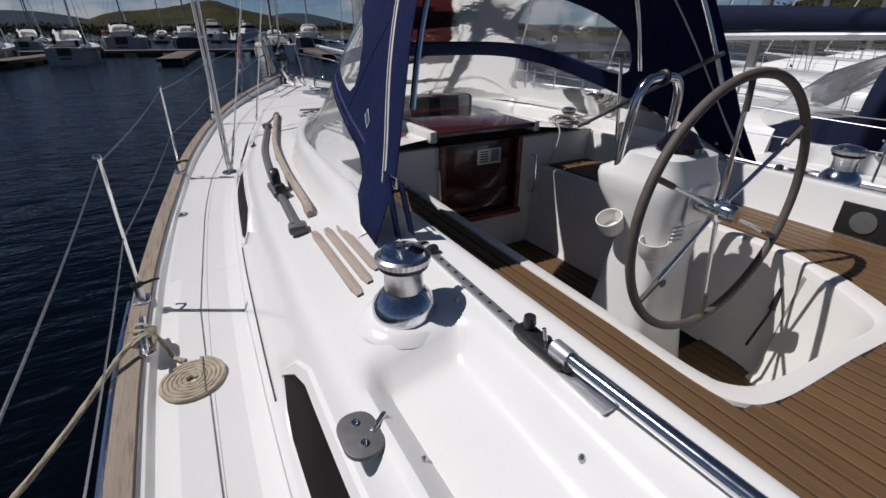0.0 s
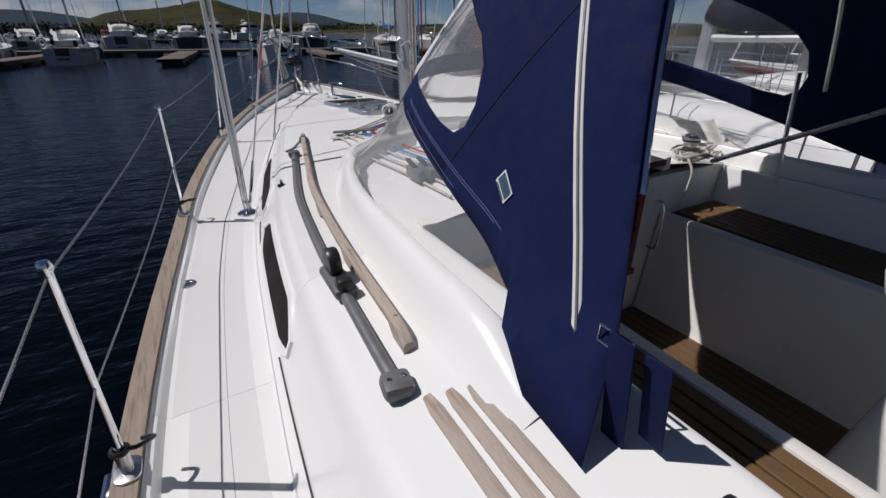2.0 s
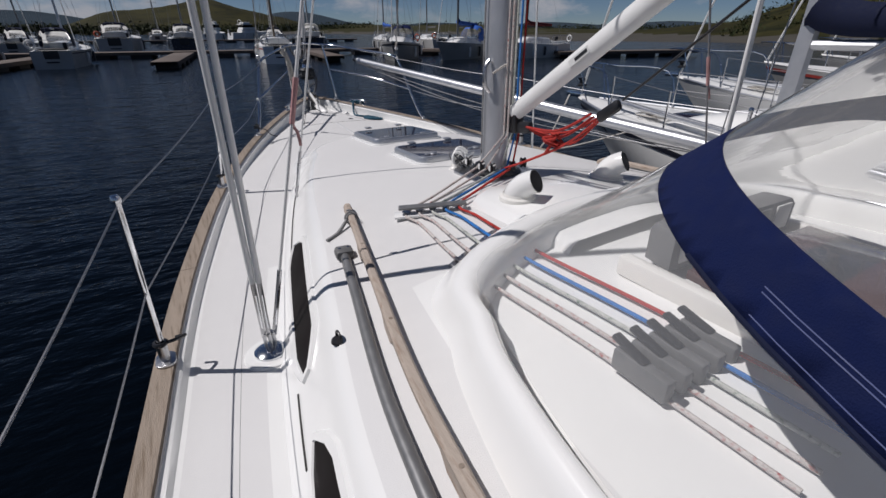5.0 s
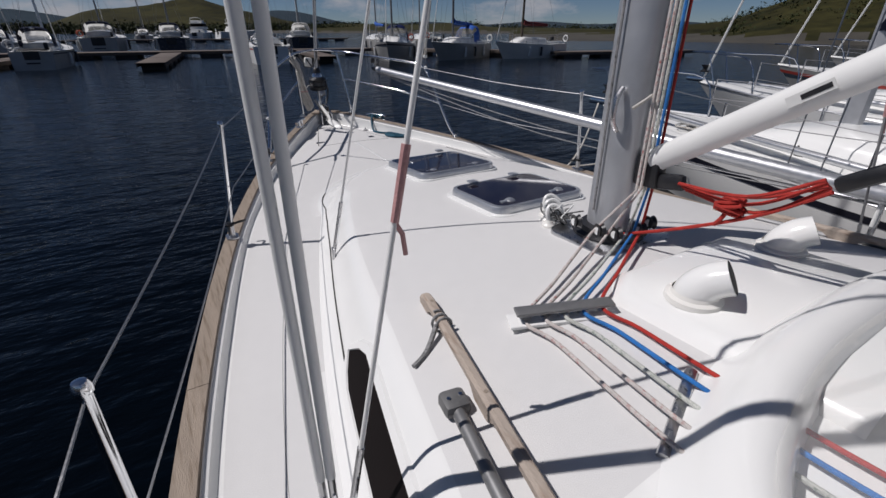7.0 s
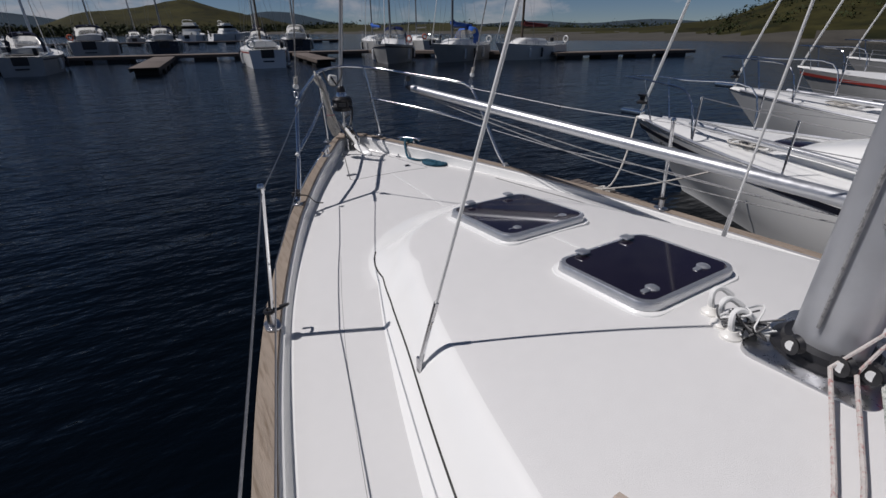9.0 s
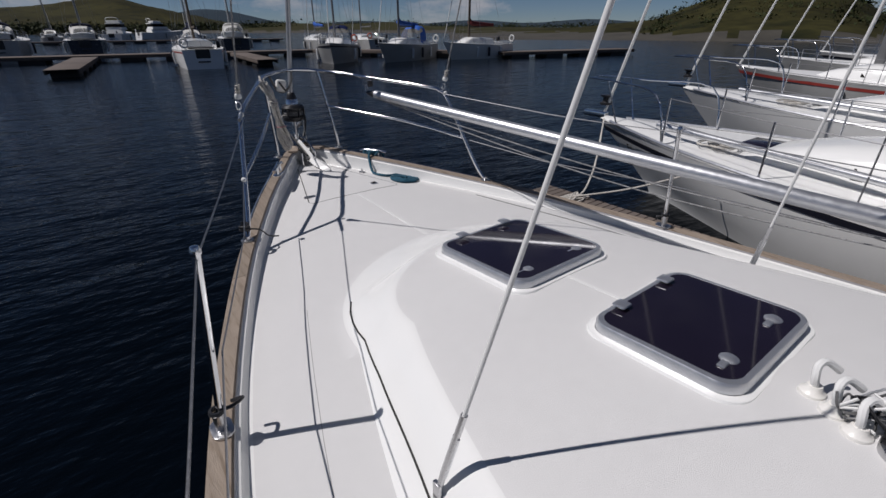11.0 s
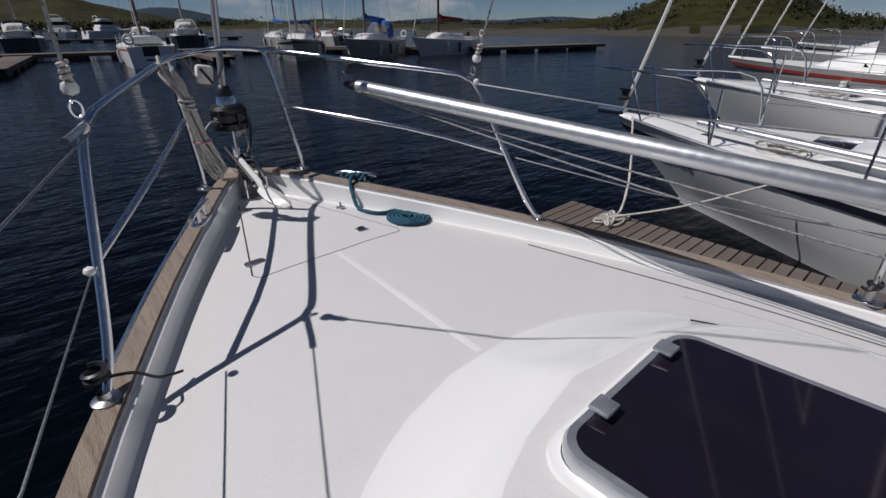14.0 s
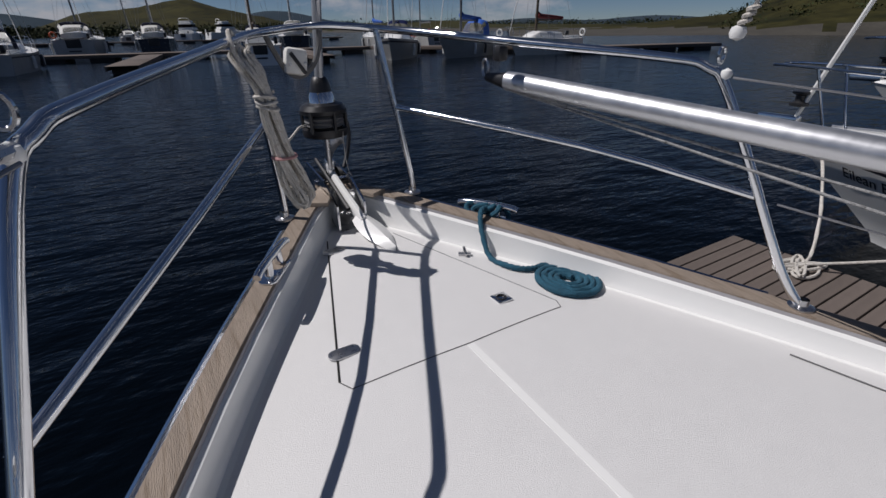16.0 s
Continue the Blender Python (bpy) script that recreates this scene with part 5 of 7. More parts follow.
# ---- mooring cleats and coiled warps ----
def cleat(x, y, z, ang):
    ob = thing("mooring_cleat", (x, y, z), "stainless mooring cleat on the deck edge", "cleat", "mooring cleats")
    r = Matrix.Translation((x, y, z)) @ Matrix.Rotation(radians(ang), 4, "Z")

    def put(nm, bm):
        bmesh.ops.transform(bm, matrix=r, verts=bm.verts)
        part(nm, bm, STEEL, ob)
    put("horn", tube([(0, -0.13, 0.05), (0, -0.08, 0.06), (0, 0.08, 0.06), (0, 0.13, 0.05)], 0.013, 10, curve=3))
    for s in (-1, 1):
        put("post", tube([(0, s * 0.045, 0), (0, s * 0.04, 0.06)], 0.014, 10))
    put("base", slab(rounded(0.06, 0.17, 0.025), 0, 0.006, 0.002))
    return ob


def flat_coil(name, cx, cy, z, r0, r1, rope_r, material, label, turns, twist=0.55):
    pts = []
    n = int(turns * 26)
    for k in range(n + 1):
        t = k / n
        a = 2 * math.pi * turns * t
        r = r0 + (r1 - r0) * t
        px, py = cx + r * math.cos(a), cy + r * math.sin(a)
        pts.append((px, py, deck_z(px, py) + rope_r * 1.1))
    return solo(name, tube(pts, rope_r, 9, twist=twist), material, label, "rope")


cleat(-1.985, 1.86, SHEER(1.86) - 0.0, 4)
cleat(1.985, 1.86, SHEER(1.86), -4)
cleat(-0.40, 8.30, SHEER(8.3) - 0.005, -32)
cleat(0.47, 8.34, SHEER(8.34) - 0.03, 32)
flat_coil("coiled_warp", -1.845, 1.62, deck_z(1.85, 1.6), 0.016, 0.115, 0.0085, ROPE_TAN, "tan three-strand mooring warp in a flat spiral coil", 6.2)
flat_coil("coiled_dockline", 0.50, 7.90, deck_z(0.5, 7.9), 0.028, 0.122, 0.0118, ROPE_T, "teal dock line coiled flat on the foredeck", 4.3)
warp = thing("mooring_warp", (-1.97, 1.86, 1.03), "tan mooring warp belayed on the cleat and led over the side", "rope")
part("run_outboard", tube([(-1.98, 1.84, 1.07), (-2.06, 1.78, 1.05), (-2.3, 1.42, 0.93), (-2.75, 0.8, 0.80), (-3.4, -0.1, 0.66), (-5, -2.2, 0.4)], 0.010, 9, curve=14, twist=0.6), ROPE_TAN, warp)
for k in range(4):
    c = Vector((-1.985, 1.86 + (k - 1.5) * 0.032, 1.055 + SHEER(1.86) - 1.015))
    part("turn", tube([c + Vector((0.034 * math.cos(t), 0.018 * math.sin(t * 2 + k), 0.026 * math.sin(t))) for t in [2 * math.pi * q / 20 for q in range(20)]], 0.010, 8, closed=True), ROPE_TAN, warp)
part("tail", tube([(-1.95, 1.86, 1.05), (-1.92, 1.83, 1.0), (-1.90, 1.78, 0.975), (-1.86, 1.73, 0.98)], 0.009, 8, curve=8, twist=0.6), ROPE_TAN, warp)
def on_fore_z(x, y):
    return deck_z(x, y) + 0.0125


dock = thing("dock_line", (0.47, 8.34, 1.36), "teal dock line belayed on the bow cleat", "rope")
for k in range(4):
    c = Vector((0.47 - (k - 1.5) * 0.018, 8.34 + (k - 1.5) * 0.03, 1.40))
    part("turn", tube([c + Vector((0.04 * math.cos(t), 0.022 * math.sin(t * 2 + k), 0.034 * math.sin(t))) for t in [2 * math.pi * q / 20 for q in range(20)]], 0.011, 8, closed=True), ROPE_T, dock)
part("tail", tube([(0.46, 8.33, 1.425), (0.405, 8.295, 1.43), (0.375, 8.25, 1.38), (0.36, 8.17, on_fore_z(0.36, 8.17)), (0.37, 8.08, on_fore_z(0.37, 8.08)), (0.41, 8.03, on_fore_z(0.41, 8.03)), (0.46, 8.018, on_fore_z(0.46, 8.018))], 0.0105, 9, curve=10, twist=0.6), ROPE_T, dock)


# ---- sprayhood ----
HB = spline([1.40, 1.9, 2.2, 3.0, 3.66], [1.47, 1.50, 1.545, 1.58, 1.60])
HW = spline([1.40, 1.69, 1.95, 2.16, 2.7, 3.1, 3.4], [1.165, 1.145, 1.10, 1.09, 1.06, 0.99, 0.87])
HT = spline([1.40, 1.8, 2.2, 2.6, 3.1, 3.5, 3.68], [2.68, 2.74, 2.70, 2.46, 2.03, 1.72, 1.605])


def hood_w(y):
    return HW(y) if y < 3.3 else HW(3.3) * max(0.0, 1 - ((y - 3.3) / 0.38) ** 2.3) ** 0.45


def hood_point(y, t):
    """t from 0 (port foot) over the top to 1 (starboard foot)."""
    a = math.pi * t
    c, s = math.cos(a), math.sin(a)
    n = 2.0 / 3.6
    u, v = math.copysign(abs(c) ** n, c), abs(s) ** n
    z = HB(y) + (HT(y) - HB(y)) * v
    slack = 0.007 * v ** 0.5 * (1 - v) * (noise.noise(Vector((y * 5.0 + z * 4.0, z * 1.5 - y, u))) + 0.5 * noise.noise(Vector((y * 14.0 + z * 11.0, z * 3.0, u))))
    return Vector((-hood_w(y) * u * (1 - 0.28 * v ** 0.6) + math.copysign(slack, u), y, z))


def hood_edge(z):
    """The after edge of the canvas leans forward as it rises."""
    return 1.44 + 0.316 * max(0.0, z - 1.65)


WINDOW = [(3.6, 2.235), (2.36, 1.90), (2.25, 1.885), (2.19, 1.915), (2.163, 1.98), (2.176, 2.085), (2.237, 2.162), (2.372, 2.242), (2.62, 2.36)]


def band_line(y):
    return 1.637 + 0.266 * (y - 1.827)


def in_window(p):
    for (y0, z0), (y1, z1) in zip(WINDOW, WINDOW[1:]):
        if (y1 - y0) * (p.z - z0) - (z1 - z0) * (p.y - y0) > 0:
            return False
    return True


def blue_side(p):
    """Which parts of the hood are canvas: aft panels and the band; the rest is clear."""
    if p.z < band_line(p.y):
        return p.y < 1.69 + 0.55 * max(0.0, p.z - 1.51)
    return not in_window(p)


bm = grid([[hood_point(y, k / 72) for k in range(73)] for y in [1.36 + 2.315 * i / 64 for i in range(65)]])
cuts = [((0, 1.827, 1.637), (0, -0.266, 1)), ((0, 1.69, 1.51), (0, 1, -0.55))]
for (y0, z0), (y1, z1) in zip(WINDOW, WINDOW[1:]):
    cuts.append(((0, y0, z0), (0, z1 - z0, y0 - y1)))
for co, no in cuts:
    bmesh.ops.bisect_plane(bm, geom=bm.verts[:] + bm.edges[:] + bm.faces[:], dist=1e-5, plane_co=co, plane_no=no)
bmesh.ops.bisect_plane(bm, geom=bm.verts[:] + bm.edges[:] + bm.faces[:], dist=1e-5, plane_co=(0, 1.44, 1.65), plane_no=(0, 1, -0.316), clear_inner=True)
clear = bm.copy()
for b, want in ((bm, True), (clear, False)):
    bmesh.ops.delete(b, geom=[f for f in b.faces if blue_side(f.calc_center_median()) != want], context="FACES")
    fix(b)
hood = thing("sprayhood", (0, 2.4, 1.5), "navy canvas sprayhood with clear vinyl windows over the companionway", "sprayhood")
canvas = part("canvas", bm, NAVY, hood)
sol = canvas.modifiers.new("thick", "SOLIDIFY")
sol.thickness, sol.offset = 0.003, 0
windows = part("clear_panel", clear, VINYL, hood, "creased clear vinyl window")
windows.visible_shadow = False


def hood_at(y, z, side=-1, out=0.003):
    lo, hi = 0.0, 0.5
    for _ in range(40):
        mid = (lo + hi) / 2
        if hood_point(y, mid).z < z:
            lo = mid
        else:
            hi = mid
    p = hood_point(y, lo)
    p.x -= out
    return Vector((p.x * (1 if side < 0 else -1), p.y, p.z))


for side in (-1, 1):
    part("zip", tube([hood_at(1.452 + 0.5 * k / 16, 1.482 + 1.0 * k / 16, side) for k in range(17)], 0.012, 6, squash=0.5), PATCHW, hood, "pale zip tape")
    part("zip_teeth", tube([hood_at(1.45 + 0.5 * k / 16, 1.48 + 1.0 * k / 16, side, 0.008) for k in range(17)], 0.004, 5), GREYPLAS, hood)
    for dz in (0.016, 0.05, 0.058):
        part("seam", tube([hood_at(1.86 + 0.85 * k / 16, band_line(1.86 + 0.85 * k / 16) + dz, side, 0.002) for k in range(17)], 0.0012, 4), STITCH, hood)
    part("edge_piping", tube([hood_at(1.46 + 0.23 * k / 10, HB(1.46 + 0.23 * k / 10) + 0.006, side, 0.002) for k in range(11)], 0.005, 5), DARKNAVY, hood)
    part("band_piping", tube([hood_at(1.77 + 1.08 * k / 24, band_line(1.77 + 1.08 * k / 24) + 0.003, side, 0.002) for k in range(25)], 0.0045, 5), DARKNAVY, hood)
    part("panel_seam", tube([hood_at(2.22 - 0.42 * k / 12, 1.80 + 0.47 * k / 12 + 0.03 * math.sin(math.pi * k / 12), side, 0.001) for k in range(13)], 0.003, 5), DARKNAVY, hood)
    part("stud", turned([(0, 0.004), (0.008, 0.003), (0.012, 0.0)], hood_at(1.603, 1.538, side, 0.006), 12, Matrix.Rotation(radians(-80 * -side), 4, "Y")), STEEL, hood)
# trailing strap with buckle
strap = part("strap", box((0.005, 0.052, 0.30), (-1.085, 1.40, 1.57), 0.001, Matrix.Rotation(radians(-7), 4, "Y")), NAVY, hood)
part("strap_loop", box((0.004, 0.05, 0.2), (-1.06, 1.345, 1.60), 0.001, Matrix.Rotation(radians(-10), 4, "Y")), NAVY, hood)
part("buckle", tube([(-1.068 , 1.405 + a, 1.655 + b) for a, b in ((0, 0), (0.07, 0), (0.07, 0.035), (0, 0.035))], 0.004, 6, closed=True), STEEL, hood, "steel buckle")
part("snap", turned([(0, 0.006), (0.008, 0.005), (0.01, 0)], (-1.102, 1.395, 1.445), 10, Matrix.Rotation(radians(-80), 4, "Y")), STEEL, hood)
# maker's label: a plain two-tone patch
q = [hood_at(a, b, -1, 0.006) for a, b in ((1.965, 1.815), (1.935, 1.85), (1.875, 1.805), (1.905, 1.77))]
patch = part("maker_label", grid([[q[0], q[1]], [q[3], q[2]]]), PATCHW, hood, "white-edged maker's label")


def quad_in(a0, a1, b0, b1, out):
    f = lambda a, b: q[0].lerp(q[1], b).lerp(q[3].lerp(q[2], b), a) + Vector((-out, 0, 0))
    return grid([[f(a0, b0), f(a0, b1)], [f(a1, b0), f(a1, b1)]])


part("label_field", quad_in(0.08, 0.92, 0.25, 0.92, 0.002), PATCHB, patch)
part("label_line", quad_in(0.2, 0.8, 0.5, 0.66, 0.003), WIRE, patch)
part("label_small_line", quad_in(0.12, 0.88, 0.09, 0.16, 0.003), BLACK, patch)
# hoops inside
for y in (None, 2.06):
    ring = [hood_point(y or 1.5, 0.05 + 0.90 * k / 30) for k in range(31)]
    if y is None:
        ring = [hood_point(min(hood_edge(p.z) + 0.03, 1.8), 0.05 + 0.90 * k / 30) for k, p in enumerate(ring)]
    part("hoop", tube([Vector((0.955 * p.x, p.y, p.z - 0.025)) for p in ring], 0.0125, 8), STEEL, hood)
for s in (-1, 1):
    if s < 0:
        continue
    part("hoop_strut", tube([(s * 0.84, 2.12, 1.49), (s * 0.80, 2.15, 2.0)], 0.011, 8), STEEL, hood)
    part("hoop_strut", tube([(s * 0.80, 2.44, 1.53), (s * 0.79, 1.50, 2.05)], 0.0125, 8), DULLSTEEL, hood)
# moulded ridge that the hood is fastened to
for_ridge = []
for i in range(61):
    t = i / 60
    y = 1.5 + 2.175 * math.sin(math.pi * t) ** 0.8 if 0 < t < 1 else 1.5
    w = hood_w(y) - 0.05 * ease((2.0 - y) / 0.4)
    for_ridge.append((-(w + 0.02) * (1 if t < 0.5 else -1) if abs(t - 0.5) > 0.004 else 0.0, y + 0.02))
rows = []
for x, y in for_ridge:
    zb = roof_z(x, min(y, 6))
    e = ease((y - 1.45) / 0.35)
    d = Vector((x, (y - 1.6) * 0.9, 0)).normalized()
    wide = 1.0 + 0.45 * ease((y - 3.2) / 0.4)
    rows.append([(x + d.x * o * wide, y + d.y * o * wide, roof_z(x + d.x * o * wide, y + d.y * o * wide) - 0.006 + h * e) for o, h in ((0.115, -0.008), (0.1, 0.008), (0.078, 0.034), (0.056, 0.072), (0.04, 0.098), (0.02, 0.113), (0.0, 0.116), (-0.022, 0.108), (-0.04, 0.085), (-0.05, 0.04), (-0.06, -0.008))])
ridge_ob = part("hood_coaming", fix(grid(rows)), GEL, yacht, "raised white moulding round the sprayhood")


# ---- mast, rigging ----
mast = thing("mast", (0, 4.58, 1.53), "grey anodised alloy mast with halyards", "mast")


def mast_ring(z):
    rk = (z - 1.5) * 0.006
    return [(-0.015 + 0.064 * math.cos(a), 4.58 - rk + 0.098 * math.sin(a), z) for a in [2 * math.pi * k / 20 for k in range(20)]]


part("spar", fix(grid([mast_ring(z) for z in (1.54, 1.7, 2.0, 2.6, 4.0, 8.0, 14.5)], close_v=True)), MASTALU, mast)
part("sail_track", tube([(0, 4.462, 1.75), (0, 4.44, 5.0)], 0.008, 6), GREYPLAS, mast)
part("heel_collar", turned([(0.0, 0.0), (0.155, 0.0), (0.15, 0.02), (0.125, 0.03), (0.12, 0.05), (0.0, 0.05)], (0, 4.58, roof_z(0, 4.58) - 0.004), 26), BLACK, mast)
part("heel_plate", slab([(x * 1.0, 4.57 + y) for x, y in rounded(0.42, 0.36, 0.06)], roof_z(0, 4.57) - 0.012, roof_z(0, 4.57) + 0.008, 0.004), DULLSTEEL, mast)
part("handle", tube([(-0.085, 4.55, 1.96), (-0.115, 4.55, 2.0), (-0.115, 4.55, 2.08), (-0.088, 4.55, 2.12)], 0.010, 8, curve=3), DULLSTEEL, mast)
for x, y in ((-0.15, 4.50), (-0.12, 4.44), (0.0, 4.42), (0.1, 4.45), (-0.16, 4.62)):
    part("turning_block", turned([(0, -0.014), (0.03, -0.013), (0.022, 0), (0.03, 0.013), (0, 0.014)], (x, y, 1.575), 14, Matrix.Rotation(radians(90), 4, "Y") @ Matrix.Rotation(0.4, 4, "X")), BLACK, mast, "black turning block")
    part("sheave", turned([(0, -0.016), (0.016, -0.016), (0.016, 0.016), (0, 0.016)], (x, y, 1.575), 12, Matrix.Rotation(radians(90), 4, "Y")), WHITEPAINT, mast)
for k in range(3):
    x, y = -0.15 + 0.045 * k, 4.79 + 0.06 * k
    zr = roof_z(x, y)
    gl = part("cable_gland", turned([(0.034, -0.004), (0.033, 0.008), (0.022, 0.016), (0.018, 0.03), (0, 0.03)], (x, y, zr), 18), CREAM, mast, "cream cable gland")
    part("swan_neck", tube([(x, y, zr + 0.02), (x - 0.012, y + 0.005, zr + 0.06), (x + 0.0, y + 0.01, zr + 0.09), (x + 0.03, y - 0.0, zr + 0.095), (x + 0.055, y - 0.03, zr + 0.07)], 0.0105, 8, curve=5), WHITEPAINT, gl)
part("gooseneck", box((0.06, 0.10, 0.12), (0, 4.43, 1.82), 0.012), BLACK, mast)
vang = thing("rod_kicker", (0, 4.38, 1.82), "white rigid kicker strut rising from the mast foot", "kicker strut")
part("fork", box((0.05, 0.12, 0.05), (0, 4.425, 1.855), 0.01, Matrix.Rotation(radians(-34), 4, "X")), BLACK, vang)
vd = Vector((0, -0.71, 0.462)).normalized()
v0 = Vector((0, 4.425, 1.862))
part("strut", tube([v0, v0 + vd * 1.9], 0.034, 12, squash=1.35), WHITEPAINT, vang)
for i, (a, b) in enumerate(((0.48, 0.60),)):
    part("label_panel", box((0.002, b - a, 0.03), v0 + vd * (a + b) / 2 + Vector((-0.036, 0, 0.0)), 0, Matrix.Rotation(radians(-33.7), 4, "X")), PATCHW, vang)
    part("label_bars", box((0.002, 0.075, 0.014), v0 + vd * 0.555 + Vector((-0.0375, 0, 0.0)), 0, Matrix.Rotation(radians(-33.7), 4, "X")), BLACK, vang)
tack = thing("kicker_tackle", (0, 3.95, 1.8), "red kicker purchase with black blocks", "rope tackle")
blk = Vector((0.0, 3.80, 1.955))
bd = Vector((0, -0.06, 0.05)).normalized()
part("block", box((0.03, 0.13, 0.048), blk, 0.016, Matrix.Rotation(radians(-35), 4, "X")), BLACK, tack)
part("block_wire", tube([blk + bd * 0.08, blk + bd * 0.85], 0.005, 6), BLACK, tack)
part("lower_block", box((0.035, 0.12, 0.06), (0.0, 4.34, 1.80), 0.014, Matrix.Rotation(radians(-10), 4, "X")), BLACK, tack)
for dx, dz, sag in ((-0.025, 0.012, 0.03), (-0.008, 0.0, 0.05), (0.012, -0.012, 0.02), (0.028, -0.02, 0.07)):
    part("purchase_line", tube([Vector((dx, 4.29, 1.80 + dz)), Vector((dx * 1.6, 4.05, 1.855 + dz - sag)), blk + Vector((dx, 0.07, dz - 0.03))], 0.0062, 7, curve=6), ROPE_R, tack)
kn = Vector((-0.01, 4.10, 1.785))
for q, (ra, rb) in enumerate(((0.03, 0.022), (0.022, 0.03), (0.035, 0.014))):
    part("knot", tube([kn + Vector((ra * math.cos(t), 0.04 * math.sin(t * 2 + q), rb * math.sin(t))) for t in [2 * math.pi * w / 18 for w in range(18)]], 0.0065, 7, closed=True), ROPE_R, tack)
part("knot_tail", tube([kn, kn + Vector((-0.015, 0.015, -0.05)), kn + Vector((-0.02, 0.03, -0.075))], 0.0075, 7, curve=4), ROPE_R, tack)
part("tail_to_deck", tube([blk + Vector((-0.01, 0.05, -0.05)), (-0.01, 4.02, 1.775), (-0.03, 4.25, 1.65), (-0.05, 4.46, 1.552)], 0.0065, 7, curve=6), ROPE_R, tack)


def shroud(p0, p1, r, name, label, cover=None, tape=False):
    ob = thing(name, p0, label, "rigging", "port and starboard rigging")
    p0, p1 = Vector(p0), Vector(p1)
    d = (p1 - p0).normalized()
    part("wire", tube([p0 + d * 0.3, p1], r, 8), WIRE, ob)
    part("turnbuckle", tube([p0 + d * 0.05, p0 + d * 0.09, p0 + d * 0.1, p0 + d * 0.24, p0 + d * 0.25, p0 + d * 0.33], 0.0095, 8), DULLSTEEL, ob)
    for s in (-1, 1):
        part("turnbuckle_side", tube([p0 + d * 0.1 + Vector((0, s * 0.009, 0)), p0 + d * 0.25 + Vector((0, s * 0.009, 0))], 0.004, 6), STEEL, ob)
    part("toggle", box((0.014, 0.03, 0.07), p0 + d * 0.035, 0.004), DULLSTEEL, ob)
    if cover:
        part("cover_tube", tube([p0 + d * 0.30, p0 + d * cover], 0.0115 if name == "cap_shroud" else 0.0062, 10), WHITEPAINT, ob, "white plastic shroud cover")
    if tape:
        part("red_tape", tube([p0 + d * (0.89 + 0.02 * k) for k in range(9)], 0.0095, 8, r2=0.0105), TAPE, ob, "frayed red tape")
        part("tape_tail", tube([p0 + d * 0.89, p0 + d * 0.87 + Vector((0.02, 0, -0.01)), p0 + d * 0.84 + Vector((0.032, 0, -0.03))], 0.006, 5), TAPE, ob)


for s in (-1, 1):
    zc = body_z(1.42, 4.08)
    shroud((s * 1.447, 4.10, zc + 0.02), (s * 1.46, 4.14, 6.6), 0.006, "cap_shroud", "wire shroud sleeved in white plastic tube", 3.2)
    shroud((s * 1.428, 4.095, zc + 0.02), (s * 1.375, 4.13, 6.6), 0.006, "cap_shroud", "wire shroud sleeved in white plastic tube", 3.2)
    shroud((s * 1.42, 4.10, zc + 0.02), (s * 0.13, 4.45, 6.3), 0.006, "lower_shroud", "bare wire shroud with frayed red tape", 2.6 if s < 0 else 0, True)
    shroud((s * 1.0, 5.44, body_z(1.0, 5.44)), (s * 0.06, 4.65, 6.3), 0.0055, "forward_shroud", "wire shroud with a bronze turnbuckle", 2.8)
    cp = thing("chainplate", (s * 1.435, 4.08, zc), "round stainless chainplate cover on the side deck", "chainplate", "chainplates")
    part("cover_plate", turned([(0.066, 0.0), (0.064, 0.014), (0.045, 0.026), (0.0, 0.03)], (s * 1.435, 4.08, zc + 0.002), 22), STEEL, cp)
    part("plinth", turned([(0.11, -0.01), (0.10, 0.004), (0.07, 0.008), (0.0, 0.008)], (s * 1.435, 4.08, zc), 22), GEL, cp)
pole = thing("whisker_pole", (0.5, 8.3, 1.9), "silver alloy whisker pole stowed along the guard rail", "pole")
pe, pa = Vector((0.5, 8.28, 1.915)), Vector((1.46, 3.95, 1.55))
part("tube", tube([pe, pa], 0.034, 14, r2=0.045), ALU, pole)
pd = (pe - pa).normalized()
part("end_fitting", tube([pe, pe + pd * 0.05, pe + pd * 0.1], 0.03, 10, r2=0.015), BLACK, pole)
part("ring", tube([pe + pd * 0.11 + Vector((0, 0.018 * math.cos(t), 0.03 + 0.03 * math.sin(t))) for t in [2 * math.pi * k / 14 for k in range(14)]], 0.005, 6, closed=True), DULLSTEEL, pole)
part("clamp", box((0.04, 0.04, 0.05), (0.43, 8.24, 2.01), 0.01), BLACK, pole)
for k, dz in enumerate((0.05, 0.11)):
    part("tripping_line", tube([pe + Vector((0, 0, -0.03)), pe.lerp(pa, 0.5) + Vector((0, 0, -0.07 - dz)), pa + Vector((0, 0, -0.04))], 0.004, 6, curve=10), ROPE_K, pole)


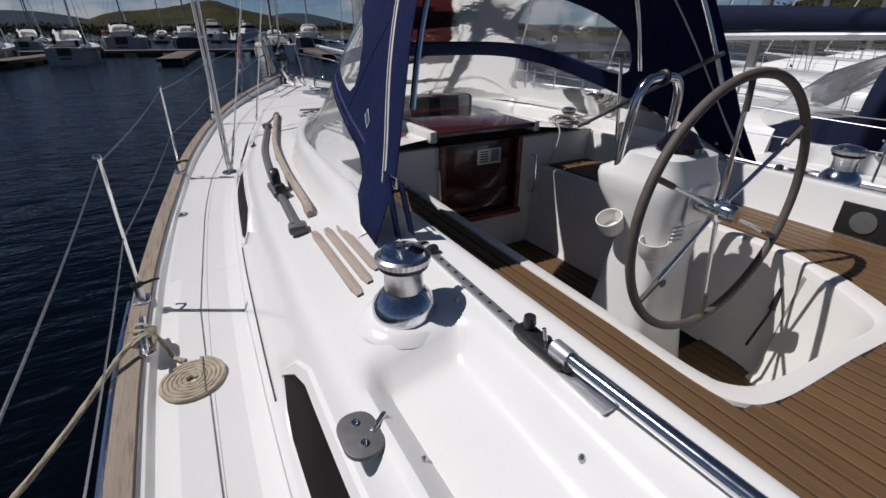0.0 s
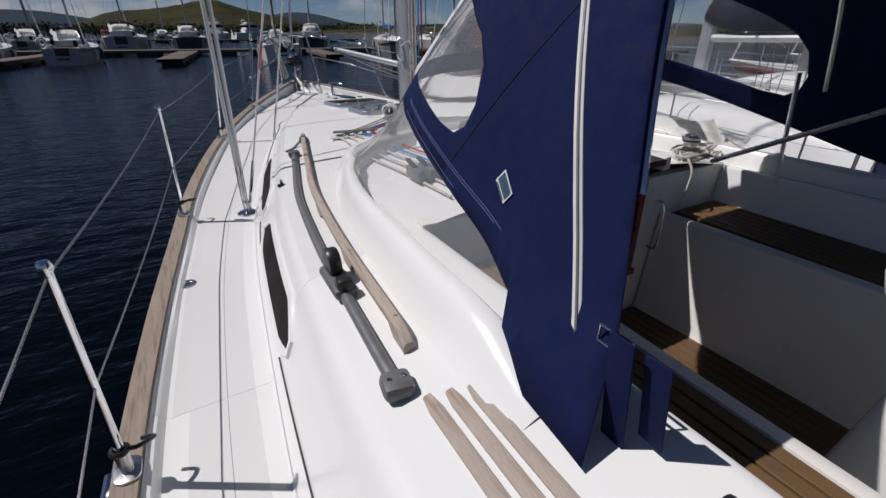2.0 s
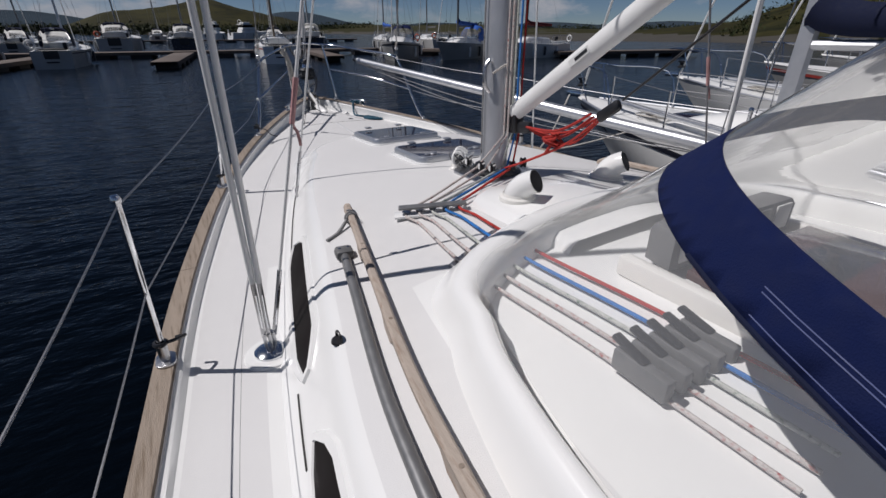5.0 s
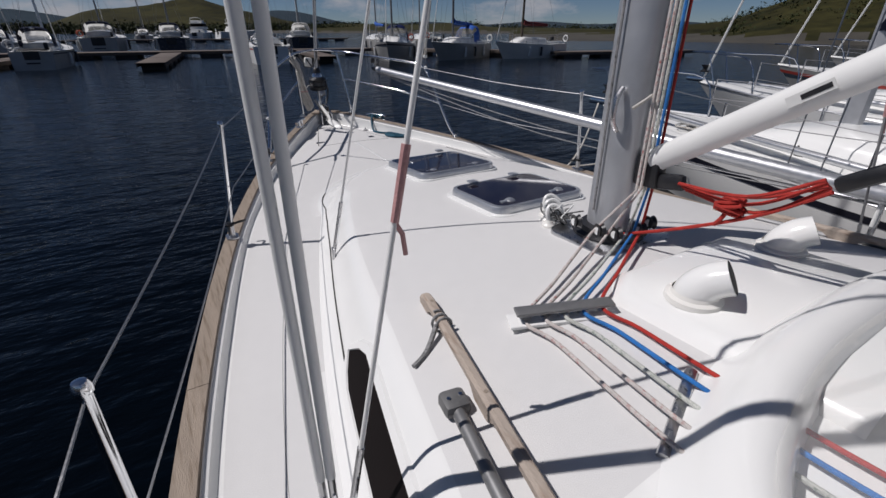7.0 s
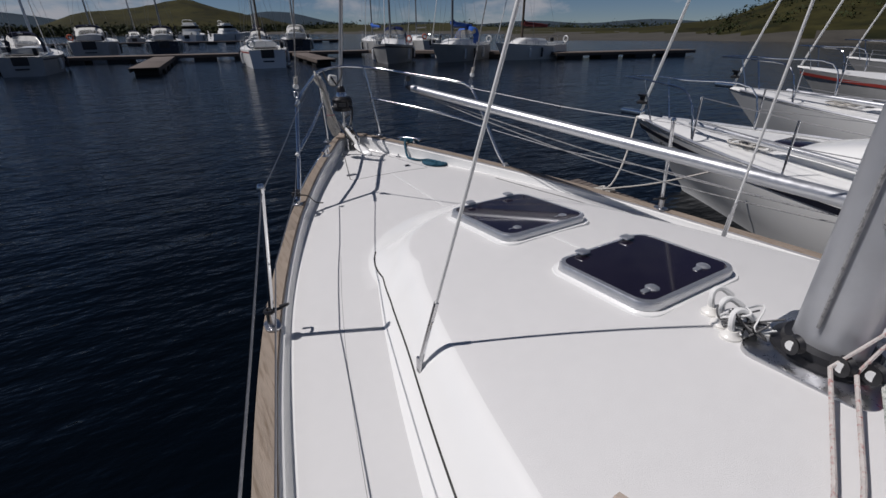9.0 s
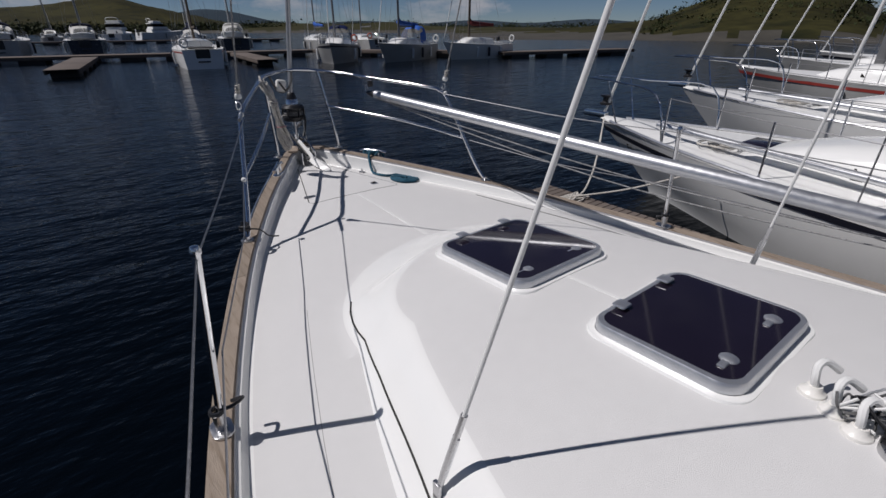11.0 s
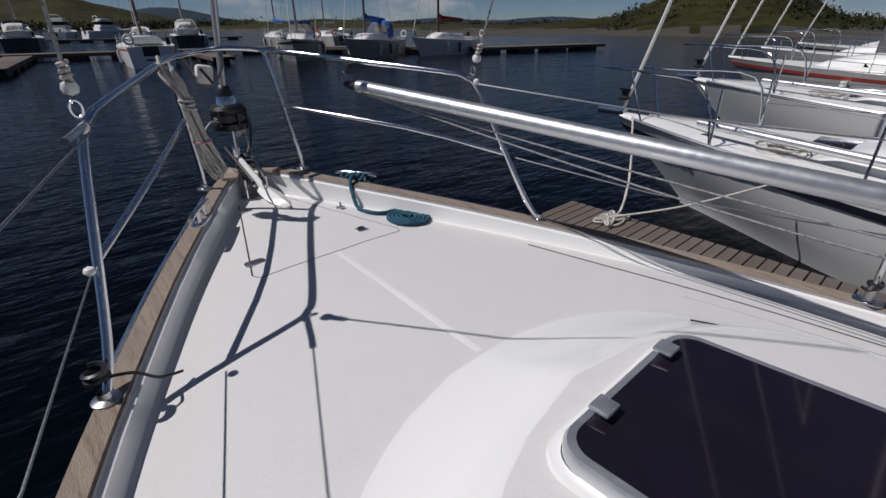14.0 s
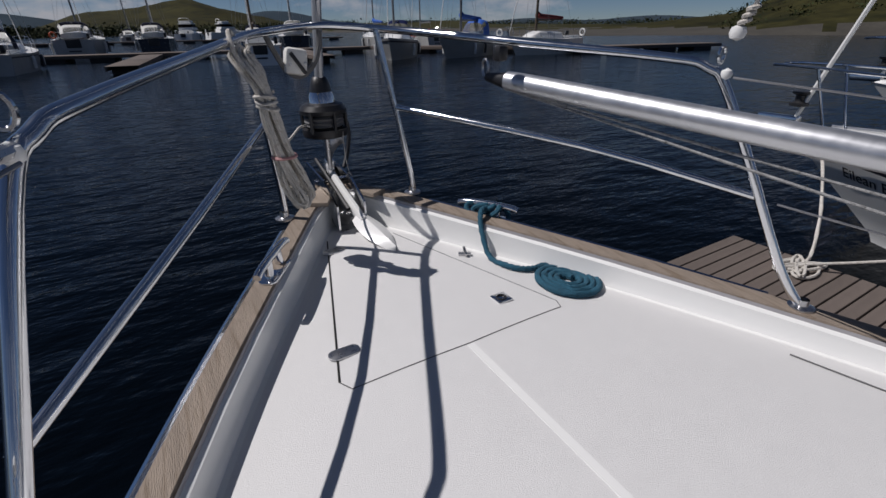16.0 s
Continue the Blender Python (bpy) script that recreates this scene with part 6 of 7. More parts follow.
# ---- deck hatches ----
def deck_hatch(cx, cy, w, l):
    z = roof_z(0.25, cy) - 0.006
    ob = thing("deck_hatch", (cx, cy, z), "smoked acrylic deck hatch in a rounded silver frame", "hatch", "foredeck hatches")

    def ring(g, h, r):
        tilt = (roof_z(0, cy + 0.2) - roof_z(0, cy - 0.2)) / 0.4
        return [(cx + x, cy + y, z + h + tilt * y) for x, y in rounded(w + g, l + g, r, 7)]
    part("deck_moulding", fix(grid([ring(0.07, -0.012, 0.10), ring(0.045, 0.012, 0.09), ring(0.0, 0.014, 0.07)], close_v=True)), GEL, ob)
    part("frame", fix(grid([ring(0.0, 0.0, 0.075), ring(0.0, 0.04, 0.075), ring(-0.012, 0.05, 0.07), ring(-0.045, 0.052, 0.06), ring(-0.05, 0.046, 0.055)], close_v=True)), ALU, ob)
    bm = bmesh.new()
    bm.faces.new([bm.verts.new(p) for p in ring(-0.046, 0.051, 0.055)])
    part("pane", bm, ACRYLIC, ob, smooth=False)
    for sx in (-1, 1):
        part("hinge", box((0.055, 0.05, 0.012), (cx + sx * w * 0.25 - w * 0.0, cy + l * 0.5 - 0.035, z + 0.056), 0.006), ALU, ob)
        h = part("handle", turned([(0.0, 0.0), (0.028, 0.0), (0.028, 0.012), (0.02, 0.018), (0, 0.018)], (cx + sx * w * 0.28, cy - l * 0.5 + 0.085, z + 0.05), 16), ALU, ob)
        part("lever", box((0.05, 0.024, 0.010), (cx + sx * w * 0.28 - 0.035, cy - l * 0.5 + 0.085, z + 0.060), 0.004), ALU, h)


deck_hatch(0.035, 5.27, 0.60, 0.495)
deck_hatch(0.032, 6.13, 0.585, 0.59)


# ---- coachroof fittings ----
def on_top(x, y):
    return body_z(x, y)


for s in (-1, 1):
    gr = thing("grab_rail", (s * 1.1, 3.2, 1.42), "weathered teak grab rail on the coachroof", "grab rail", "grab rails")
    rows, n = [], 70
    for k in range(n + 1):
        f = k / n
        y = 1.88 + 2.74 * f
        x = crown(y) - 0.145
        z0 = on_top(x, y)
        gap = abs(math.sin(f * math.pi * 5)) > 0.42 and 0.03 < f < 0.97
        end = ease(min(f, 1 - f) / 0.02)
        lo, hi = z0 + (0.026 if gap else -0.002), z0 + 0.028 + 0.026 * end
        rows.append([(s * (x - 0.016), y, lo), (s * (x + 0.016), y, lo), (s * (x + 0.017), y, hi - 0.01), (s * (x + 0.009), y, hi), (s * (x - 0.009), y, hi), (s * (x - 0.017), y, hi - 0.01)])
    bm = grid(rows, close_v=True)
    bm.verts.ensure_lookup_table()
    bm.faces.new([bm.verts[k] for k in range(6)])
    bm.faces.new([bm.verts[n * 6 + k] for k in range(6)])
    bmesh.ops.recalc_face_normals(bm, faces=bm.faces)
    part("rail", bm, PALETEAK, gr)
    for f in (0.035, 0.2, 0.4, 0.6, 0.8, 0.965):
        y = 1.88 + 2.74 * f
        x = crown(y) - 0.145
        part("plug", turned([(0.0065, -0.002), (0.0062, 0.0012), (0.0, 0.0016)], (s * x, y, on_top(x, y) + 0.0538), 10), GREYTEAK, gr, "round wooden screw plug")
    tr = thing("genoa_track", (s * 1.25, 2.9, 1.4), "grey alloy genoa track with a sheet car", "track", "genoa tracks")
    path = []
    for k in range(41):
        y = 1.78 + 2.34 * k / 40
        x = crown(y) - 0.07
        path.append((s * x, y, on_top(x, y) + 0.018))
    part("rail", tube(path, 0.019, 10, squash=1.0), GREYALU, tr)
    for p, r in ((path[0], GREYPLAS), (path[-1], GREYPLAS)):
        e = part("end_stop", box((0.075, 0.075, 0.045), Vector(p) + Vector((0, 0, 0.004)), 0.016, Matrix.Rotation(radians(8 * s), 4, "Z")), r, tr)
        for dx in (-0.018, 0.018):
            part("screw", turned([(0.006, 0), (0.006, 0.003), (0, 0.004)], Vector(p) + Vector((dx, 0, 0.026)), 8), STEEL, e)
    cy = 2.32
    cx = s * (crown(cy) - 0.07)
    cz = on_top(abs(cx), cy) + 0.02
    car = part("car", box((0.075, 0.20, 0.035), (cx, cy, cz + 0.006), 0.012), GREYPLAS, tr, "black sheet car with a stand-up block")
    part("block_cheek", turned([(0, -0.022), (0.045, -0.02), (0.05, -0.012), (0.05, 0.012), (0.045, 0.02), (0, 0.022)], (cx, cy + 0.045, cz + 0.055), 20, Matrix.Rotation(radians(90), 4, "Y")), BLACK, car)
    part("stop", box((0.05, 0.05, 0.05), (cx, cy - 0.075, cz + 0.03), 0.012), BLACK, car)
    # non-slip teak strips
    for i, x in enumerate((1.305, 1.258, 1.212)):
        y0, y1 = (1.16, 1.72) if i == 0 else ((1.20, 1.70) if i == 1 else (1.25, 1.68))
        rows = []
        for k in range(13):
            y = y0 + (y1 - y0) * k / 12
            w = 0.0155 * (1 if 0 < k < 12 else 0.6)
            rows.append([(s * (x + q * w), y, on_top(x + q * w, y) + dz) for q, dz in ((-1, 0.0), (-1, 0.006), (-0.8, 0.008), (0.8, 0.008), (1, 0.006), (1, 0.0))])
        solo("tread_strip", grid(rows), PALETEAK, "bleached teak tread strip let into the coaming", "tread strip", "tread strips")
    # pad eye and filler cap
    px, py = crown(3.62) + 0.015, 3.62
    solo("pad_eye", tube([(s * px, py - 0.022 + 0.0, on_top(px, py)), (s * px, py - 0.02, on_top(px, py) + 0.02), (s * px, py, on_top(px, py) + 0.03), (s * px, py + 0.02, on_top(px, py) + 0.02), (s * px, py + 0.022, on_top(px, py))], 0.005, 8, curve=3, bm=turned([(0.026, -0.004), (0.024, 0.004), (0, 0.006)], (s * px, py, on_top(px, py)), 16)), BLACK, "small black deck eye", "deck eye")
    fz = deck_z(1.83, 3.33)
    f = thing("deck_filler", (s * 1.825, 3.33, fz), "round stainless deck filler cap", "filler cap", "deck fillers")
    part("flange", turned([(0.042, -0.002), (0.041, 0.005), (0.03, 0.006), (0.028, 0.003), (0, 0.003)], (s * 1.825, 3.33, fz), 24), DULLSTEEL, f)
    part("key_slot", box((0.022, 0.006, 0.003), (s * 1.825, 3.33, fz + 0.004)), BLACK, f)
# lanyard on the port grab rail
lan = thing("lanyard", (-0.95, 4.45, 1.47), "grey cord lashed round the grab rail", "rope")
lx = -(crown(4.42) - 0.145)
part("turns", tube([(lx + 0.026 * math.cos(t), 4.40 + 0.004 * t, on_top(0.95, 4.42) + 0.03 + 0.03 * math.sin(t)) for t in [k * 0.5 for k in range(30)]], 0.005, 6), ROPE_K, lan)
part("tail", tube([(lx - 0.02, 4.42, on_top(0.95, 4.4) + 0.03), (lx - 0.09, 4.36, on_top(1.05, 4.4) + 0.012), (lx - 0.15, 4.33, on_top(1.1, 4.33) + 0.008)], 0.009, 6, curve=4), ROPE_K, lan)

# line organiser, batten, control lines
org = thing("line_organiser", (-0.61, 4.21, 1.48), "grey alloy five-sheave line organiser", "deck organiser")
oa, ob_ = Vector((-0.755, 4.275, 0)), Vector((-0.47, 4.15, 0))
ang = math.atan2(ob_.y - oa.y, ob_.x - oa.x)
om = (oa + ob_) / 2
oz = roof_z(0.6, 4.2)
part("base", box((0.36, 0.075, 0.012), (om.x, om.y, oz + 0.002), 0.004, Matrix.Rotation(ang, 4, "Z") @ Matrix.Rotation(radians(-3), 4, "Y")), GEL, org)
part("top_plate", box((0.32, 0.05, 0.012), (om.x, om.y, oz + 0.038), 0.005, Matrix.Rotation(ang, 4, "Z") @ Matrix.Rotation(radians(-3), 4, "Y")), GREYALU, org)
LINES = (ROPE_P, ROPE_P, ROPE_G, ROPE_B, ROPE_R)
feet = [(-0.17, 4.52, 1.565), (-0.14, 4.47, 1.565), (-0.06, 4.44, 1.565), (-0.03, 4.43, 1.565), (0.0, 4.42, 1.565)]
for i in range(5):
    c = oa.lerp(ob_, 0.1 + 0.2 * i)
    z = roof_z(c.x, c.y)
    part("sheave", turned([(0, -0.01), (0.02, -0.01), (0.014, 0), (0.02, 0.01), (0, 0.01)], (c.x, c.y, z + 0.02), 12), DULLSTEEL, org)
    ob = thing("control_line", (c.x, c.y, z + 0.02), ("white halyard tail with red flecks", "white halyard tail with red flecks", "white control line with green flecks", "blue braided halyard tail", "red braided control line")[i] + " led aft under the sprayhood", "rope", "control lines")
    ex = -0.77 + 0.062 * i
    pts = [feet[i], (feet[i][0] * 0.4 + c.x * 0.6, feet[i][1] * 0.4 + c.y * 0.6, z + 0.05), (c.x, c.y, z + 0.022), (c.x - 0.0, c.y - 0.15, z + 0.022), (ex, 3.76, roof_z(ex, 3.76) + 0.024), (ex - 0.005, 3.5, roof_z(ex, 3.5) + 0.022), (ex + 0.02, 3.1, roof_z(ex, 3.1) + 0.02), (ex + 0.03, 2.6, roof_z(ex, 2.6) + 0.02)]
    part("line", tube(pts, 0.0062, 8, curve=8, twist=0.0), LINES[i], ob)
    m0 = Vector((-0.06 + 0.025 * i, 4.452, 1.60))
    part("riser", tube([feet[i], m0 + Vector((0, -0.02, 0.15)), m0 + Vector((0.0, 0.0, 6))], 0.0055, 6), LINES[i], ob)
solo("chafe_batten", tube([(-0.80, 3.71, roof_z(0.8, 3.71) + 0.005), (-0.53, 3.83, roof_z(0.53, 3.83) + 0.005)], 0.016, 10, squash=0.7), DULLSTEEL, "rounded steel chafe bar under the control lines", "chafe bar")
solo("halyard", tube([(-0.088, 4.60, 1.62), (-0.092, 4.60, 2.2), (-0.09, 4.58, 6)], 0.005, 6), ROPE_K, "flecked halyard along the mast", "rope")
solo("loose_line_end", tube([(-0.05, 4.45, 2.10), (-0.09, 4.44, 2.09), (-0.13, 4.46, 2.06)], 0.006, 6, curve=4), ROPE_W, "frayed end of a white line", "rope")
# raised garage with the two ventilators
gar = []
for w, y0, y1, h in ((0.44, 3.5, 4.27, -0.01), (0.42, 3.5, 4.25, 0.03), (0.39, 3.5, 4.22, 0.045), (0.0, 3.5, 4.0, 0.05)):
    gar.append([(x, y, roof_z(x, y) + h) for x, y in [(-w, y0), (-w, y1 - 0.1), (-w + min(w, 0.1), y1), (w - min(w, 0.1), y1), (w, y1 - 0.1), (w, y0)]])
part("hatch_garage", fix(grid(gar)), GEL, yacht, "raised white sea-hood moulding", mats=(NONSKID,))


def vent_cowl(x, y):
    z = roof_z(x, y) + 0.045
    ob = thing("ventilator_cowl", (x, y, z), "white low-profile cowl ventilator with a dark mouth", "ventilator", "cowl ventilators")
    part("collar", turned([(0.085, -0.004), (0.083, 0.012), (0.07, 0.018), (0.066, 0.03)], (x, y, z), 24), CREAM, ob)
    rows = []
    d = Vector((0.5, -0.87, 0)).normalized()
    side = Vector((d.y, -d.x, 0))
    for k in range(9):
        f = k / 8
        a = radians(62 * f)
        c = Vector((x, y, z + 0.02)) + Vector((0, 0, 0.085 * math.sin(a))) + d * (0.12 * (1 - math.cos(a)) + 0.02 * f)
        axis = (Vector((0, 0, 1)) * math.cos(a) + d * math.sin(a)).normalized()
        up = axis.cross(side)
        r = 0.064 - 0.004 * f
        rows.append([c + side * r * math.cos(t) + up * r * (1 - 0.12 * f) * math.sin(t) for t in [2 * math.pi * q / 20 for q in range(20)]])
    part("cowl", fix(grid(rows, close_v=True)), GEL, ob)
    # flat dark disc across the cowl's end, painted as its shaded inside
    bm = bmesh.new()
    ctr = sum(rows[-1], Vector()) / 20
    bm.faces.new([bm.verts.new(ctr + (p - ctr) * 0.94 + d * 0.001) for p in rows[-1]])
    part("mouth", bm, CAULK, ob, "dark disc for the shade inside the mouth", smooth=False)


vent_cowl(-0.285, 4.0)
vent_cowl(0.335, 4.05)
pod = thing("instrument_pod", (0.02, 3.25, 1.57), "dark instrument pod with black and white displays", "instrument panel")
part("housing", slab([(-0.32, 3.19), (0.36, 3.19), (0.33, 3.30), (-0.29, 3.30)], 1.575, 1.71, 0.03), GREYPLAS, pod)
for i in range(5):
    part("display", box((0.095, 0.008, 0.095), (-0.235 + 0.13 * i, 3.188, 1.645), 0.004), (PATCHW, GREYPLAS, BLACK)[i % 2 if i != 2 else 2], pod)
cl = thing("rope_clutches", (-0.64, 2.95, 1.53), "black bank of rope clutches with grey levers", "rope clutch")
for i in range(5):
    part("clutch_body", box((0.034, 0.15, 0.06), (-0.75 + 0.06 * i, 2.93, roof_z(0.65, 2.95) + 0.03), 0.008), GREYPLAS, cl)
    part("lever", box((0.026, 0.10, 0.014), (-0.75 + 0.06 * i, 2.97, roof_z(0.65, 2.95) + 0.07), 0.005, Matrix.Rotation(radians(14), 4, "X")), BLACK, cl)


# ---- winches ----
def winch(x, y, z, k=1.0, handle=False, label="polished chrome self-tailing sheet winch"):
    ob = thing("winch", (x, y, z), label, "winch", "sheet winches")
    part("base", turned([(0.094 * k, -0.006), (0.094 * k, 0.014 * k), (0.088 * k, 0.034 * k), (0.07 * k, 0.058 * k), (0.058 * k, 0.07 * k)], (x, y, z), 36), STEEL, ob)
    part("drum", turned([(0.056 * k, 0.068 * k), (0.0545 * k, 0.085 * k), (0.054 * k, 0.12 * k), (0.062 * k, 0.14 * k)], (x, y, z), 36), DULLSTEEL, ob, "brushed drum")
    part("feeder", turned([(0.062 * k, 0.138 * k), (0.07 * k, 0.142 * k), (0.07 * k, 0.150 * k), (0.06 * k, 0.152 * k)], (x, y, z), 36), BLACK, ob, "black stripper ring")
    teeth = bmesh.new()
    rows = []
    for h, r in ((0.152, 0.058), (0.156, 0.074), (0.172, 0.076), (0.178, 0.066)):
        rows.append([(x + (r + (0.002 if q % 2 else 0)) * k * math.cos(2 * math.pi * q / 72), y + (r + (0.002 if q % 2 else 0)) * k * math.sin(2 * math.pi * q / 72), z + h * k) for q in range(72)])
    grid(rows, teeth, close_v=True)
    part("self_tailing_jaw", fix(teeth), DULLSTEEL, ob, "ribbed self-tailing jaw")
    part("cap", turned([(0.066 * k, 0.176 * k), (0.06 * k, 0.188 * k), (0.035 * k, 0.196 * k), (0.022 * k, 0.197 * k), (0.020 * k, 0.186 * k), (0.012 * k, 0.185 * k), (0.012 * k, 0.178 * k), (0, 0.178 * k)], (x, y, z), 30), STEEL, ob)
    part("tailer_arm", box((0.07 * k, 0.03 * k, 0.012), (x + 0.055 * k, y + 0.02, z + 0.178 * k), 0.005, Matrix.Rotation(0.3, 4, "Z")), STEEL, ob)
    return ob


winch(-1.228, 1.0, on_top(1.228, 1.0) + 0.004, 0.98)
winch(1.228, 1.0, on_top(1.228, 1.0) + 0.004, 0.98)
part("winch_pad", turned([(0.14, -0.03), (0.12, -0.008), (0.10, -0.003), (0.0, -0.003)], (-1.228, 1.0, on_top(1.228, 1.0)), 30), GEL, yacht)
winch(0.86, 2.62, roof_z(0.86, 2.62), 0.7)
pile = thing("line_tails", (0.74, 2.56, 1.53), "heap of white rope tails by the coachroof winch", "rope")
rp = random.Random(4)
for k in range(14):
    c = Vector((0.74 + rp.uniform(-0.05, 0.14), 2.52 + rp.uniform(-0.03, 0.05), 1.545 + 0.012 * (k % 4)))
    part("loop", tube([c + Vector((0.10 * math.cos(t + k), 0.05 * math.sin(t + k), 0.008 * math.sin(3 * t))) for t in [2 * math.pi * q / 16 for q in range(16)]], 0.006, 6, closed=True), ROPE_W, pile)
part("hanging_tail", tube([(0.62, 2.46, 1.56), (0.60, 2.41, 1.50), (0.56, 2.40, 1.38), (0.5, 2.39, 1.31)], 0.006, 6, curve=5), ROPE_W, pile)

# ---- main track on the coaming with its car and tube ----
for s in (-1, 1):
    mt = thing("coaming_track", (s * 1.04, 0.9, 1.48), "drilled alloy track on the coaming with a black car", "track", "coaming tracks")
    z0, z1 = on_top(1.04, 1.18) + 0.004, on_top(1.055, 0.5) + 0.004
    a, b = Vector((s * 1.035, 1.19, z0)), Vector((s * 1.055, 0.42, z1))
    part("rail", box((0.030, (a - b).length, 0.012), (a + b) / 2, 0.003, Matrix.Rotation(math.atan2(-(a.x - b.x), a.y - b.y), 4, "Z")), ALU, mt)
    for k in range(11):
        part("hole", turned([(0.006, 0.0), (0.0, 0.0005)], a.lerp(b, 0.07 + 0.062 * k) + Vector((0, 0, 0.0066)), 8), BLACK, mt)
    part("end_stop", box((0.04, 0.035, 0.035), a + Vector((0, 0.01, 0.012)), 0.012), BLACK, mt)
    c = a.lerp(b, 0.73)
    car = part("car", box((0.05, 0.17, 0.03), c + Vector((0, 0, 0.018)), 0.01), BLACK, mt)
    part("knob", turned([(0.0, 0.04), (0.014, 0.038), (0.016, 0.02), (0.012, 0.0)], c + Vector((0, 0.05, 0.03)), 14), BLACK, car)
    part("knob", turned([(0.0, 0.03), (0.018, 0.028), (0.02, 0.01), (0.012, 0.0)], c + Vector((s * 0.0, -0.085, 0.01)), 14), BLACK, car)
    part("pin", tube([c + Vector((0.0, -0.01, 0.03)), c + Vector((0.0, 0.0, 0.065))], 0.005, 8), STEEL, car)
    part("tube", tube([c + Vector((0, -0.05, 0.04)), (s * 1.02, 0.2, 1.505), (s * 0.98, -0.5, 1.50)], 0.017, 12), STEEL, mt, "polished stainless tube")
    part("tube_socket", tube([c + Vector((0, -0.04, 0.04)), c + Vector((0, -0.09, 0.04))], 0.021, 12), ALU, mt)
jam = thing("sheet_lead", (-1.47, 0.68, 1.39), "grey cheek block bolted to the coaming", "block")
jz = on_top(1.46, 0.68)
part("cheek", slab([(-1.475 + x, 0.69 + y) for x, y in rounded(0.085, 0.13, 0.04)], jz + 0.012, jz + 0.022, 0.004), GREYPLAS, jam)
part("sheave", turned([(0.03, 0), (0.026, 0.008), (0.03, 0.016)], (-1.475, 0.71, jz - 0.004), 18), BLACK, jam)
for dy in (-0.03, 0.03):
    part("bolt", turned([(0.009, 0.0), (0.009, 0.004), (0, 0.005)], (-1.475, 0.69 + dy, jz + 0.022), 10), STEEL, jam)
part("arm", box((0.06, 0.012, 0.012), (-1.43, 0.70, jz + 0.02), 0.003, Matrix.Rotation(0.7, 4, "Z")), DULLSTEEL, jam)
for x, y in ((-1.135, 0.40), (-1.10, 0.93), (-1.37, 0.6)):
    solo("deck_stud", turned([(0.008, -0.003), (0.008, 0.004), (0.004, 0.009), (0, 0.01)], (x, y, on_top(-x, y) + pocket(-x, y)), 10), DULLSTEEL, "small steel fastening stud", "stud", "coaming studs")

# ---- steering ----
ped = thing("steering_pedestal", (0, 1.1, SOLE_Z), "white moulded steering pedestal with compass and grab bar", "steering pedestal")
rows = []
for z, w, y0, y1 in ((SOLE_Z, 0.20, 0.96, 1.36), (0.95, 0.17, 0.99, 1.32), (1.25, 0.14, 1.01, 1.27), (1.36, 0.135, 1.0, 1.25), (1.42, 0.15, 0.99, 1.27), (1.47, 0.158, 0.985, 1.32), (1.545, 0.178, 0.98, 1.37), (1.60, 0.182, 0.98, 1.385), (1.625, 0.176, 0.985, 1.38), (1.665, 0.155, 1.0, 1.30), (1.715, 0.15, 1.01, 1.25), (1.73, 0.11, 1.03, 1.2), (1.733, 0.0, 1.1, 1.12)):
    rows.append([(0.015 + w * math.copysign(abs(math.cos(t)) ** 0.42, math.cos(t)), (y0 + y1) / 2 + (y1 - y0) / 2 * math.copysign(abs(math.sin(t)) ** 0.42, math.sin(t)), z) for t in [2 * math.pi * k / 28 for k in range(28)]])
part("column", fix(grid(rows, close_v=True)), GEL, ped)
for k in range(4):
    part("rib", box((0.07, 0.01, 0.008), (-0.06, 0.985, 1.40 + 0.018 * k), 0.003), GEL, ped)
part("compass", turned([(0.085, 0.0), (0.085, 0.02), (0.07, 0.035), (0.055, 0.06), (0.03, 0.075), (0.0, 0.08)], (0.0, 1.10, 1.733), 26), ACRYLIC, ped, "dark domed compass")
bar = [(x + 0.04, y, z) for x, y, z in [(-0.165, 1.27, 1.58), (-0.165, 1.265, 1.74), (-0.15, 1.25, 1.90), (-0.125, 1.245, 1.96), (-0.08, 1.245, 1.985), (0.03, 1.245, 1.985), (0.075, 1.245, 1.96), (0.10, 1.25, 1.90), (0.115, 1.265, 1.74), (0.115, 1.27, 1.60)]]
part("grab_bar", tube(bar, 0.0185, 14, curve=4), STEEL, ped)
part("bar_lashing", tube([(0.02, 1.245 + 0.024 * math.cos(t), 1.985 + 0.024 * math.sin(t)) for t in [2 * math.pi * k / 12 for k in range(12)]], 0.009, 6, closed=True), BLACK, ped)
for cx, cy, cz, ty in ((-0.145, 1.22, 1.37, 30), (-0.125, 1.03, 1.315, 6)):
    part("cup_holder", turned([(0.0, 0.0), (0.034, 0.002), (0.05, 0.02), (0.056, 0.085), (0.051, 0.085), (0.045, 0.02), (0, 0.012)], (cx, cy, cz), 22, Matrix.Rotation(radians(-ty), 4, "Y")), CREAM, ped, "white moulded cup holder")
part("badge", turned([(0.018, 0), (0.018, 0.003), (0, 0.004)], (-0.06, 0.998, 1.20), 16, Matrix.Rotation(radians(90), 4, "X")), GREYPLAS, ped)
part("hub_plate", box((0.13, 0.012, 0.15), (0.0, 0.972, 1.545), 0.008), ALU, ped)
wheel = thing("ships_wheel", (0, 0.87, 1.545), "large stainless steering wheel with a stitched leather rim", "steering wheel")
WC = Vector((-0.01, 0.865, 1.555))
rim = [WC + Vector((0.475 * math.cos(t), 0.0, 0.475 * math.sin(t))) for t in [2 * math.pi * k / 72 for k in range(72)]]
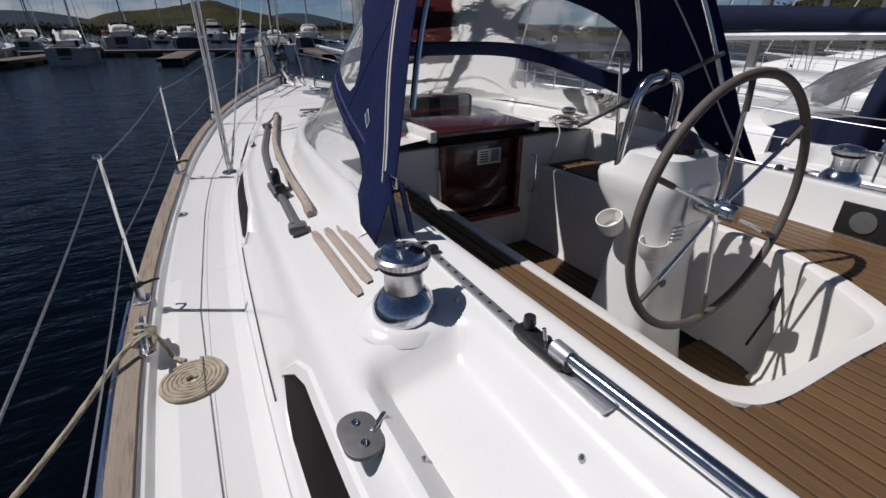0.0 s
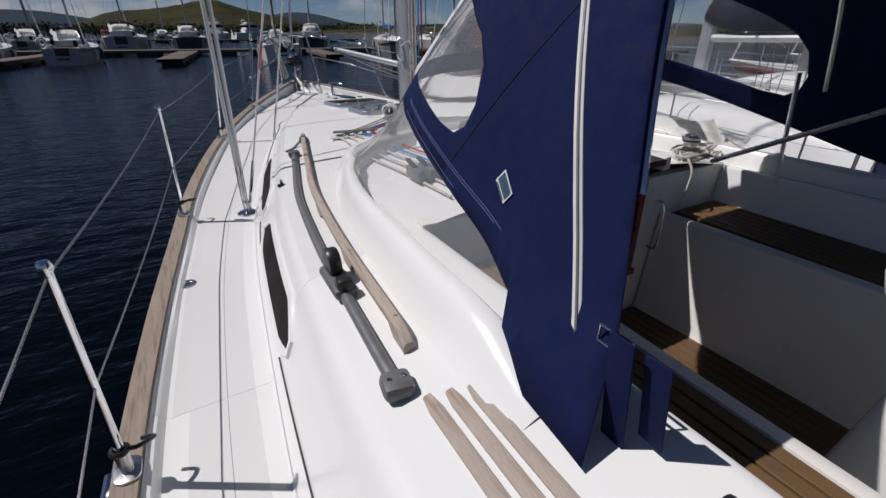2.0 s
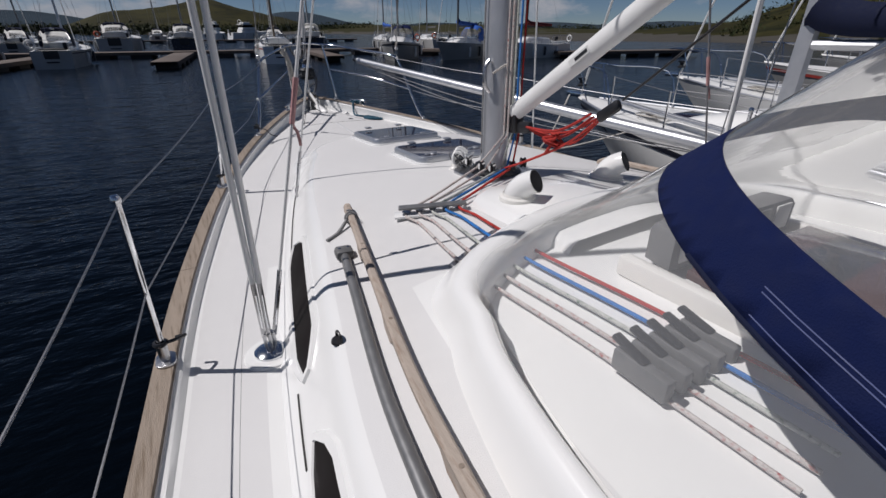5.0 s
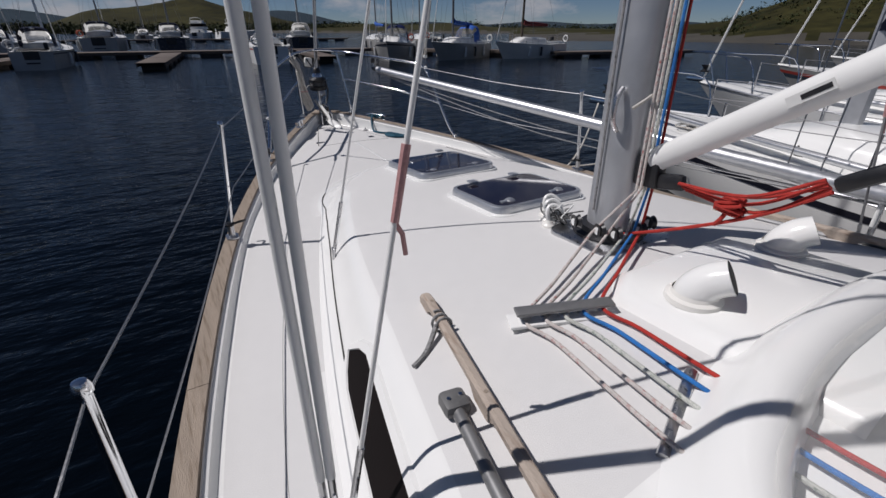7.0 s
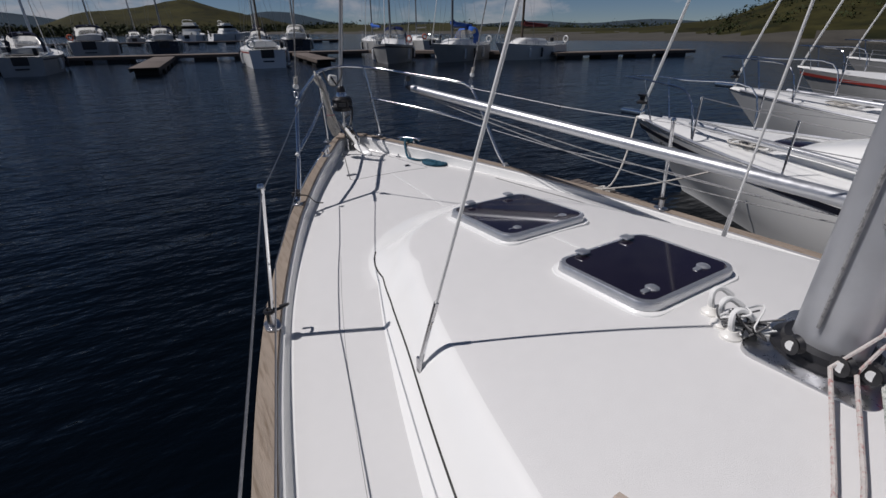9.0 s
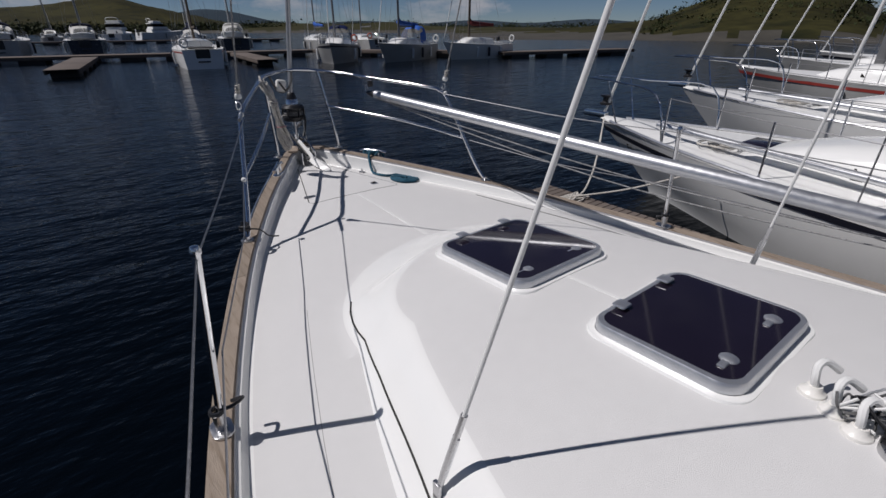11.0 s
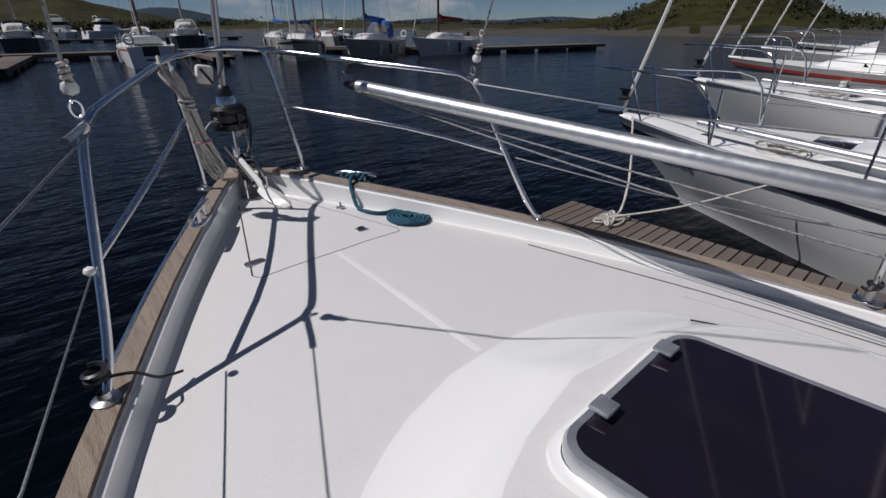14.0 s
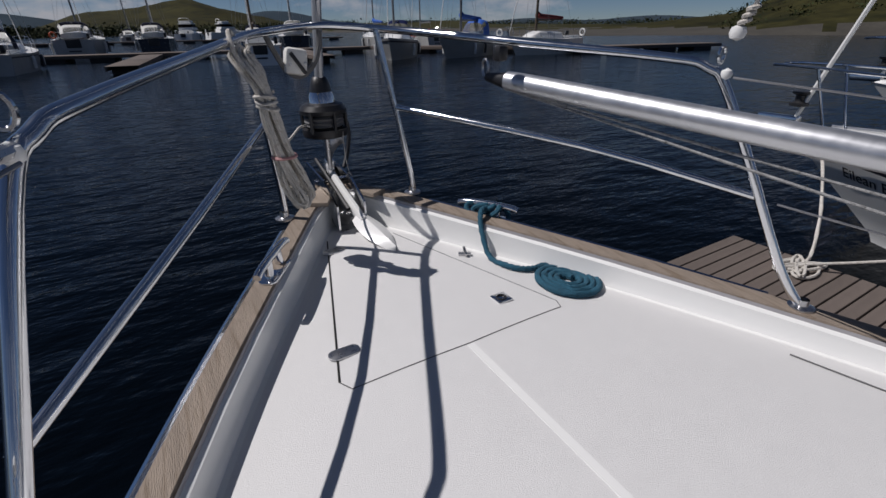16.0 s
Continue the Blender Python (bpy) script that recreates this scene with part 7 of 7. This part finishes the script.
part("rim", tube(rim, 0.0165, 12, closed=True), LEATHER, wheel, "dark stitched leather rim")
for k in range(6):
    t = radians(96 + 60 * k)
    d = Vector((math.cos(t), 0, math.sin(t)))
    part("spoke", tube([WC + d * 0.03 + Vector((0, 0.02, 0)), WC + d * 0.2 + Vector((0, 0.012, 0)), WC + d * 0.465], 0.0085, 10), STEEL, wheel)
    part("spoke_sleeve", tube([WC + d * 0.36, WC + d * 0.46], 0.0105, 8), LEATHER, wheel)
part("hub", turned([(0.0, 0.05), (0.028, 0.05), (0.034, 0.035), (0.034, 0.0), (0.045, -0.005), (0.045, -0.02), (0.03, -0.03), (0.03, -0.10), (0, -0.10)], WC, 24, Matrix.Rotation(radians(90), 4, "X")), STEEL, wheel)
# tiller stub, speaker box, grab handles, engine panel
solo("emergency_lever", tube([(0.36, 0.80, 0.86), (0.40, 0.78, 1.0), (0.42, 0.775, 1.06)], 0.006, 8, bm=tube([(0.415, 0.776, 1.05), (0.44, 0.77, 1.15)], 0.013, 10)), BLACK, "black-handled lever on the well's side", "lever")
for x, y0 in ((-0.38, 2.42), (0.37, 2.42)):
    part("grab_handle", tube([(x, y0, 1.38), (x, y0 - 0.05, 1.37), (x, y0 - 0.055, 1.15), (x, y0, 1.13)], 0.0085, 8, curve=4), STEEL, bulk, "stainless grab handle")
spk = thing("engine_panel", (0.915, 0.72, 1.36), "dark recessed instrument panel in the coaming", "panel")
part("bezel", box((0.012, 0.24, 0.15), (0.908, 0.72, 1.375), 0.005), BLACK, spk)
part("dial", turned([(0.05, 0), (0.05, 0.006), (0.035, 0.008), (0, 0.008)], (0.902, 0.74, 1.375), 20, Matrix.Rotation(radians(-90), 4, "Y")), GREYPLAS, spk)

# ---- foredeck ----
lid = thing("anchor_locker_lid", (0, 8.1, 1.29), "white anchor locker lid with steel hinges", "locker lid")


def on_fore(x, y, h=0.0):
    return (x, y, deck_z(x, y) + h)


def fore_line(pts, r):
    p = [Vector((a, b, 0)) for a, b in pts]
    out = []
    for a, b in zip(p, p[1:]):
        for k in range(12):
            c = a.lerp(b, k / 12)
            out.append(on_fore(c.x, c.y, 0.0006))
    c = p[-1]
    return tube(out + [on_fore(c.x, c.y, 0.0006)], r, 5)


part("hinge_gap", fore_line([(-0.135, 8.62), (-0.365, 7.83)], 0.003), CAULK, lid)
part("aft_gap", fore_line([(-0.365, 7.83), (-0.345, 7.79), (0.0, 7.775), (0.36, 7.785), (0.375, 7.82)], 0.0016), GREYPLAS, lid)
part("side_gap", fore_line([(0.375, 7.82), (0.13, 8.55)], 0.0014), WIRE, lid)
for x, y in ((-0.325, 7.93), (-0.15, 8.52)):
    h = part("hinge", slab([(x + 0.01 + a, y + b, deck_z(x, y)) for a, b in rounded(0.09, 0.045, 0.02)], 0.001, 0.006, 0.002), DULLSTEEL, lid, "steel strap hinge")
la = part("latch", slab([(0.22 + a, 7.915 + b, deck_z(0.22, 7.9)) for a, b in rounded(0.055, 0.055, 0.004)], 0.001, 0.005, 0.001), STEEL, lid, "square flush lifting ring")
part("ring", tube([(0.22 + 0.015 * math.cos(t), 7.915 + 0.015 * math.sin(t), deck_z(0.22, 7.9) + 0.006) for t in [2 * math.pi * k / 16 for k in range(16)]], 0.003, 6, closed=True), BLACK, la)
solo("catch", box((0.05, 0.022, 0.012), on_fore(0.29, 8.24, 0.007), 0.004, Matrix.Rotation(-0.5, 4, "Z"), bm=tube([on_fore(0.285, 8.22, 0.01), on_fore(0.30, 8.26, 0.025)], 0.006, 6)), DULLSTEEL, "small steel locker catch on the foredeck", "catch")
part("centre_strip", slab([on_fore(-0.011, 6.86), on_fore(0.011, 6.86), on_fore(0.011, 7.77), on_fore(-0.011, 7.77)], -0.004, 0.0015), GEL, yacht, "smooth white centreline strip")
part("centre_strip", slab([(-0.009, 5.53, roof_z(0, 5.53)), (0.009, 5.53, roof_z(0, 5.53)), (0.009, 5.83, roof_z(0, 5.83)), (-0.009, 5.83, roof_z(0, 5.83))], -0.004, 0.0015), GEL, yacht)
pts = [(0.66 + 0.58 * (1 - (y - 5.8) / 1.9), y) for y in [7.3 - 0.06 * k for k in range(26)]]
solo("furling_line", tube([on_fore(min(a, inset(b) - 0.06), b, 0.003) for a, b in pts], 0.0022, 6), GREYPLAS, "thin grey line led along the deck edge", "rope")
moor = thing("neighbour_bow_line", (3.2, 8.2, 0.45), "white mooring rope made fast on the finger pontoon", "rope")
part("line", tube([(4.55, 8.75, 1.2), (3.9, 8.35, 0.75), (3.45, 8.15, 0.5), (3.2, 8.1, 0.47)], 0.012, 8, curve=8, twist=0.5), ROPE_W, moor)
part("second_line", tube([(3.15, 8.12, 0.47), (3.6, 7.6, 0.62), (4.1, 7.0, 0.9)], 0.011, 8, curve=8), ROPE_W, moor)
for k in range(7):
    part("heap", tube([Vector((3.15 + 0.04 * math.sin(k * 2), 8.1 + 0.05 * math.cos(k), 0.455 + 0.012 * (k % 3))) + Vector((0.15 * math.cos(t), 0.07 * math.sin(t + k), 0)) for t in [2 * math.pi * q / 14 for q in range(14)]], 0.011, 6, closed=True), ROPE_W, moor)

# tangle of thin wiring at the mast foot
wires = thing("mast_wiring", (-0.14, 4.68, 1.51), "tangle of black and grey cables at the mast foot", "cable")
rw = random.Random(12)
for k in range(9):
    p = [Vector((-0.09 + rw.uniform(-0.07, 0.07), 4.76 + rw.uniform(-0.07, 0.10), roof_z(0.1, 4.7) + rw.uniform(0.005, 0.09))) for _ in range(5)]
    part("cable", tube(p, 0.0035, 5, curve=5), (BLACK, GREYPLAS, WHITEPAINT)[k % 3], wires)
